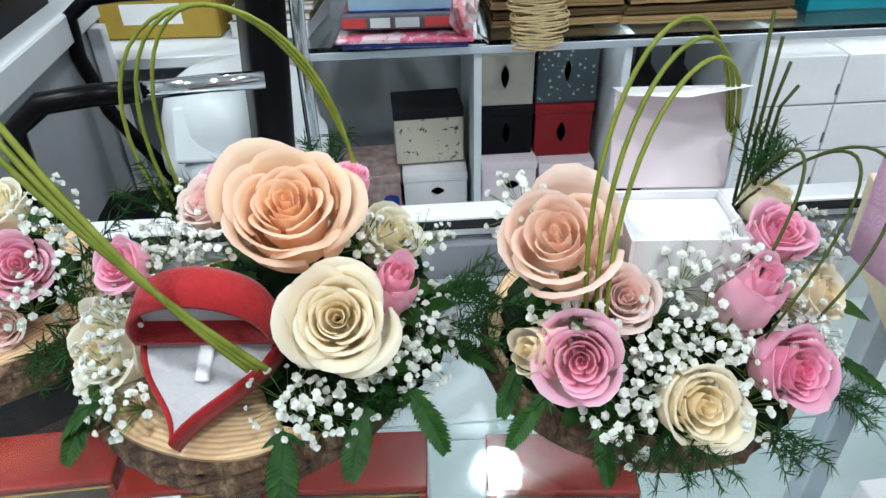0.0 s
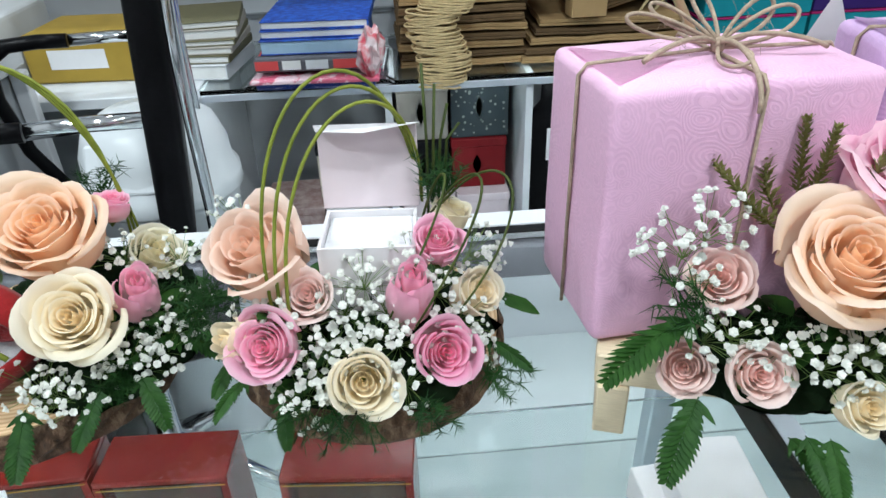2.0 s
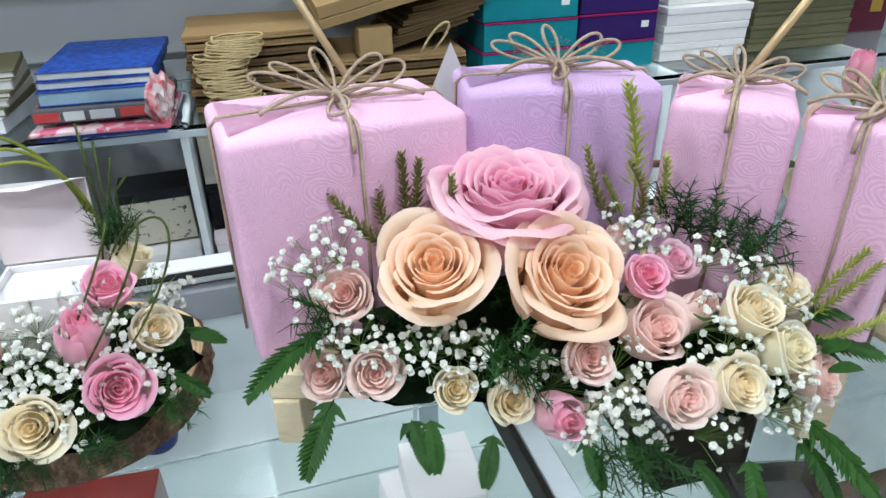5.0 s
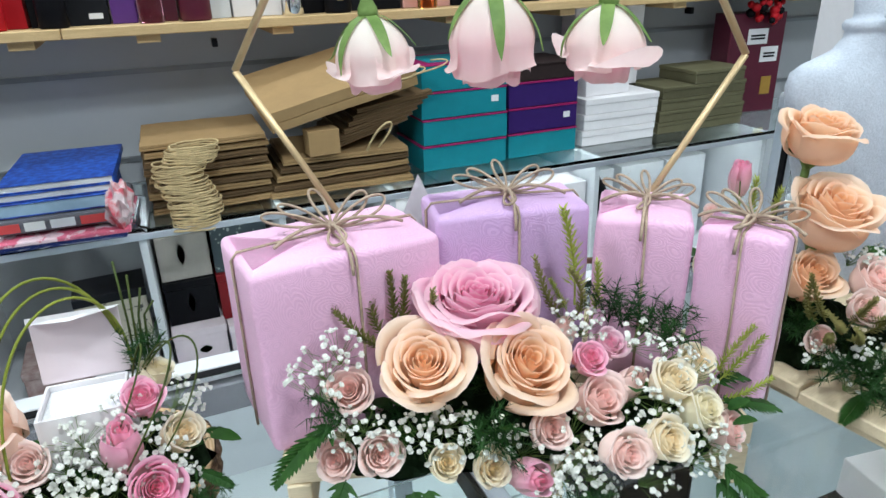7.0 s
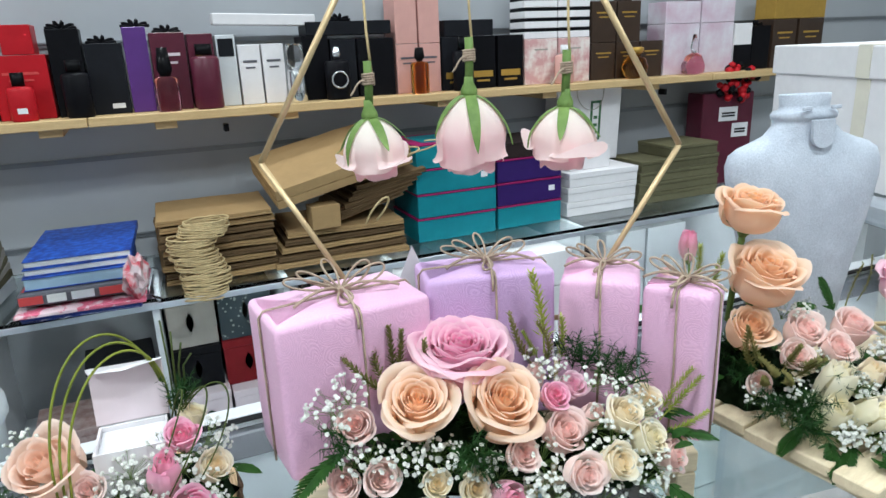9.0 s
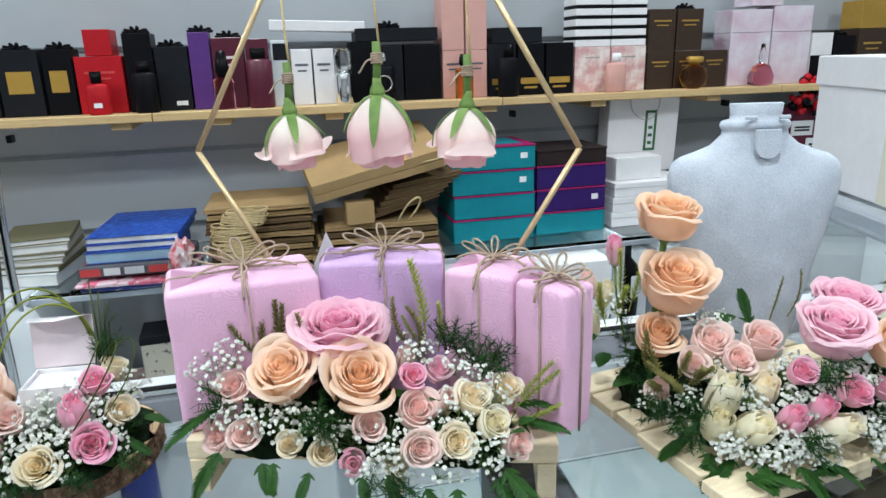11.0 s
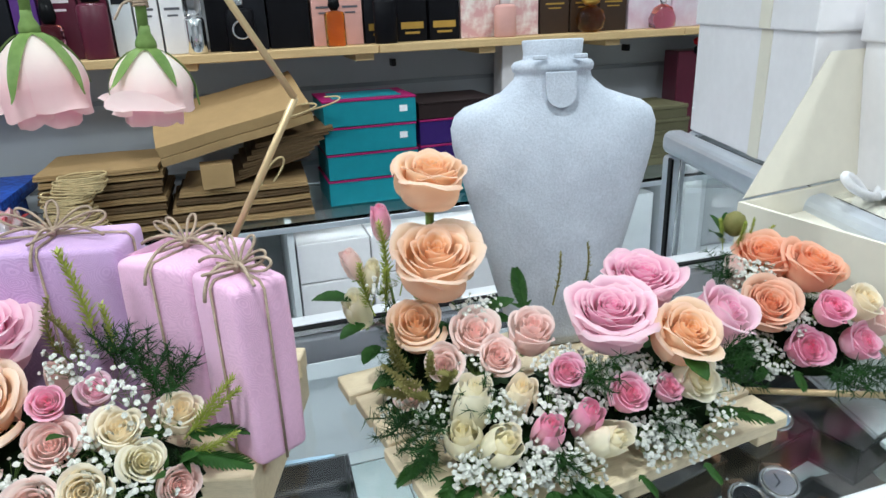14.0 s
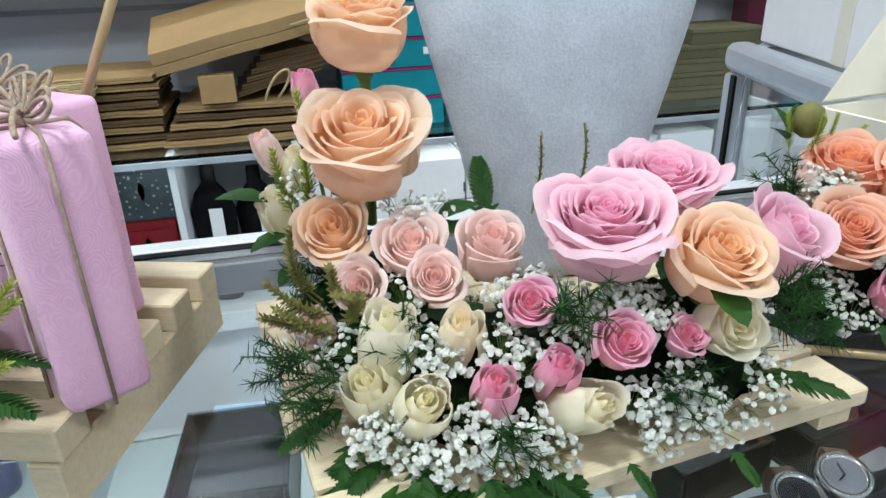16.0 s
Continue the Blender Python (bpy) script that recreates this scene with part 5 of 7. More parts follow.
def sepal(R, H, turn, length, kick):
    """A long pointed green sepal that lies over a hanging rose's shoulder."""
    bm = bmesh.new()
    prev = None
    for j in range(11):
        v = j / 10
        t = v * length
        r = R * (0.10 + 0.95 * math.sin(min(1.0, t / 0.62) * math.pi / 2) ** 0.62) + kick * R * v ** 3
        z = -H * t + 0.5 * kick * H * v ** 3
        w = R * 0.155 * math.sin(math.pi * min(1.0, 0.42 + 0.58 * v)) ** 0.9 + 0.0002
        c = Vector((r * math.cos(turn), r * math.sin(turn), z))
        d = Vector((-math.sin(turn), math.cos(turn), 0))
        out = Vector((math.cos(turn), math.sin(turn), 0)) * 0.0012
        row = (bm.verts.new(c - w * d), bm.verts.new(c + out), bm.verts.new(c + w * d))
        if prev:
            for i in range(2):
                bm.faces.new((prev[i], prev[i + 1], row[i + 1], row[i])).smooth = True
        prev = row
    return bm


def calyx_mesh():
    bm = bmesh.new()
    lathe_into(bm, [(0.05, -1.15), (0.10, -1.05), (0.20, -0.90), (0.26, -0.80), (0.16, -0.70)], 12)
    for k in range(5):
        a = k * 1.2566
        rows = []
        for j in range(6):
            v = j / 5
            r, z, w = 0.20 + 0.42 * math.sin(v * 1.9), -0.82 + 0.42 * v - 0.25 * v * v, 0.115 * math.sin(math.pi * min(1, 0.30 + 0.70 * v)) + 0.003
            c = Vector((r * math.cos(a), r * math.sin(a), z))
            t = Vector((-math.sin(a), math.cos(a), 0))
            rows.append((bm.verts.new(c - w * t), bm.verts.new(c + Vector((0.03 * math.cos(a), 0.03 * math.sin(a), 0.02))), bm.verts.new(c + w * t)))
        for x, y in zip(rows, rows[1:]):
            for i in range(2):
                bm.faces.new((x[i], x[i + 1], y[i + 1], y[i])).smooth = True
    me = bpy.data.meshes.new("calyx")
    bm.to_mesh(me)
    bm.free()
    me.materials.append(STEM)
    return me


CALYX = calyx_mesh()
ROSES = {}


def rose_of(colour, kind, variant):
    key = (colour, kind, variant)
    if key not in ROSES:
        opened, count, tall, ruffle = {"open": (0.98, 27, 0.86, 0.040), "full": (1.0, 50, 0.74, 0.075), "mid": (0.66, 18, 1.0, 0.035), "spray": (0.72, 21, 0.92, 0.045), "bud": (0.14, 10, 1.25, 0.02)}[kind]
        ROSES[key] = rose_mesh("rose", 11 + 7 * variant + len(colour), PETALS[colour], opened, count, tall, ruffle, *((10, 7, 5) if kind in ("open", "full") else (7, 5, 4)))
    return ROSES[key]


LABELS = {
    "peach": "peach rose, wide open", "blushpeach": "pale peach rose", "orange": "orange rose", "cream": "cream rose", "ivory": "ivory rose",
    "white": "creamy white rose", "pink": "bright pink rose", "rosepink": "large soft pink rose", "blush": "blush pink spray rose", "hanging": "pale hanging rose",
}


def rose(parent, x, y, z, r, colour, kind, n, variant=0, green=True):
    """A rose whose heart shows at (x, y, z) and that faces along n."""
    n = (Vector(n).normalized() + Vector((0, 0, {"open": 0.60, "full": 1.1, "bud": 0.55}.get(kind, 0.30)))).normalized()
    mesh, heart, foot = rose_of(colour, kind, variant % 3)
    o = new("rose", mesh)
    r *= {"open": 0.93, "full": 0.96, "mid": 0.92, "spray": 0.95, "bud": 1.04}[kind]
    o.matrix_basis = aim(*(Vector((x, y, z)) - n * r * heart * 0.95), n, r, variant * 1.7 + x * 40)
    o.parent = parent
    tagged(o, LABELS[colour])
    if green:
        c = new("calyx", CALYX)
        c.matrix_basis = pose(0, 0, foot + 0.78)
        c.parent = o
    return o


def sprig_mesh(name, seed, florets=26, spread=0.026, height=0.038, size=0.0032):
    """White filler flowers: tiny ruffled blossoms on hair-thin forked stems."""
    rng = random.Random(seed)
    bm = bmesh.new()
    for k in range(florets):
        a, q = rng.uniform(0, 6.283), math.sqrt(rng.random())
        tip = Vector((q * spread * math.cos(a), q * spread * math.sin(a), height * (1.0 - 0.35 * q * q) + rng.uniform(-0.007, 0.006)))
        mid = Vector((tip.x * 0.35, tip.y * 0.35, tip.z * 0.45))
        tube_into(bm, [(0, 0, 0), mid, tip - Vector((0, 0, 0.001))], 0.00028, 3, mat=1)
        s = size * rng.uniform(0.65, 1.2)
        up = (tip - mid).normalized()
        qx = up.orthogonal().normalized()
        qy = up.cross(qx)
        for ring, (count, lift, out) in enumerate(((6, 0.15, 1.0), (5, 0.55, 0.72), (3, 0.9, 0.35))):
            for i in range(count):
                b = i * 6.283 / count + ring * 0.5 + rng.uniform(-0.25, 0.25)
                d = math.cos(b) * qx + math.sin(b) * qy
                e = math.cos(b + 1.57) * qx + math.sin(b + 1.57) * qy
                c = tip + up * s * (lift - 0.3)
                w = 0.46 * s * out + 0.0003
                v = [bm.verts.new(c), bm.verts.new(c + d * s * out * 0.6 + e * w + up * s * 0.22), bm.verts.new(c + d * s * out + up * s * (0.34 + rng.uniform(-0.15, 0.15))), bm.verts.new(c + d * s * out * 0.6 - e * w + up * s * 0.22)]
                bm.faces.new(v).material_index = 0
    me = bpy.data.meshes.new(name)
    bm.to_mesh(me)
    bm.free()
    me.materials.append(BREATH)
    me.materials.append(STEM)
    return me


SPRIGS = [sprig_mesh("filler_sprig", 21 + k) for k in range(4)]
LOOSE = [sprig_mesh("loose_filler_sprig", 31 + k, 20, 0.030, 0.05, 0.0035) for k in range(2)]
DENSE = [sprig_mesh("dense_filler_sprig", 41 + k, 46, 0.026, 0.032, 0.0038) for k in range(3)]


def filler(parent, x, y, z, n=(0, -0.4, 1), size=1.0, meshes=SPRIGS, k=0):
    o = new("filler_sprig", meshes[k % len(meshes)])
    nn = Vector(n).normalized()
    o.matrix_basis = aim(*(Vector((x, y, z)) - nn * 0.036 * size), nn, size, k * 1.3)
    o.parent = parent
    return tagged(o, "sprig of tiny white blossoms")


def frond_mesh(name, seed, length=0.09, pairs=13, width=0.022, droop=0.25):
    """A fern frond: a bent rib with toothed leaflets on both sides."""
    rng = random.Random(seed)
    bm = bmesh.new()
    rib = [Vector((0, length * t, droop * length * (0.35 * t - t * t))) for t in (i / 16 for i in range(17))]
    tube_into(bm, rib, [0.0007 * (1.1 - i / 17) for i in range(17)], 4)
    for k in range(pairs):
        t = 0.06 + 0.93 * k / pairs
        c = Vector((0, length * t, droop * length * (0.35 * t - t * t)))
        ln = width * (math.sin(math.pi * (0.16 + 0.84 * (1 - t) ** 0.8)) ** 0.8 if t > 0.1 else 0.7) * (1.05 - 0.75 * t)
        ln = max(ln, 0.002)
        for s in (-1, 1):
            d = Vector((s, 0.55 + 0.5 * t, -0.18 + rng.uniform(-0.1, 0.1))).normalized()
            e = Vector((-s * 0.5, 1, 0)).normalized()
            steps, prev = 5, None
            for j in range(steps + 1):
                q = j / steps
                w = (length / pairs) * 0.80 * (math.sin(math.pi * (0.22 + 0.78 * q)) if q < 1 else 0.02) * (0.82 if j % 2 else 1.0)
                m = c + d * ln * q + Vector((0, 0, -0.12 * ln * q * q))
                row = (bm.verts.new(m - e * w), bm.verts.new(m + Vector((0, 0, -0.0006))), bm.verts.new(m + e * w))
                if prev:
                    for i in range(2):
                        bm.faces.new((prev[i], prev[i + 1], row[i + 1], row[i]))
                prev = row
    me = bpy.data.meshes.new(name)
    bm.to_mesh(me)
    bm.free()
    me.materials.append(GREEN)
    return me


FRONDS = [frond_mesh("fern_frond", 51 + k, 0.070, 16, 0.031, 0.2 + 0.15 * k) for k in range(3)]


def frond(parent, x, y, z, heading, pitch=-10, size=1.0, k=0, roll=0):
    """heading: the compass way of the tip in degrees from +y to the left."""
    o = new("fern_frond", FRONDS[k % 3])
    o.matrix_basis = Matrix.Translation((x, y, z)) @ Euler((radians(pitch), radians(roll), radians(heading)), "XYZ").to_matrix().to_4x4() @ Matrix.Scale(size, 4)
    o.parent = parent
    return tagged(o, "green fern frond")


def tuft_mesh(name, seed, mat, needles=240, length=0.016, stalk=0.04, width=0.00035, thick=1.0):
    """A feathery sprig: fine needles along a few forked stalks."""
    rng = random.Random(seed)
    bm = bmesh.new()
    for b in range(5):
        a = b * 1.2566 + rng.uniform(-0.3, 0.3)
        end = Vector((0.45 * math.cos(a), 0.45 * math.sin(a), 1)).normalized() * stalk * rng.uniform(0.7, 1.1)
        tube_into(bm, [(0, 0, 0), end * 0.5 + Vector((0, 0, 0.002)), end], 0.0004, 3)
        for k in range(needles // 5):
            t = rng.uniform(0.2, 1.0)
            c = end * t
            d = Vector((rng.gauss(0, 1), rng.gauss(0, 1), rng.gauss(0.5, 0.7))).normalized() * length * rng.uniform(0.5, 1.1) * (1.15 - 0.5 * t)
            e = d.orthogonal().normalized() * width * thick
            bm.faces.new((bm.verts.new(c - e), bm.verts.new(c + e), bm.verts.new(c + d * 0.6 + e * 0.8), bm.verts.new(c + d), bm.verts.new(c + d * 0.6 - e * 0.8)))
    me = bpy.data.meshes.new(name)
    bm.to_mesh(me)
    bm.free()
    me.materials.append(mat)
    return me


TUFTS = [tuft_mesh("feathery_sprig", 61 + k, DARKGREEN) for k in range(3)]


def spike_mesh(name, seed, mat, length=0.07, leaf=0.013, count=80, width=0.0016, lean=0.12):
    """An upright sprig set all round with short leaves."""
    rng = random.Random(seed)
    bm = bmesh.new()
    pts = [Vector((lean * length * t * t, 0.3 * lean * length * math.sin(3 * t), length * t)) for t in (i / 8 for i in range(9))]
    tube_into(bm, pts, 0.0008, 4)
    for k in range(count):
        t = 0.18 + 0.82 * (k + rng.random()) / count
        i = min(7, int(t * 8))
        c = pts[i].lerp(pts[i + 1], t * 8 - i)
        a = k * 2.4
        d = Vector((math.cos(a), math.sin(a), 0.45 + 0.6 * t)).normalized() * leaf * rng.uniform(0.7, 1.15) * (1.1 - 0.45 * t)
        e = d.cross(Vector((0, 0, 1))).normalized() * width
        bm.faces.new((bm.verts.new(c), bm.verts.new(c + d * 0.5 + e), bm.verts.new(c + d), bm.verts.new(c + d * 0.5 - e)))
    me = bpy.data.meshes.new(name)
    bm.to_mesh(me)
    bm.free()
    me.materials.append(mat)
    return me


SPIKES = [spike_mesh("lime_spike", 71, LIME, 0.07, 0.011, 120, 0.0011), spike_mesh("lime_spike", 72, LIME, 0.06, 0.010, 110, 0.0011)]
THYME = [spike_mesh("olive_spike", 81 + k, OLIVE, 0.045, 0.0075, 95, 0.0012, 0.5 * (k - 1)) for k in range(3)]

THIN = [spike_mesh("thin_spike", 91 + k, OLIVE, 0.055, 0.005, 44, 0.0009, 0.25) for k in range(2)]


def greenery(parent, meshes, x, y, z, n, size=1.0, k=0, name="feathery_sprig", label="dark green feathery sprig"):
    o = new(name, meshes[k % len(meshes)])
    o.matrix_basis = aim(x, y, z, n, size, k * 1.9)
    o.parent = parent
    return tagged(o, label)


def leaf_mesh(name, mat, length=0.03, width=0.011):
    bm = bmesh.new()
    prev = None
    for j in range(9):
        v = j / 8
        w = width * math.sin(math.pi * (0.06 + 0.94 * v)) ** 0.75 * (1 if j % 2 else 0.9)
        z = 0.25 * length * (v - v * v * 1.3)
        row = (bm.verts.new((-w, length * v, z + 0.15 * w)), bm.verts.new((0, length * v, z - 0.0008)), bm.verts.new((w, length * v, z + 0.15 * w)))
        if prev:
            for i in range(2):
                bm.faces.new((prev[i], prev[i + 1], row[i + 1], row[i])).smooth = True
        prev = row
    me = bpy.data.meshes.new(name)
    bm.to_mesh(me)
    bm.free()
    me.materials.append(mat)
    return me


LEAF = leaf_mesh("rose_leaf", GREEN)


def leaf(parent, x, y, z, heading, pitch=0, size=1.0, roll=0):
    o = new("leaf", LEAF)
    o.matrix_basis = Matrix.Translation((x, y, z)) @ Euler((radians(pitch), radians(roll), radians(heading)), "XYZ").to_matrix().to_4x4() @ Matrix.Scale(size, 4)
    o.parent = parent
    return tagged(o, "pointed green rose leaf")


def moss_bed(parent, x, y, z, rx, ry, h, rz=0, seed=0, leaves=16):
    """The near-black base in which the stems stand, set with short leaves."""
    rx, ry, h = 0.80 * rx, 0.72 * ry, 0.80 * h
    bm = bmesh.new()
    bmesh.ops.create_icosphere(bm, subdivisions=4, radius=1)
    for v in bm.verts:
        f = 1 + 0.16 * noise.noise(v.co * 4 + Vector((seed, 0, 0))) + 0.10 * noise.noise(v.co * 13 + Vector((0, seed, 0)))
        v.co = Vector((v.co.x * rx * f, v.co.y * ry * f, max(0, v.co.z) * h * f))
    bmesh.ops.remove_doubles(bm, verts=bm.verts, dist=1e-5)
    bed = part("moss", bm, FOAM, parent, "near-black moss bed", m=pose(x, y, z, 0, 0, rz))
    rng = random.Random(100 + seed)
    for k in range(leaves):
        a, q = rng.uniform(0, 6.283), rng.uniform(0.15, 0.95)
        c = pose(x, y, z, 0, 0, rz) @ Vector((rx * q * math.cos(a), ry * q * math.sin(a), h * math.sqrt(1 - q * q)))
        if k % 3 == 2:
            greenery(parent, TUFTS, c.x, c.y, c.z - 0.004, (0.6 * math.cos(a), 0.6 * math.sin(a) - 0.4, 0.8), 0.6, k)
        else:
            leaf(parent, c.x, c.y, c.z, math.degrees(a) - 90 + rng.uniform(-40, 40), rng.uniform(-15, 35), rng.uniform(0.5, 0.8))
    return bed


def blade(parent, pts, r=0.0011, mat=None, name="grass_blade", label="looped bear grass blade"):
    bm = bmesh.new()
    n = len(pts)
    tube_into(bm, pts, [r * (1.0 if i < n * 0.7 else 1.0 - 0.7 * (i / n - 0.7)) for i in range(n)], 6)
    return part(name, bm, mat or GRASS, parent, label)


def wood_slice(x, y, r, h, seed, label):
    o = thing("wood_slice", pose(x, y, T + 0.0004), label, "wood slice", "wood slices")
    bm = bmesh.new()
    n, rows = 72, 6
    ring = []
    for j in range(rows + 1):
        row = []
        for i in range(n):
            a = 2 * math.pi * i / n
            rr = r * (1 + 0.035 * noise.noise(Vector((math.cos(a) * 1.6 + seed, math.sin(a) * 1.6, 0)))) + (0.004 * noise.noise(Vector((a * 9 + seed, j * 0.9, 2))) + 0.003 * noise.noise(Vector((a * 22, j * 1.3, seed))) if 0 < j < rows else -0.002)
            row.append(bm.verts.new((rr * math.cos(a), rr * math.sin(a), h * j / rows)))
        ring.append(row)
    for a, b in zip(ring, ring[1:]):
        for i in range(n):
            bm.faces.new((a[i], a[(i + 1) % n], b[(i + 1) % n], b[i]))
    bm.faces.new(ring[0])
    part("bark", bm, BARK, o, "rough brown bark")
    bm = bmesh.new()
    hub, low = bm.verts.new((0, 0, h + 0.0006)), bm.verts.new((0, 0, h - 0.003))
    rim = []
    for i in range(n):
        q = 2 * math.pi * i / n
        rr = r * (1 + 0.035 * noise.noise(Vector((math.cos(q) * 1.6 + seed, math.sin(q) * 1.6, 0)))) - 0.003
        rim.append((bm.verts.new((rr * math.cos(q), rr * math.sin(q), h + 0.0004)), bm.verts.new((rr * math.cos(q), rr * math.sin(q), h - 0.003))))
    for i in range(n):
        p, q = rim[i], rim[(i + 1) % n]
        bm.faces.new((hub, p[0], q[0]))
        bm.faces.new((low, q[1], p[1]))
        bm.faces.new((p[0], p[1], q[1], q[0]))
    part("sawn_face", bm, RINGS, o, "pale sawn face with growth rings")
    return o


FRONT, UP, HALF = (0, -0.95, 0.45), (0, -0.35, 1), (0, -0.7, 0.75)

# ---- first arrangement: heart box on a wood slice ----
wood_slice(-0.098, 0.295, 0.088, 0.026, 1, "round wood slice with bark, under flowers and a heart box")
S = T + 0.027
a1 = thing("flower_arrangement", pose(0, 0, 0), "peach, cream and pink roses with white filler on a wood slice", "flowers", "flower arrangements")
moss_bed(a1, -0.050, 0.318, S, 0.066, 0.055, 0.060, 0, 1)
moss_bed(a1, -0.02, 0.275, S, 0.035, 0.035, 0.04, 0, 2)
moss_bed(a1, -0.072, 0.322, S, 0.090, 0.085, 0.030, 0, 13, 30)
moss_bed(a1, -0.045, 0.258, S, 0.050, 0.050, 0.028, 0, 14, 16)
for r in (
    (-0.063, 0.280, 0.990, 0.036, "peach", "open", (0.05, -0.75, 0.75)), (-0.040, 0.236, 0.954, 0.0275, "cream", "open", (0.1, -0.95, 0.35)),
    (-0.163, 0.258, 0.925, 0.027, "white", "mid", (-0.5, -0.8, 0.3)), (-0.012, 0.264, 0.955, 0.0145, "pink", "bud", (0.35, -0.7, 0.6)),
    (-0.014, 0.312, 0.950, 0.020, "ivory", "spray", (0.7, -0.3, 0.7)), (-0.108, 0.296, 0.985, 0.014, "blush", "spray", (-0.4, -0.5, 0.8)),
    (-0.146, 0.268, 0.968, 0.014, "pink", "spray", (-0.4, -0.8, 0.5)), (-0.035, 0.318, 0.985, 0.012, "pink", "spray", (0.3, 0.1, 1)),
    (-0.100, 0.315, 0.992, 0.012, "rosepink", "spray", (-0.2, 0.1, 1)),
):
    rose(a1, *r, variant=int(abs(r[0]) * 1000) % 3)
for k, f in enumerate(((-0.155, 0.255, 0.945), (-0.15, 0.23, 0.915), (-0.010, 0.235, 0.920), (-0.030, 0.226, 0.918), (-0.058, 0.214, 0.918), (0.004, 0.255, 0.930), (0.002, 0.30, 0.955), (-0.125, 0.305, 0.975), (-0.14, 0.29, 0.965), (0.012, 0.275, 0.925), (-0.03, 0.29, 0.965), (-0.070, 0.222, 0.922), (-0.046, 0.216, 0.915), (-0.020, 0.232, 0.928), (-0.138, 0.262, 0.958), (-0.128, 0.280, 0.972), (-0.112, 0.284, 0.975), (-0.165, 0.245, 0.925), (-0.100, 0.268, 0.972), (0.0, 0.245, 0.925))):
    filler(a1, *f, n=(f[0] * 3 + 0.2, -0.6, 0.9), size=0.7, k=k)
for h, x, y, z, p, s in ((100, -0.15, 0.24, 0.915, -25, 0.6), (165, -0.03, 0.222, 0.912, -22, 0.50), (215, -0.01, 0.23, 0.912, -18, 0.48), (-95, 0.0, 0.262, 0.915, -15, 0.6), (180, -0.068, 0.212, 0.910, -30, 0.55), (-60, 0.0, 0.29, 0.92, -5, 0.6), (150, -0.165, 0.25, 0.91, -35, 0.6)):
    frond(a1, x, y, z, h, p, s, int(abs(h)) % 3)
for k, (x, y, z, n) in enumerate(((-0.13, 0.31, 0.965, (-0.6, 0.2, 1)), (-0.05, 0.33, 0.97, (0, 0.5, 1)), (0.01, 0.275, 0.935, (1, -0.3, 0.4)), (0.012, 0.255, 0.93, (1, -0.4, 0.1)), (-0.11, 0.325, 0.955, (-0.3, 0.5, 1)))):
    greenery(a1, TUFTS, x, y, z, n, 0.9, k)
for k in range(3):
    blade(a1, bez((-0.130 + 0.004 * k, 0.315, 0.96), (-0.20 + 0.02 * k, 0.34, 1.09 + 0.012 * k), (-0.03 - 0.01 * k, 0.35, 1.12 - 0.012 * k), (-0.033 + 0.003 * k, 0.325, 0.955), 22))
for k in range(3):
    blade(a1, bez((-0.080 + 0.004 * k, 0.222, 0.938), (-0.110, 0.225, 0.975), (-0.140 - 0.003 * k, 0.238, 1.012), (-0.175 - 0.005 * k, 0.262, 1.065 - 0.006 * k), 16), 0.0016)

hb = thing("heart_ring_box", pose(-0.1050, 0.2500, S + 0.0200, 27, 0, -4), "open red velvet heart-shaped ring box with white lining", "ring box")


def heart_outline(s, n=44):
    pts = []
    for i in range(n):
        t = 2 * math.pi * i / n
        x = s * math.sin(t) ** 3
        y = (min(s * 0.42, s * 0.0625 * (13 * math.cos(t) - 5 * math.cos(2 * t) - 2 * math.cos(3 * t) - math.cos(4 * t)) * 1.15))
        pts.append((x + 0.26 * min(0.0, y), y))
    return pts


def heart_shell(s, h, wall, lean=0.0, floor_z=0.004):
    bm = bmesh.new()
    out, inn = heart_outline(s), heart_outline(s - wall)
    loops = []
    for pts, zz in ((out, 0.0), (out, h * 0.6), ([(x * 0.985, y * 0.985) for x, y in out], h), (inn, h), (inn, floor_z)):
        loops.append([bm.verts.new((x, y, zz)) for x, y in pts])
    n = len(out)
    for a, b in zip(loops, loops[1:]):
        for i in range(n):
            bm.faces.new((a[i], a[(i + 1) % n], b[(i + 1) % n], b[i])).smooth = True
    bm.faces.new(loops[0])
    bm.faces.new(loops[-1])
    return bm


HS = 0.0345
part("base", heart_shell(HS, 0.016, 0.0028), REDVELVET, hb)
bm = bmesh.new()
bm.faces.new([bm.verts.new((x, y, 0.0145)) for x, y in heart_outline(HS - 0.0034)])
bmesh.ops.solidify(bm, geom=bm.faces[:], thickness=0.010)
cush = part("cushion", bm, SATIN, hb, "white satin cushion")
part("ring_slot", add_box(bmesh.new(), -0.0035, -0.013, 0.0148, 0.0035, 0.008, 0.0185, 0.0015, 2), SATIN, cush)


def dome_outline(a, b, n=30):
    return [(a * math.cos(math.pi * i / (n - 1)), b * math.sin(math.pi * i / (n - 1)) ** 0.8) for i in range(n)]


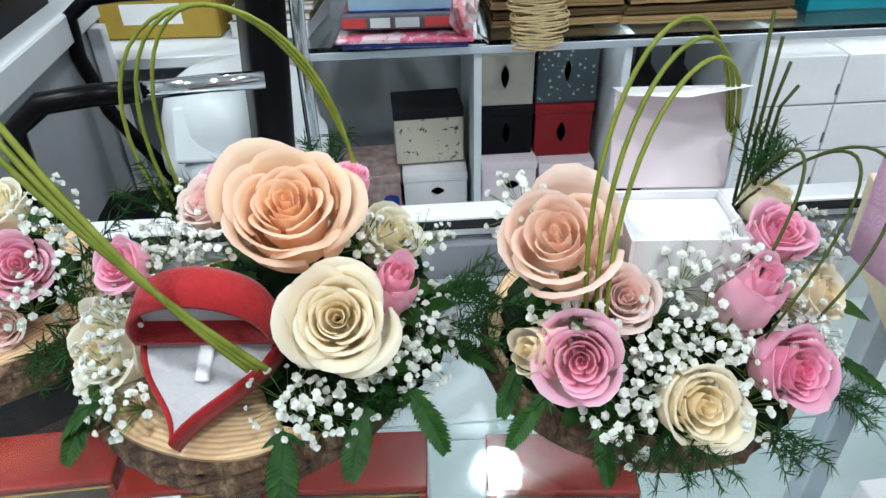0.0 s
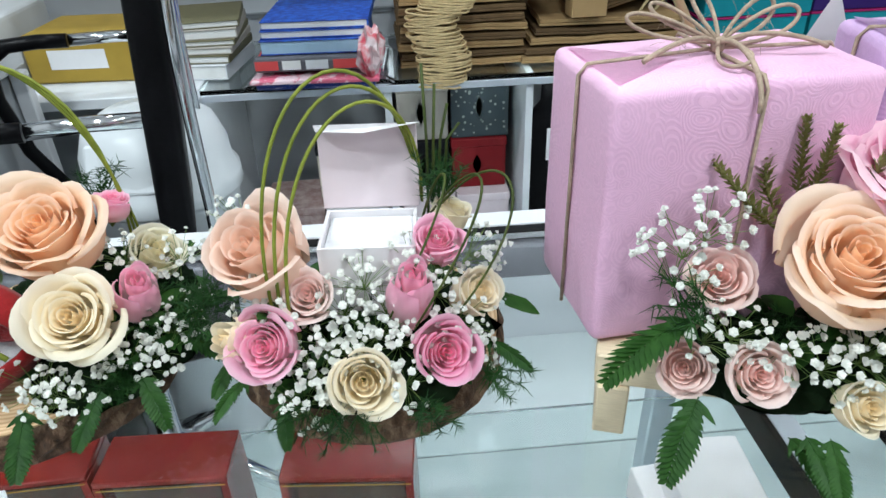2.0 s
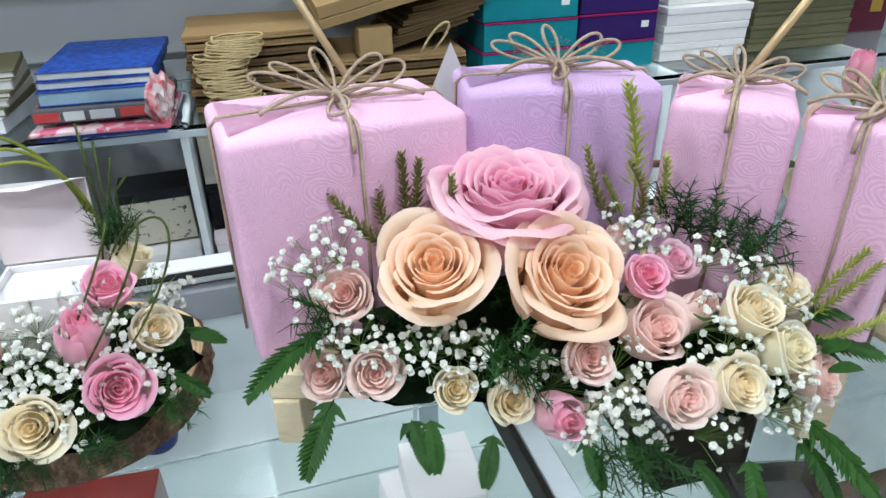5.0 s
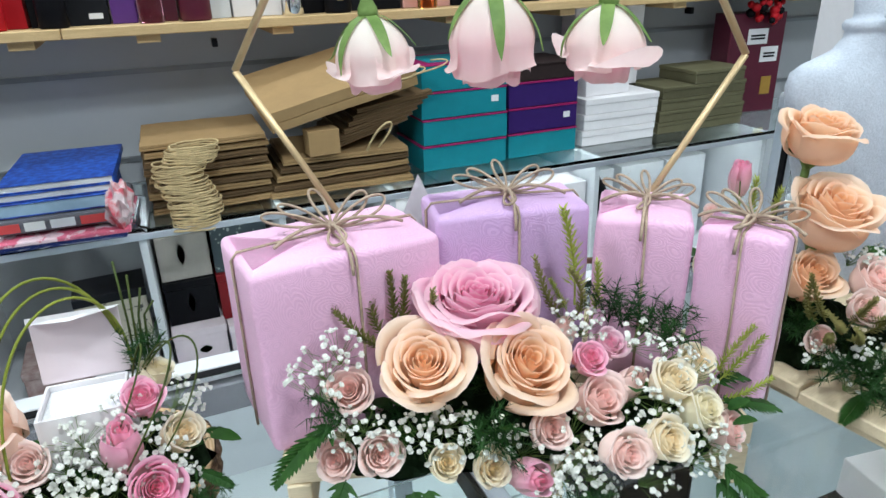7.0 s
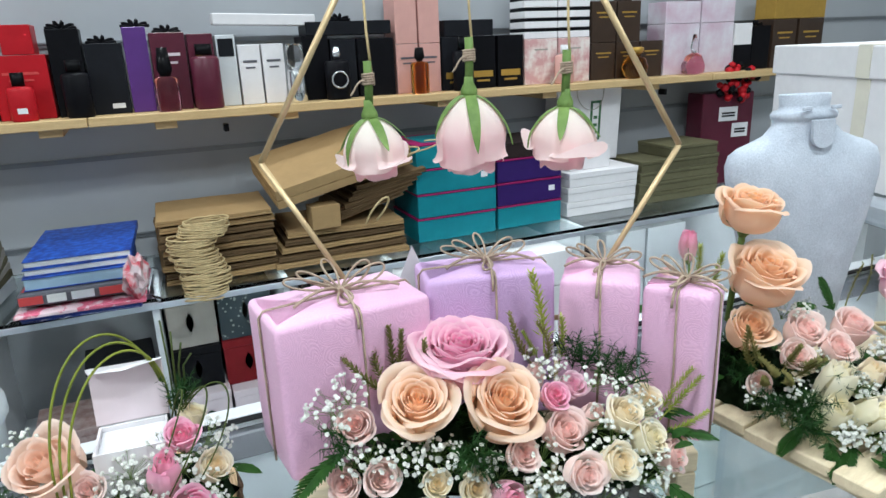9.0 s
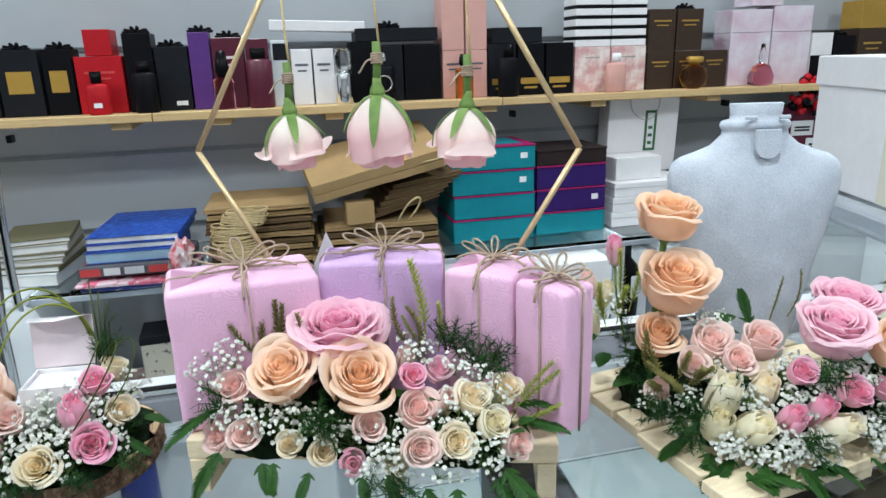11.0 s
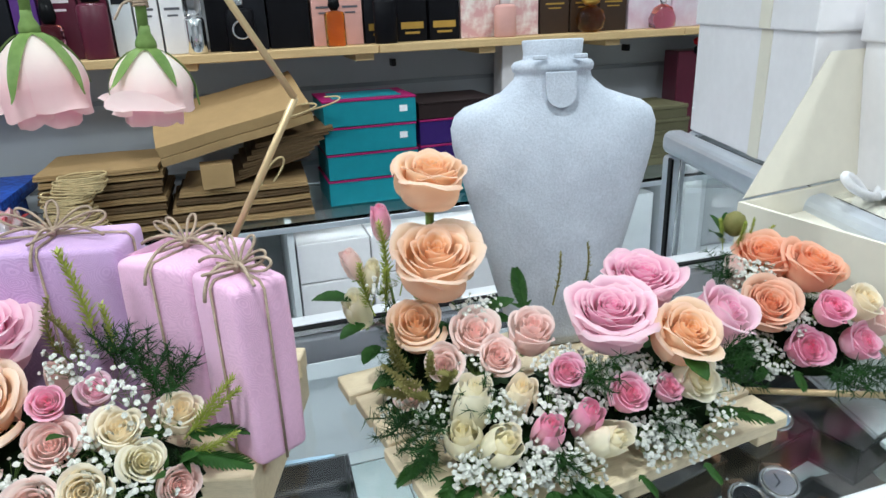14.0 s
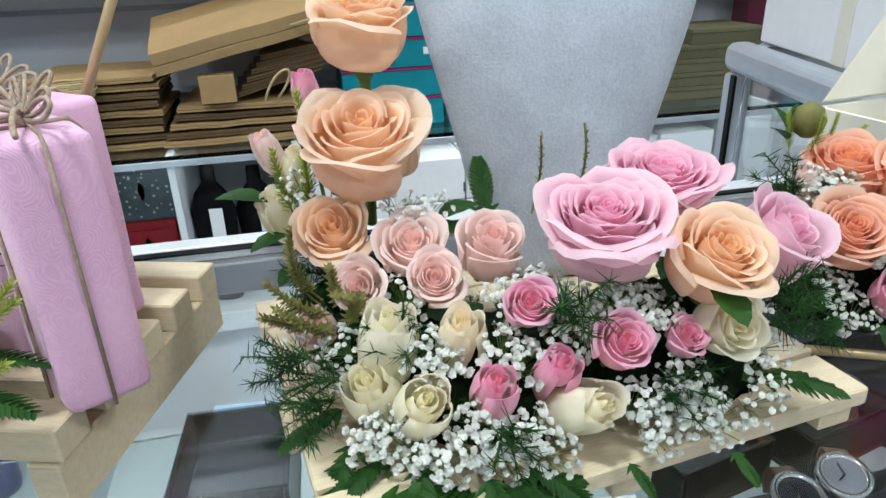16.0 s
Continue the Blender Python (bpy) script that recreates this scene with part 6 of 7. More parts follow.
def shell_of(out, inn, h, floor_z):
    bm = bmesh.new()
    loops = [[bm.verts.new((x, y, zz)) for x, y in pts] for pts, zz in ((out, h), (out, 0.006), ([(x * 0.86, y * 0.86) for x, y in out], 0.0), )]
    inner = [[bm.verts.new((x, y, zz)) for x, y in pts] for pts, zz in ((inn, h), (inn, floor_z))]
    n = len(out)
    for a, b in ((loops[0], loops[1]), (loops[1], loops[2]), (inner[0], inner[1]), (loops[0], inner[0])):
        for i in range(n):
            bm.faces.new((a[i], a[(i + 1) % n], b[(i + 1) % n], b[i])).smooth = True
    bm.faces.new(loops[2])
    bm.faces.new(inner[1])
    return bm


lid = part("lid", shell_of(dome_outline(0.0340, 0.0375), [(x, max(0.003, y)) for x, y in dome_outline(0.0316, 0.0350)], 0.024, 0.005), REDVELVET, hb, "domed red velvet lid", m=Matrix.Translation((0.0, 0.0280, 0.0175)) @ Euler((radians(84), 0, 0)).to_matrix().to_4x4())
bm = bmesh.new()
bm.faces.new([bm.verts.new((x, max(0.004, y), 0.0130)) for x, y in dome_outline(0.0311, 0.0345)])
bmesh.ops.solidify(bm, geom=bm.faces[:], thickness=0.007)
part("lid_lining", bm, SATIN, lid, "white satin lining")
part("hinge_flap", add_box(bmesh.new(), -0.024, 0.0145, 0.0165, 0.024, 0.022, 0.0200, 0.001), SATIN, hb)

# ---- second arrangement: white ring box on a wood slice ----
wood_slice(0.122, 0.290, 0.088, 0.026, 5, "round wood slice with bark, under flowers and a white box")
a2 = thing("flower_arrangement", pose(0, 0, 0), "pink, peach and cream roses with much white filler on a slice", "flowers", "flower arrangements")
moss_bed(a2, 0.125, 0.280, S, 0.070, 0.066, 0.052, 0, 3)
moss_bed(a2, 0.122, 0.281, S, 0.098, 0.106, 0.026, 0, 12, 40)
for r in (
    (0.060, 0.247, 0.985, 0.032, "blushpeach", "mid", (-0.45, -0.65, 0.75)), (0.067, 0.211, 0.942, 0.0215, "pink", "spray", (-0.3, -0.9, 0.4)),
    (0.120, 0.195, 0.926, 0.021, "cream", "mid", (0.1, -0.95, 0.4)), (0.166, 0.206, 0.933, 0.020, "pink", "spray", (0.35, -0.9, 0.3)),
    (0.091, 0.232, 0.960, 0.017, "blush", "spray", (-0.1, -0.8, 0.6)), (0.150, 0.228, 0.968, 0.0145, "pink", "bud", (0.1, -0.6, 0.85)),
    (0.166, 0.250, 0.980, 0.0155, "pink", "spray", (0.2, -0.5, 0.9)), (0.190, 0.238, 0.949, 0.0165, "cream", "mid", (0.65, -0.7, 0.45)),
    (0.046, 0.222, 0.940, 0.0150, "cream", "bud", (-0.7, -0.7, 0.3)), (0.178, 0.285, 0.980, 0.0150, "ivory", "spray", (0.5, 0.1, 0.9)),
):
    rose(a2, *r, variant=int(abs(r[0]) * 1000) % 3)
for k, f in enumerate(((0.090, 0.205, 0.928), (0.098, 0.216, 0.942), (0.108, 0.225, 0.955), (0.122, 0.232, 0.968), (0.135, 0.224, 0.955), (0.142, 0.212, 0.940), (0.128, 0.215, 0.945), (0.092, 0.200, 0.915), (0.145, 0.195, 0.925), (0.168, 0.230, 0.962), (0.180, 0.222, 0.945), (0.190, 0.252, 0.968), (0.182, 0.215, 0.930), (0.062, 0.232, 0.958), (0.075, 0.225, 0.955), (0.195, 0.265, 0.965), (0.045, 0.27, 0.99), (0.08, 0.195, 0.915), (0.112, 0.212, 0.935), (0.155, 0.24, 0.975))):
    filler(a2, *f, n=((f[0] - 0.12) * 5, -0.7, 0.8), size=0.72, k=k)
for h, x, y, z, p, s in ((125, 0.055, 0.215, 0.918, -20, 0.42), (240, 0.19, 0.225, 0.925, -20, 0.45), (150, 0.045, 0.235, 0.92, -25, 0.40), (-70, 0.20, 0.26, 0.93, -20, 0.45), (185, 0.075, 0.20, 0.912, -25, 0.36)):
    frond(a2, x, y, z, h, p, s, int(h) % 3)
for k, (x, y, z, n) in enumerate(((0.118, 0.196, 0.908, (0, -1, -0.1)), (0.105, 0.198, 0.908, (-0.3, -1, -0.1)), (0.15, 0.195, 0.912, (0.3, -1, 0)), (0.185, 0.212, 0.915, (0.8, -0.8, -0.1)), (0.04, 0.245, 0.95, (-1, -0.2, 0.3)), (0.172, 0.288, 0.985, (0.3, 0.2, 1)), (0.165, 0.282, 0.985, (0.1, 0.2, 1)), (0.09, 0.20, 0.91, (-0.5, -1, 0)))):
    greenery(a2, TUFTS, x, y, z, n, 0.75, k)
for k in range(3):
    blade(a2, bez((0.073 + 0.004 * k, 0.226, 0.945), (0.058 + 0.010 * k, 0.250, 1.085 - 0.004 * k), (0.145 + 0.010 * k, 0.29, 1.125 - 0.018 * k), (0.160, 0.305, 0.975), 24))
for k in range(4):
    blade(a2, [(0.163 + 0.003 * k, 0.292, 0.97), (0.164 + 0.004 * k, 0.295, 1.02), (0.163 + 0.007 * k, 0.298, 1.065 - 0.012 * k)], 0.0009, DARKGRASS, "grass_blade", "straight dark grass blade")
for k, (p0, p1, p2, p3) in enumerate((((0.158, 0.285, 0.97), (0.17, 0.27, 1.03), (0.19, 0.255, 1.03), (0.135, 0.222, 0.945)), ((0.16, 0.285, 0.97), (0.19, 0.26, 1.035), (0.215, 0.245, 1.03), (0.150, 0.215, 0.945)), ((0.162, 0.285, 0.97), (0.20, 0.27, 1.04), (0.235, 0.24, 1.02), (0.175, 0.22, 0.95)))):
    blade(a2, bez(p0, p1, p2, p3, 20), 0.0008, DARKGRASS, "grass_blade", "thin looped dark grass blade")
leaf(a2, 0.075, 0.23, 0.945, 150, 40, 0.7)
leaf(a2, 0.205, 0.25, 0.93, -90, -20, 0.8)

rb = thing("white_ring_box", pose(0.097, 0.252, 0.928, 0, 0, -4), "open white card ring box with a padded inside", "ring box")
w, d, h = 0.056, 0.047, 0.048
for n, b in (("base", (0, 0, 0, w, d, 0.003)), ("wall", (0, 0, 0.0031, 0.002, d, h)), ("wall", (w - 0.002, 0, 0.0031, w, d, h)), ("wall", (0.0021, 0, 0.0031, w - 0.0021, 0.002, h)), ("wall", (0.0021, d - 0.002, 0.0031, w - 0.0021, d, h))):
    part(n, box_mesh(*b), CARD, rb)
part("pad", add_box(bmesh.new(), 0.0022, 0.0022, 0.0032, w - 0.0022, d - 0.0022, h - 0.0035, 0.002, 2), SATIN, rb, "white padded insert")
ld = part("lid_panel", box_mesh(-0.002, 0, 0, w + 0.002, 0.0025, 0.052, 0.0005), PINKCARD, rb, "upright rosy-lined lid", m=pose(0, d + 0.001, h + 0.0004, -8, 0, 0))
bm = bmesh.new()
vs = [bm.verts.new(p) for p in ((-0.004, 0.002, 0.0525), (w + 0.004, 0.002, 0.0525), (w + 0.002, -0.014, 0.0555), (w * 0.5, -0.017, 0.0515), (0.0, -0.013, 0.0520))]
bm.faces.new(vs)
bmesh.ops.solidify(bm, geom=bm.faces[:], thickness=0.0016)
part("flap", bm, CARD, ld, "white closing flap")

# ---- third slice at the far left ----
wood_slice(-0.275, 0.350, 0.082, 0.026, 9, "round wood slice with bark, under pink and cream roses")
a0 = thing("flower_arrangement", pose(0, 0, 0), "pink and cream roses with ferns on a wood slice", "flowers", "flower arrangements")
moss_bed(a0, -0.275, 0.352, S, 0.066, 0.062, 0.045, 0, 4)
for r in ((-0.226, 0.318, 0.938, 0.021, "pink", "spray", (0.4, -0.8, 0.5)), (-0.243, 0.345, 0.965, 0.018, "ivory", "spray", (0.1, -0.5, 0.9)), (-0.238, 0.300, 0.908, 0.014, "blush", "spray", (0.3, -0.9, 0.3)), (-0.285, 0.32, 0.95, 0.030, "peach", "open", (-0.1, -0.7, 0.7)), (-0.32, 0.34, 0.93, 0.018, "pink", "spray", (-0.5, -0.7, 0.5))):
    rose(a0, *r, variant=int(abs(r[0]) * 1000) % 3)
for k, f in enumerate(((-0.208, 0.335, 0.955), (-0.215, 0.345, 0.965), (-0.205, 0.32, 0.94), (-0.245, 0.31, 0.93), (-0.255, 0.33, 0.965), (-0.215, 0.30, 0.93))):
    filler(a0, *f, n=(0.4, -0.5, 0.9), size=0.75, k=k)
for k, (x, y, z, n) in enumerate(((-0.205, 0.31, 0.92, (1, -0.3, 0.2)), (-0.21, 0.295, 0.912, (1, -0.4, 0)), (-0.215, 0.29, 0.905, (0.7, -0.8, -0.2)), (-0.20, 0.33, 0.93, (1, 0, 0.4)))):
    greenery(a0, TUFTS, x, y, z, n, 1.0, k)

# ---- gift boxes, hexagon and flowers on a pallet ----
PZ = 0.926
pallet = thing("wooden_pallet", pose(0.250, 0.200, T + 0.0004, 0, 0, -18), "small pale pine pallet with slats, under gift boxes", "pallet")
PL, PD = 0.354, 0.205
for x in (0.0, 0.19, PL - 0.018):
    part("bearer", box_mesh(x, 0.0, 0, x + 0.018, PD, 0.036, 0.001), PINE, pallet)
for k in range(5):
    y = 0.002 + k * 0.0435
    part("slat", box_mesh(-0.002, y, 0.0362, PL + 0.002, y + 0.027, PZ - T - 0.001, 0.0012), PINE, pallet)


def gift(x, y, w, d, h, rz, mat, label, bow=1.0, tilt=0, cross=True):
    o = thing("wrapped_gift", pose(x, y, PZ + 0.0004, tilt, 0, rz), label, "gift", "wrapped gifts on the pallet")
    bm = add_box(bmesh.new(), 0, 0, 0, w, d, h, 0.006, 3)
    bmesh.ops.subdivide_edges(bm, edges=[e for e in bm.edges if e.calc_length() > 0.02], cuts=5, use_grid_fill=True)
    for v in bm.verts:
        v.co += 0.0012 * Vector((noise.noise(v.co * 30 + Vector((x * 9, 0, 0))), noise.noise(v.co * 30 + Vector((0, 5, x))), noise.noise(v.co * 30 + Vector((2, x, 9)))))
    bx = part("paper", bm, mat, o, smooth=True)
    bm = bmesh.new()
    vs = [bm.verts.new(p) for p in ((w * 0.04, d * 0.12, h + 0.0008), (w * 0.34, d * 0.45, h + 0.0015), (w * 0.04, d * 0.9, h + 0.0008))]
    bm.faces.new(vs)
    bmesh.ops.solidify(bm, geom=bm.faces[:], thickness=0.0007)
    part("paper_fold", bm, mat, bx)
    cx, e = w * 0.52, 0.0013
    bm = bmesh.new()
    tube_into(bm, [(cx, -e, 0.0), (cx + 0.001, -e, h * 0.5), (cx, -e, h - 0.004), (cx, 0.003, h + e), (cx, d * 0.5, h + e), (cx, d - 0.003, h + e), (cx, d + e, h - 0.004), (cx, d + e, 0.0)], 0.0011, 6)
    part("twine", bm, TWINE, o, "jute twine round the box")
    if cross:
        bm = bmesh.new()
        tube_into(bm, [(-e, d * 0.5, 0.0), (-e, d * 0.5, h * 0.5), (-e, d * 0.5, h - 0.004), (0.003, d * 0.5, h + e), (cx, d * 0.52, h + 2.4 * e), (w - 0.003, d * 0.5, h + e), (w + e, d * 0.5, h - 0.004), (w + e, d * 0.5, 0.0)], 0.0011, 6)
        part("twine", bm, TWINE, o, "jute twine round the box")
    rng = random.Random(int(x * 1000))
    s, bw = 0.030 * bow, None
    for k, (a, up, ln) in enumerate(((165, 0.55, 1.25), (150, 0.95, 1.0), (15, 0.55, 1.2), (30, 1.0, 0.95), (265, -0.05, 0.85), (100, 1.3, 0.8))):
        c, q = math.cos(radians(a)), math.sin(radians(a))
        way = Vector((c, q * 0.6, 0.45 * up)).normalized() * s * ln * 1.25
        wide = way.cross(Vector((0.25 * q, -1, 0.35))).normalized() * s * 0.62 * rng.uniform(0.85, 1.15)
        k0 = Vector((cx, d * 0.5, h + 0.005))
        bm = tube_into(bmesh.new(), bez(k0, k0 + way * 1.25 + wide, k0 + way * 1.3 - wide * 0.8 + Vector((0, 0, 0.004)), k0 + Vector((0.001, 0.001, 0.001)), 18), 0.00115, 6)
        lp = part("bow_loop", bm, TWINE, o, "round loop of jute twine")
        bw = bw or lp
    for a, ln, dz in ((200, 1.5, 0.0), (-20, 1.6, 0.0), (262, 0.9, -0.018)):
        c, q = math.cos(radians(a)), math.sin(radians(a))
        far = d * 0.5 + q * s * ln * 0.8
        bm = tube_into(bmesh.new(), bez((cx, d * 0.5, h + 0.005), (cx + c * s * 0.4, d * 0.5 + q * s * 0.3, h + 0.016), (cx + c * s * ln * 0.8, far if dz == 0 else -0.004, h + 0.010), (cx + c * s * ln, far if dz == 0 else -0.005, h + 0.004 + dz), 12), 0.00135, 6)
        part("twine_end", bm, TWINE, o, "loose twine end")
    bm = bmesh.new()
    bmesh.ops.create_icosphere(bm, subdivisions=2, radius=0.0042)
    for v in bm.verts:
        v.co *= 1 + 0.25 * noise.noise(v.co * 500)
    part("knot", bm, TWINE, bw, m=pose(cx, d * 0.5, h + 0.0055), smooth=True)
    bm = bmesh.new()
    for k in range(60):
        f = rng.uniform(-1, 1)
        p = Vector((cx + f * s, d * 0.5 + rng.uniform(-0.006, 0.006), h + 0.006 + rng.uniform(0, 0.016)))
        q = Vector((rng.gauss(0, 1), rng.gauss(0, 1), rng.gauss(0, 1))).normalized() * rng.uniform(0.003, 0.008)
        tube_into(bm, [p, p + q * 0.6 + Vector((0, 0, 0.0005)), p + q], 0.00013, 3)
    tagged(part("fibre_fuzz", bm, TWINE, o), kind="stuff")
    return o


gift(0.247, 0.210, 0.1434, 0.0893, 0.1448, 6.2, PINKPAPER, "pink wrapped gift tied with jute twine, wide and tall", 1.15)
gift(0.389, 0.234, 0.1260, 0.0660, 0.1528, -11.4, LILACPAPER, "lilac wrapped gift tied with jute twine", 1.0)
gift(0.5085, 0.1996, 0.0735, 0.0800, 0.1444, -39.3, PINKPAPER, "narrow pink wrapped gift tied with jute twine", 0.85, cross=False)
gift(0.5655, 0.1515, 0.0625, 0.0448, 0.1440, -60, PINKPAPER, "narrow pink wrapped gift at the pallet end", 0.85)

hexa = thing("hexagon_frame", pose(0.469, 0.297, 1.1805, 0, 0, -21.7), "thin gold hexagon frame standing behind wrapped gifts", "frame")
HR = 0.208
for k in range(6):
    a, b = radians(60 * k), radians(60 * (k + 1))
    bm = tube_into(bmesh.new(), [(HR * math.cos(a), 0, HR * math.sin(a)), (HR * math.cos(b), 0, HR * math.sin(b))], 0.0031, 8)
    part("bar", bm, GOLD, hexa)
for x in (-0.07, 0.07):
    part("foot", box_mesh(x - 0.006, -0.006, PZ - 1.1805, x + 0.006, 0.006, -HR * 0.866 - 0.002), PINE, hexa, "small pine foot")
top = 1.1805 + HR * 0.866
for k, (hx, ztop, H, R, layer, flares) in enumerate((
    (-0.0980, 1.2210, 0.059, 0.0300, 0.80, (0.60, 0.12, 0.75, 0.06, 0.50)),
    (-0.0010, 1.2390, 0.074, 0.0345, 0.50, (0.06, 0.12, 0.03, 0.14, 0.05)),
    (0.0925, 1.2240, 0.060, 0.0315, 0.80, (0.85, 0.15, 0.75, 0.12, 0.40)),
)):
    o = thing("hanging_rose", pose(0, 0, 0), "pale pink cut rose hanging head down on a string", "rose", "hanging roses")
    c = pose(0.469, 0.297, 0, 0, 0, -21.7) @ Vector((hx, 0, 0))
    x, y = c.x, c.y
    hung = pose(x, y, ztop, 0, 3 * (k - 1), 0)
    for q in range(5):
        fl = new("petal", hanging_petal(R * 0.74, H * 1.03, 0.6 + 1.2566 * q + k, 0.95, 0.02, 0.25 * layer, 4.1 * q + k, PETALS["hanging"]))
        fl.matrix_basis = hung
        fl.parent = o
    for q, flare in enumerate(flares):
        fl = new("petal", hanging_petal(R, H * (0.90 + 0.03 * (q % 3)), 1.2566 * q + 0.35 + 0.9 * k, 0.90, flare, layer if q % 2 else 0.8 * layer, 2.3 * q + 5 * k, PETALS["hanging"]))
        fl.matrix_basis = hung
        fl.parent = o
    cl = part("calyx", lathe_into(bmesh.new(), [(0.0042, 0.016), (0.0048, 0.010), (0.0078, 0.004), (0.0082, 0.0), (0.0060, -0.004)], 14), STEM, o, m=hung)
    for q in range(5):
        part("sepal", sepal(R * 1.04, H, 1.2566 * q + 0.9 * k + 1.0, 0.52 + 0.10 * ((q * 3 + k) % 4), (0.05, 0.4, 0.0, 0.25, 0.1)[(q + k) % 5]), STEM, cl, "drooping green sepal")
    bm = bmesh.new()
    tube_into(bm, [(x, y, ztop + 0.010), (x + 0.001, y, ztop + 0.03), (x + 0.001, y, ztop + 0.052)], 0.0042, 8)
    st = part("stem", bm, STEM, o, "cut green stem")
    for q in range(5):
        part("tie", tube_into(bmesh.new(), [(x + 0.001 + 0.0054 * math.cos(i * 0.7), y + 0.0054 * math.sin(i * 0.7), ztop + 0.030 + 0.0022 * q + 0.0002 * i) for i in range(9)], 0.0012, 5, True), TWINE, st, "wound jute tie")
    part("tie_end", tube_into(bmesh.new(), bez((x - 0.004, y - 0.004, ztop + 0.034), (x - 0.012, y - 0.006, ztop + 0.036), (x - 0.014, y - 0.006, ztop + 0.026), (x - 0.019, y - 0.005, ztop + 0.021), 8), 0.0010, 5), TWINE, st, "loose jute end")
    bm = bmesh.new()
    tube_into(bm, [(x + 0.005, y, ztop + 0.036), (x + 0.002, y, ztop + 0.08), (x + 0.001, y, top - 0.002)], 0.0013, 5)
    part("string", bm, ROPE, o, "pale hanging string")

o = thing("paper_card", pose(0.388, 0.312, 0.985, 0, 0, -15), "white pointed paper card between the gifts", "card")
bm = bmesh.new()
bm.faces.new([bm.verts.new(p) for p in ((0, 0, 0), (0.034, 0, 0), (0.033, 0, 0.07), (0.017, 0, 0.108), (0.001, 0, 0.07))])
bmesh.ops.solidify(bm, geom=bm.faces[:], thickness=0.0008)
part("sheet", bm, CARD, o)
part("holder", box_mesh(0.012, -0.002, PZ - 0.985, 0.020, 0.0015, -0.0004), PINE, o)

a3 = thing("flower_arrangement", pose(0, 0, 0), "peach and pink roses, spray roses and ferns before wrapped gifts", "flowers", "flower arrangements")
moss_bed(a3, 0.335, 0.178, PZ - 0.006, 0.055, 0.035, 0.050, -18, 5)
moss_bed(a3, 0.405, 0.168, PZ - 0.006, 0.085, 0.050, 0.078, -18, 6)
moss_bed(a3, 0.510, 0.118, PZ - 0.006, 0.060, 0.045, 0.045, -18, 7)
for r in (
    (0.299, 0.183, 0.986, 0.0175, "blush", "spray", (-0.35, -0.8, 0.5)), (0.346, 0.157, 1.012, 0.034, "peach", "open", (-0.25, -0.75, 0.7)),
    (0.415, 0.133, 1.007, 0.036, "peach", "open", (0.1, -0.85, 0.6)), (0.402, 0.189, 1.034, 0.046, "rosepink", "full", (0, -0.38, 0.95)),
    (0.281, 0.167, 0.944, 0.0155, "blush", "spray", (-0.5, -0.8, 0.3)), (0.308, 0.146, 0.955, 0.0165, "blush", "spray", (-0.1, -0.95, 0.35)),
    (0.347, 0.123, 0.952, 0.0135, "cream", "mid", (0, -0.9, 0.45)), (0.376, 0.111, 0.946, 0.0145, "cream", "spray", (0.05, -0.95, 0.25)),
    (0.399, 0.093, 0.941, 0.0130, "pink", "bud", (0, -0.9, 0.1)), (0.418, 0.107, 0.967, 0.0150, "blush", "spray", (0.1, -0.9, 0.4)),
    (0.462, 0.112, 0.975, 0.0205, "blush", "mid", (0.2, -0.8, 0.6)), (0.456, 0.073, 0.957, 0.0180, "blush", "spray", (0.1, -0.95, 0.2)),
    (0.487, 0.070, 0.961, 0.0175, "cream", "spray", (0.2, -0.9, 0.35)), (0.510, 0.096, 0.988, 0.0175, "cream", "mid", (0.15, -0.6, 0.8)),
    (0.525, 0.078, 0.969, 0.0165, "ivory", "mid", (0.35, -0.85, 0.5)), (0.548, 0.115, 0.982, 0.0165, "cream", "mid", (0.3, -0.6, 0.8)),
    (0.490, 0.145, 0.995, 0.0140, "rosepink", "spray", (0.15, -0.7, 0.75)), (0.462, 0.129, 0.999, 0.0135, "pink", "spray", (0.1, -0.8, 0.6)),
    (0.490, 0.116, 0.980, 0.0120, "blush", "bud", (0.2, -0.8, 0.6)), (0.545, 0.072, 0.948, 0.0155, "blush", "spray", (0.5, -0.85, 0.2)),
    (0.462, 0.165, 1.005, 0.0100, "blush", "bud", (0.1, -0.5, 0.9)),
):
    rose(a3, *r, variant=int(r[0] * 1000) % 3)
for k, f in enumerate(((0.283, 0.195, 1.005), (0.295, 0.20, 1.012), (0.275, 0.185, 0.995))):
    filler(a3, *f, n=(-0.3, -0.5, 1), size=0.72, meshes=LOOSE, k=k)
for k, f in enumerate(((0.300, 0.158, 0.972), (0.320, 0.145, 0.972), (0.335, 0.135, 0.968), (0.350, 0.130, 0.975), (0.29, 0.165, 0.965), (0.365, 0.125, 0.965), (0.385, 0.115, 0.968), (0.400, 0.105, 0.958), (0.420, 0.092, 0.945), (0.432, 0.085, 0.952), (0.440, 0.080, 0.942), (0.435, 0.098, 0.965), (0.475, 0.085, 0.965), (0.500, 0.085, 0.975), (0.505, 0.070, 0.958), (0.512, 0.060, 0.948), (0.520, 0.105, 1.000), (0.505, 0.125, 1.005), (0.478, 0.150, 1.010), (0.470, 0.16, 1.015), (0.535, 0.095, 0.985), (0.49, 0.10, 0.982), (0.472, 0.062, 0.94), (0.53, 0.065, 0.955), (0.36, 0.14, 0.97), (0.41, 0.085, 0.938))):
    filler(a3, *f, n=((f[0] - 0.42) * 2, -0.7, 0.8), size=0.68, k=k)
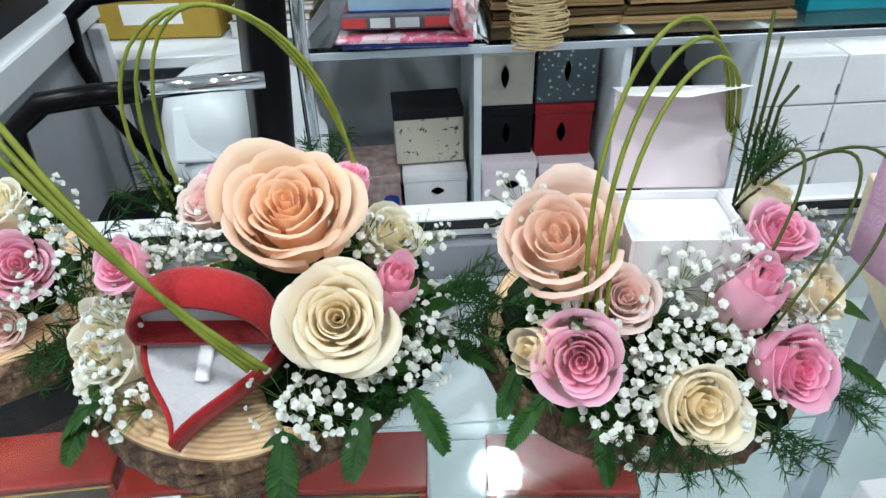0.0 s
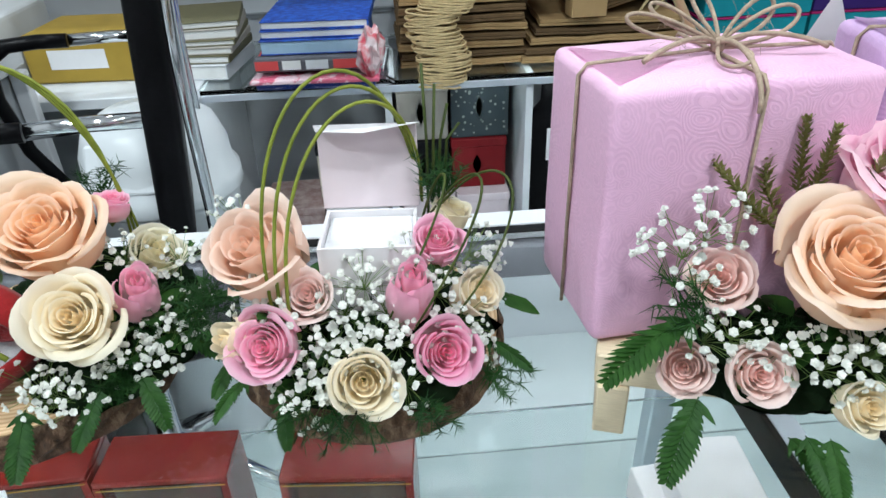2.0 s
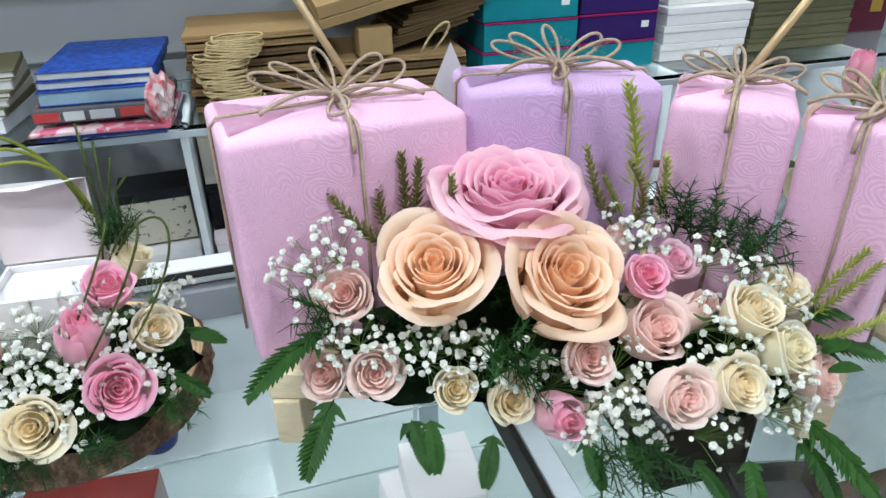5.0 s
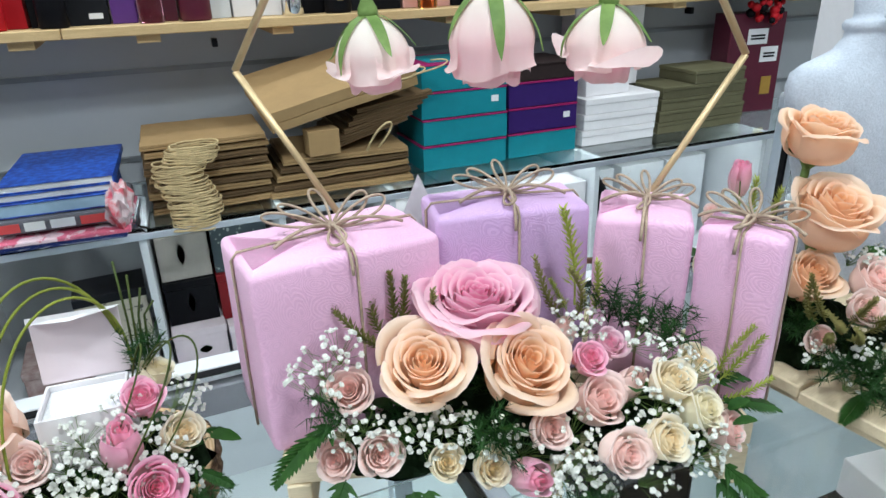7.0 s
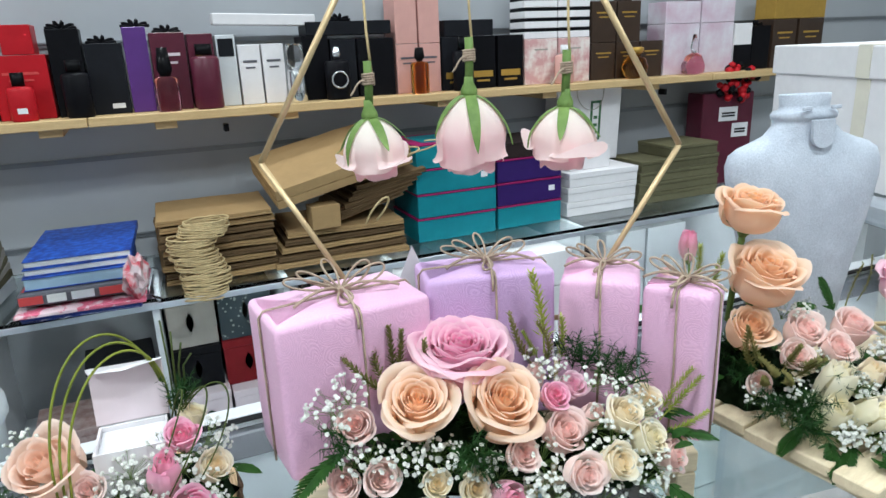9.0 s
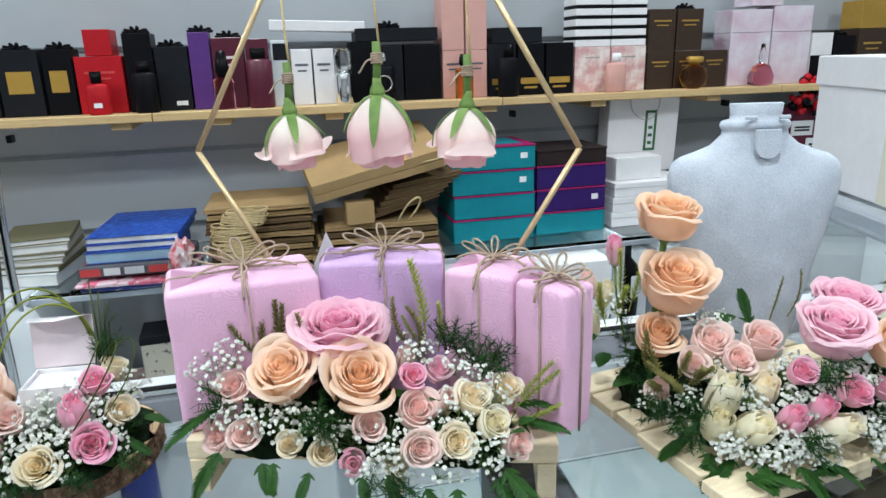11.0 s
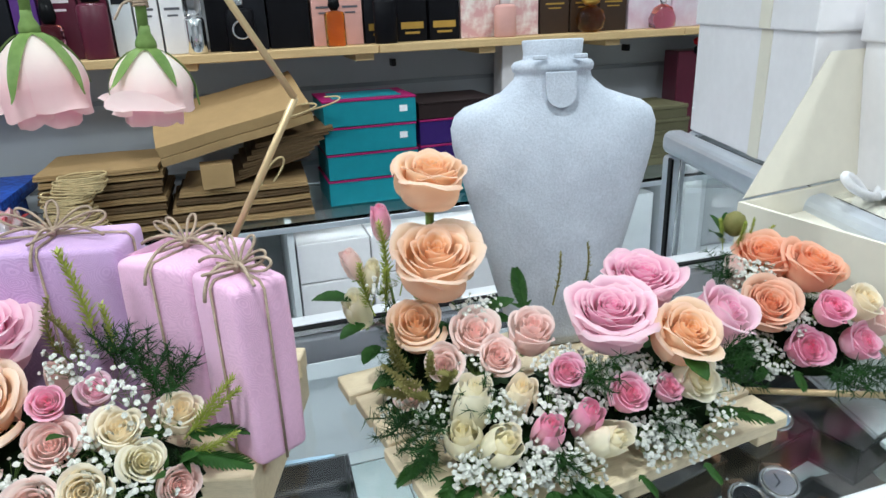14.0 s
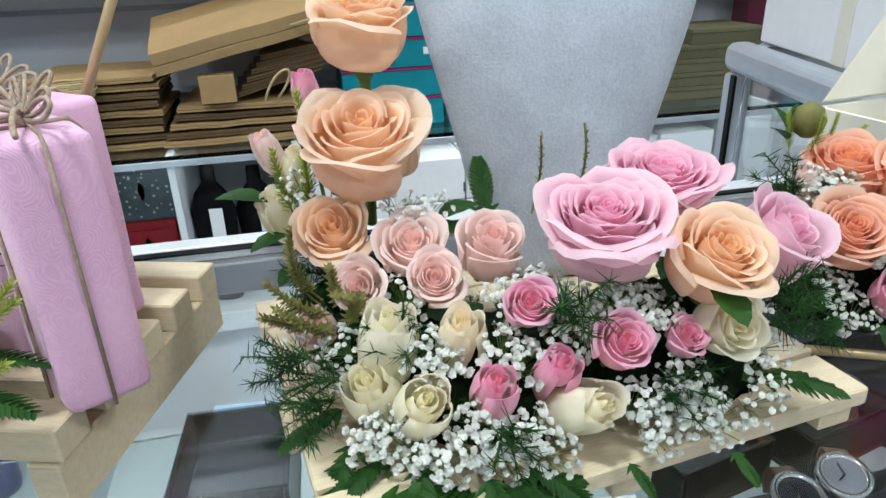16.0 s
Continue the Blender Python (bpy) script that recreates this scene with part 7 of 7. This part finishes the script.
for h, x, y, z, p, s in ((110, 0.285, 0.178, 0.965, -8, 0.75), (140, 0.285, 0.155, 0.935, -22, 0.62), (190, 0.322, 0.125, 0.936, -22, 0.42), (172, 0.332, 0.122, 0.936, -24, 0.40), (150, 0.362, 0.105, 0.932, -25, 0.40), (215, 0.318, 0.13, 0.93, -25, 0.42), (180, 0.405, 0.085, 0.934, -22, 0.38), (195, 0.425, 0.08, 0.934, -25, 0.36), (205, 0.455, 0.06, 0.928, -25, 0.4), (-150, 0.525, 0.060, 0.935, -28, 0.75), (-100, 0.545, 0.085, 0.962, -5, 0.7), (-80, 0.550, 0.10, 0.968, 0, 0.6), (200, 0.515, 0.055, 0.93, -30, 0.6), (170, 0.48, 0.05, 0.93, -35, 0.42)):
    frond(a3, x, y, z, h, p, s, int(abs(h)) % 3)
for k, (x, y, z, n) in enumerate(((0.372, 0.128, 0.965, (0, -0.8, 0.5)), (0.38, 0.125, 0.96, (0.2, -0.8, 0.3)), (0.300, 0.185, 0.965, (-0.8, -0.3, 0.4)), (0.525, 0.155, 0.985, (0.2, -0.1, 1)), (0.540, 0.150, 0.98, (0.5, -0.1, 1)), (0.515, 0.165, 0.99, (0, 0, 1)), (0.53, 0.14, 0.98, (0.4, -0.4, 0.8)), (0.415, 0.085, 0.935, (0, -0.8, -0.3)), (0.43, 0.080, 0.935, (0.2, -0.9, -0.4)), (0.505, 0.17, 0.995, (-0.1, 0, 1)))):
    greenery(a3, TUFTS, x, y, z, n, 1.0, k)
for k, (x, y, z, n, s) in enumerate(((0.487, 0.190, 1.005, (-0.05, 0.1, 1), 1.15), (0.498, 0.182, 0.992, (0.12, 0, 1), 0.85), (0.480, 0.188, 1.0, (-0.4, 0, 1), 0.5))):
    greenery(a3, SPIKES, x, y, z, n, s, k, "lime_spike", "upright lime green sprig")
for k, (x, y, z, n) in enumerate(((0.548, 0.10, 0.965, (1, -0.2, 0.8)), (0.545, 0.095, 0.955, (1, -0.3, 0.35)), (0.55, 0.105, 0.965, (0.8, 0.1, 1)))):
    greenery(a3, SPIKES, x, y, z, n, 0.75, k, "lime_spike", "leaning lime green sprig")
for k, (x, y, z, n) in enumerate(((0.338, 0.205, 1.00, (-0.2, 0.1, 1)), (0.347, 0.203, 1.005, (0.1, 0, 1)), (0.335, 0.20, 0.998, (-0.5, 0, 1)), (0.352, 0.2, 1.0, (0.4, 0.1, 1)), (0.345, 0.208, 1.005, (0, 0.2, 1)), (0.47, 0.18, 1.0, (-0.2, 0, 1)), (0.475, 0.175, 1.0, (0.2, 0, 1)))):
    greenery(a3, THYME, x, y, z, n, 1.05, k, "olive_spike", "olive brown leafy sprig")
for x, y, z, h in ((0.385, 0.118, 0.972, 170), (0.478, 0.10, 0.985, 140), (0.53, 0.062, 0.965, 220), (0.545, 0.08, 0.96, 250)):
    leaf(a3, x, y, z, h, 30, 0.55)

# ---- bust and flowers on a plank tray ----
tray = thing("plank_tray", pose(0.722, 0.010, T + 0.0004, 0, 0, 8), "pale pine plank tray with spaced slats", "tray")
for k in range(6):
    y = 0.0 + k * 0.0445
    off = 0.004 * math.sin(k * 2.3)
    part("plank", box_mesh(-0.004 + off, y, 0.0122, 0.328 + off, y + 0.040, 0.0245, 0.0012), PINE, tray)
for x in (0.01, 0.15, 0.295):
    part("batten", box_mesh(x, 0.002, 0, x + 0.025, 0.262, 0.012, 0.001), PINE, tray)
TZ = T + 0.0252


def bust_mesh():
    """A flat-backed display neck: cut-off throat, rolled collar, sloping shoulders and a tapered chest."""
    bm = bmesh.new()
    secs = [
        (0.000, 0.050, 0.024, 0.0), (0.012, 0.051, 0.025, 0.0), (0.05, 0.061, 0.027, 0.0), (0.10, 0.074, 0.029, 0.0), (0.15, 0.088, 0.031, 0.0), (0.19, 0.099, 0.032, 0.0),
        (0.215, 0.105, 0.031, 0.0), (0.234, 0.1065, 0.029, 0.001), (0.247, 0.102, 0.027, 0.002), (0.255, 0.092, 0.026, 0.003), (0.260, 0.076, 0.026, 0.004), (0.268, 0.054, 0.026, 0.005), (0.280, 0.040, 0.027, 0.006), (0.286, 0.0385, 0.028, 0.006),
        (0.288, 0.041, 0.030, 0.006), (0.293, 0.042, 0.031, 0.006), (0.297, 0.039, 0.029, 0.006), (0.299, 0.0305, 0.026, 0.006), (0.304, 0.0295, 0.026, 0.006), (0.316, 0.0310, 0.0265, 0.006), (0.3175, 0.030, 0.0255, 0.006), (0.316, 0.0285, 0.024, 0.006), (0.290, 0.0275, 0.023, 0.006),
    ]
    n, rings = 40, []
    for z, a, b, yo in secs:
        row = []
        for k in range(n):
            t = 2 * math.pi * k / n
            c, s = math.cos(t), math.sin(t)
            p = 2.6 if z < 0.25 else 2.0
            r = (abs(c) ** p + abs(s) ** p) ** (-1 / p)
            row.append(bm.verts.new((a * r * c, b * r * s + yo, z)))
        rings.append(row)
    for r, q in zip(rings, rings[1:]):
        for k in range(n):
            bm.faces.new((r[k], r[(k + 1) % n], q[(k + 1) % n], q[k])).smooth = True
    bm.faces.new(rings[0])
    bm.faces.new(rings[-1])
    add_box(bm, -0.0150, -0.031, 0.268, 0.0150, -0.0255, 0.287, 0.0012, 2)
    r = bmesh.ops.create_cone(bm, cap_ends=True, segments=24, radius1=0.0150, radius2=0.0150, depth=0.0045, matrix=pose(0, -0.0286, 0.268, 90, 0, 0))
    for s in (-1, 1):
        add_box(bm, s * 0.020 - 0.007, -0.0255, 0.2985, s * 0.020 + 0.007, -0.022, 0.303, 0.001)
    return bm


bust = tagged(obj("display_bust", bust_mesh(), GREYVELVET, m=pose(0.922, 0.268, TZ + 0.0004, -4, 0, -12)), "pale grey-blue velvet necklace display bust on a plank tray", "display bust")

a4 = thing("flower_arrangement", pose(0, 0, 0), "peach, pink and ivory roses with white filler on a plank tray", "flowers", "flower arrangements")
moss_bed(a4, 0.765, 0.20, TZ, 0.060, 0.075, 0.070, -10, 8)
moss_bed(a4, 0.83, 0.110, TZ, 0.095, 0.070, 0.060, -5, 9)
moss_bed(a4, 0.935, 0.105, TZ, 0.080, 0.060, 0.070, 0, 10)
for r in (
    (0.774, 0.222, 1.112, 0.037, "peach", "open", (0, -0.35, 0.95)), (0.764, 0.184, 1.048, 0.043, "peach", "open", (-0.05, -0.6, 0.8)),
    (0.741, 0.176, 0.988, 0.028, "peach", "mid", (-0.2, -0.75, 0.65)), (0.786, 0.146, 0.985, 0.0225, "blush", "spray", (-0.05, -0.7, 0.7)),
    (0.830, 0.125, 0.991, 0.0225, "blush", "mid", (0, -0.55, 0.85)), (0.750, 0.126, 0.969, 0.0175, "blush", "spray", (-0.3, -0.85, 0.4)),
    (0.793, 0.112, 0.976, 0.0180, "blush", "spray", (0, -0.8, 0.55)), (0.884, 0.092, 1.012, 0.037, "rosepink", "full", (-0.15, -0.5, 0.85)),
    (0.944, 0.140, 1.014, 0.036, "rosepink", "full", (0.1, -0.4, 0.9)), (0.937, 0.060, 0.998, 0.0315, "peach", "open", (0.15, -0.75, 0.6)),
    (1.005, 0.095, 0.988, 0.0315, "rosepink", "mid", (0.45, -0.55, 0.7)), (0.836, 0.074, 0.974, 0.0150, "pink", "spray", (0, -0.75, 0.65)),
    (0.879, 0.049, 0.958, 0.0170, "pink", "spray", (0.1, -0.75, 0.6)), (0.916, 0.052, 0.955, 0.0125, "pink", "spray", (0.1, -0.7, 0.7)),
    (0.845, 0.051, 0.948, 0.0120, "pink", "bud", (0.1, -0.7, 0.7)), (0.810, 0.050, 0.945, 0.0130, "pink", "bud", (0, -0.75, 0.65)),
    (0.799, 0.080, 0.963, 0.0150, "cream", "bud", (0, -0.6, 0.8)), (0.762, 0.087, 0.966, 0.0175, "ivory", "bud", (0.1, -0.5, 0.85)),
    (0.747, 0.075, 0.939, 0.0155, "ivory", "bud", (-0.3, -0.7, 0.6)), (0.774, 0.050, 0.940, 0.0160, "ivory", "bud", (0.1, -0.8, 0.4)),
    (0.860, 0.036, 0.930, 0.0155, "ivory", "bud", (0.3, -0.8, 0.2)), (0.940, 0.045, 0.960, 0.0200, "ivory", "mid", (0.2, -0.9, 0.2)),
    (0.735, 0.272, 1.062, 0.0110, "pink", "bud", (-0.1, -0.1, 1)), (0.700, 0.270, 1.022, 0.0110, "blush", "bud", (-0.5, -0.2, 0.9)),
    (0.702, 0.268, 0.975, 0.0140, "ivory", "bud", (-0.5, -0.5, 0.8)), (0.722, 0.26, 1.01, 0.0100, "ivory", "bud", (0.2, -0.4, 0.9)),
    (0.722, 0.145, 0.935, 0.0140, "blush", "spray", (-0.6, -0.7, 0.3)),
):
    rose(a4, *r, variant=int(r[0] * 1000) % 3)
blade(a4, [(0.772, 0.24, 0.96), (0.774, 0.236, 1.03), (0.774, 0.230, 1.085)], 0.004, STEM, "rose_stem", "green rose stem")
blade(a4, [(0.745, 0.25, 0.93), (0.738, 0.27, 1.0), (0.735, 0.272, 1.055)], 0.0015, STEM, "rose_stem", "thin green rose stem")
for k, f in enumerate(((0.83, 0.085, 0.972), (0.848, 0.090, 0.975), (0.865, 0.080, 0.970), (0.880, 0.072, 0.970), (0.895, 0.066, 0.972), (0.86, 0.07, 0.965), (0.905, 0.06, 0.968), (0.89, 0.078, 0.975), (0.82, 0.065, 0.957), (0.828, 0.058, 0.95), (0.786, 0.068, 0.952), (0.778, 0.07, 0.958), (0.765, 0.045, 0.922), (0.78, 0.035, 0.918), (0.795, 0.035, 0.922), (0.81, 0.03, 0.920), (0.825, 0.032, 0.925), (0.755, 0.055, 0.925), (0.835, 0.03, 0.915), (0.80, 0.045, 0.93), (0.905, 0.032, 0.93), (0.92, 0.03, 0.925), (0.895, 0.03, 0.918), (0.915, 0.04, 0.938), (0.93, 0.028, 0.918), (0.885, 0.036, 0.93), (0.74, 0.105, 0.945), (0.775, 0.115, 0.968), (0.745, 0.06, 0.918), (0.85, 0.06, 0.955))):
    filler(a4, *f, n=((f[0] - 0.83) * 1.5, -0.6, 0.85), size=0.62, meshes=DENSE, k=k)
for k, f in enumerate(((0.785, 0.165, 1.0), (0.80, 0.16, 1.0), (0.722, 0.125, 0.925), (0.715, 0.135, 0.93), (0.955, 0.04, 0.935), (0.965, 0.05, 0.945), (0.955, 0.035, 0.92), (0.728, 0.105, 0.915), (0.725, 0.24, 1.0), (0.965, 0.06, 0.955))):
    filler(a4, *f, n=(0, -0.6, 0.8), size=0.65, k=k)
for h, x, y, z, p, s in ((165, 0.77, 0.045, 0.905, -10, 0.55), (115, 0.755, 0.06, 0.90, -8, 0.55), (185, 0.80, 0.03, 0.903, -10, 0.55), (230, 0.82, 0.03, 0.905, -8, 0.6), (-92, 0.742, 0.026, 0.901, 1, 0.95), (-84, 0.80, 0.020, 0.900, 1, 0.7), (-105, 0.955, 0.05, 0.925, -8, 0.8), (200, 0.87, 0.02, 0.905, -12, 0.28), (190, 0.925, 0.015, 0.905, -12, 0.28), (100, 0.735, 0.10, 0.905, -12, 0.6), (0, 0.835, 0.155, 0.99, 65, 0.55), (140, 0.74, 0.075, 0.90, -12, 0.6)):
    frond(a4, x, y, z, h, p, s, int(abs(h)) % 3)
for k, (x, y, z, n) in enumerate(((0.725, 0.105, 0.925, (-0.9, -0.4, 0.3)), (0.72, 0.12, 0.93, (-1, -0.3, 0.2)), (0.73, 0.09, 0.92, (-0.8, -0.7, 0.1)), (0.855, 0.075, 0.962, (0, -0.7, 0.5)), (0.965, 0.055, 0.95, (1, -0.5, 0.3)), (0.97, 0.07, 0.955, (1, -0.3, 0.4)), (0.735, 0.095, 0.93, (-0.6, -0.6, 0.6)), (0.81, 0.04, 0.925, (0, -1, 0.2)), (0.735, 0.17, 0.93, (-0.7, -0.2, 0.6)), (0.745, 0.20, 0.94, (-0.8, 0.2, 0.5)), (0.74, 0.22, 0.95, (-0.6, 0.4, 0.7)), (0.90, 0.05, 0.93, (0.2, -0.9, 0.3)), (0.77, 0.10, 0.945, (-0.2, -0.7, 0.6)))):
    greenery(a4, TUFTS, x, y, z, n, 1.0, k)
for k, (x, y, z, n) in enumerate(((0.735, 0.14, 0.945, (-0.4, -0.5, 0.7)), (0.74, 0.135, 0.95, (-0.1, -0.5, 0.9)), (0.745, 0.13, 0.95, (0.1, -0.5, 0.9)), (0.73, 0.15, 0.95, (-0.3, -0.2, 1)), (0.725, 0.14, 0.935, (-0.7, -0.5, 0.6)), (0.735, 0.13, 0.94, (-0.2, -0.6, 0.7)), (0.728, 0.155, 0.945, (-0.6, -0.2, 0.9)), (0.742, 0.125, 0.945, (0.2, -0.7, 0.8)))):
    greenery(a4, THYME, x, y, z, n, 0.95, k, "olive_spike", "olive brown leafy sprig")
for k, (x, y, z, n) in enumerate(((0.735, 0.255, 0.99, (-0.1, 0, 1)), (0.72, 0.255, 0.96, (-0.3, -0.1, 1)), (0.745, 0.25, 0.98, (0.1, -0.1, 1)), (0.73, 0.25, 0.965, (-0.1, -0.3, 1)))):
    greenery(a4, SPIKES, x, y, z, n, 0.95, k, "lime_spike", "upright lime green sprig")
for k, (x, y, z, n) in enumerate(((0.868, 0.165, 0.985, (-0.02, 0, 1)), (0.895, 0.17, 0.985, (0.35, 0, 1)))):
    greenery(a4, THIN, x, y, z, n, 1.0, k, "olive_spike", "thin olive sprig against the bust")
for x, y, z, h, p, s in ((0.70, 0.268, 0.975, 80, 10, 1.3), (0.71, 0.262, 0.95, 110, -10, 1.0), (0.72, 0.25, 0.93, 130, -15, 0.9), (0.81, 0.175, 0.985, -70, 10, 1.0), (0.80, 0.17, 0.98, -110, 0, 1.0), (0.925, 0.05, 0.982, 190, -20, 0.9), (0.73, 0.20, 0.92, 90, -10, 1.0)):
    leaf(a4, x, y, z, h, p, s)

# ---- last arrangement beside the ivory box ----
ringf = thing("gold_stand", pose(1.150, 0.165, T + 0.0042, 0, 0, -25), "thin gold rod stand under orange and pink roses", "stand")
for n, p, q in (("rod", (-0.095, -0.07, 0), (0.11, -0.07, 0)), ("rod", (0.11, -0.07, 0), (0.11, 0.08, 0)), ("rod", (0.11, 0.08, 0), (-0.095, 0.08, 0)), ("rod", (-0.095, 0.08, 0), (-0.095, -0.07, 0))):
    part(n, tube_into(bmesh.new(), [p, q], 0.0035, 8), GOLD, ringf)
a5 = thing("flower_arrangement", pose(0, 0, 0), "orange, pink and cream roses with dark ferns on a stand", "flowers", "flower arrangements")
moss_bed(a5, 1.150, 0.165, T + 0.009, 0.085, 0.065, 0.075, -20, 11)
for r in (
    (1.126, 0.190, 0.992, 0.034, "orange", "open", (-0.2, -0.35, 0.9)), (1.160, 0.155, 0.990, 0.033, "orange", "open", (0.15, -0.5, 0.85)),
    (1.092, 0.137, 0.962, 0.030, "orange", "open", (-0.25, -0.8, 0.55)), (1.120, 0.108, 0.920, 0.022, "pink", "spray", (-0.1, -0.85, 0.5)),
    (1.143, 0.110, 0.960, 0.019, "pink", "spray", (0, -0.7, 0.7)), (1.180, 0.100, 0.920, 0.020, "pink", "spray", (0.2, -0.8, 0.5)),
    (1.190, 0.115, 0.958, 0.021, "cream", "mid", (0.3, -0.7, 0.7)), (1.085, 0.185, 0.985, 0.011, "blush", "bud", (-0.5, -0.3, 0.8)), (1.22, 0.12, 0.93, 0.02, "blush", "spray", (0.5, -0.7, 0.5)),
):
    rose(a5, *r, variant=int(r[0] * 1000) % 3)
for k, f in enumerate(((1.088, 0.175, 0.985), (1.095, 0.168, 0.98), (1.118, 0.125, 0.945), (1.112, 0.13, 0.95), (1.08, 0.13, 0.925), (1.10, 0.165, 0.985), (1.085, 0.11, 0.91))):
    filler(a5, *f, n=(-0.2, -0.6, 0.8), size=0.65, meshes=DENSE, k=k)
for k, (x, y, z, n) in enumerate(((1.145, 0.085, 0.908, (0, -1, 0)), (1.16, 0.08, 0.905, (0.3, -1, -0.1)), (1.13, 0.09, 0.905, (-0.3, -1, 0)), (1.075, 0.135, 0.915, (-1, -0.4, 0.2)), (1.09, 0.19, 0.965, (-0.8, 0, 0.7)), (1.195, 0.085, 0.92, (0.4, -1, 0.3)), (1.07, 0.15, 0.93, (-1, 0, 0.3)))):
    greenery(a5, TUFTS, x, y, z, n, 1.1, k)
for h, x, y, z, p, s in ((120, 1.08, 0.12, 0.905, -12, 0.40), (160, 1.10, 0.105, 0.90, -10, 0.36), (90, 1.075, 0.15, 0.915, -8, 0.4)):
    frond(a5, x, y, z, h, p, s, int(h) % 3)
bm = bmesh.new()
lathe_into(bm, [(0.006, 0), (0.014, 0.006), (0.017, 0.018), (0.013, 0.030), (0.004, 0.036)], 14)
part("seed_pod", bm, OLIVE, a5, "olive brown seed pod", m=pose(1.112, 0.222, 1.0) @ Matrix.Scale(0.75, 4))
for k, (x, y, z, n) in enumerate(((1.10, 0.222, 0.985, (-0.3, 0, 1)), (1.125, 0.22, 0.985, (0.4, 0, 1)), (1.11, 0.215, 0.985, (0, -0.3, 1)), (1.135, 0.215, 0.985, (0.8, 0, 0.7)))):
    greenery(a5, SPIKES, x, y, z, n, 0.55, k, "lime_spike", "short lime green sprig")
for x, y, z, h, p, s in ((1.10, 0.225, 1.0, 40, 60, 0.9), (1.095, 0.222, 1.0, 100, 35, 0.7), (1.105, 0.225, 1.005, -20, 70, 0.7)):
    leaf(a5, x, y, z, h, p, s)

# ---- small posy on the large gift boxes ----
GX, GY, GZ = 1.625, 0.525, CT + 0.2776
a6 = thing("flower_arrangement", pose(GX, GY, GZ), "small posy of cream roses and white filler on gift boxes", "flowers", "flower arrangements")
moss_bed(a6, 0, 0, 0.0005, 0.11, 0.09, 0.035, 0, 15, 14)
for x, y, z, r, colour, kind in ((-0.02, -0.03, 0.055, 0.026, "cream", "mid"), (0.045, -0.025, 0.058, 0.028, "ivory", "open"), (0.01, 0.03, 0.065, 0.027, "cream", "open"), (0.085, 0.01, 0.05, 0.022, "blush", "spray")):
    rose(a6, x, y, z, r, colour, kind, (x * 3, -0.6, 0.8), variant=int(abs(x) * 1000) % 3)
for k in range(14):
    q = k * 2.4
    filler(a6, -0.035 + 0.07 * math.cos(q), 0.055 * math.sin(q), 0.045 + 0.008 * math.sin(3 * q), n=(math.cos(q) - 0.3, math.sin(q) - 0.5, 1.0), size=0.85, meshes=DENSE, k=k)
for h in (60, 100, 130, 175, 215):
    frond(a6, -0.055 * math.sin(radians(h)), 0.05 * math.cos(radians(h)), 0.014, h, 4, 0.6, h % 3)
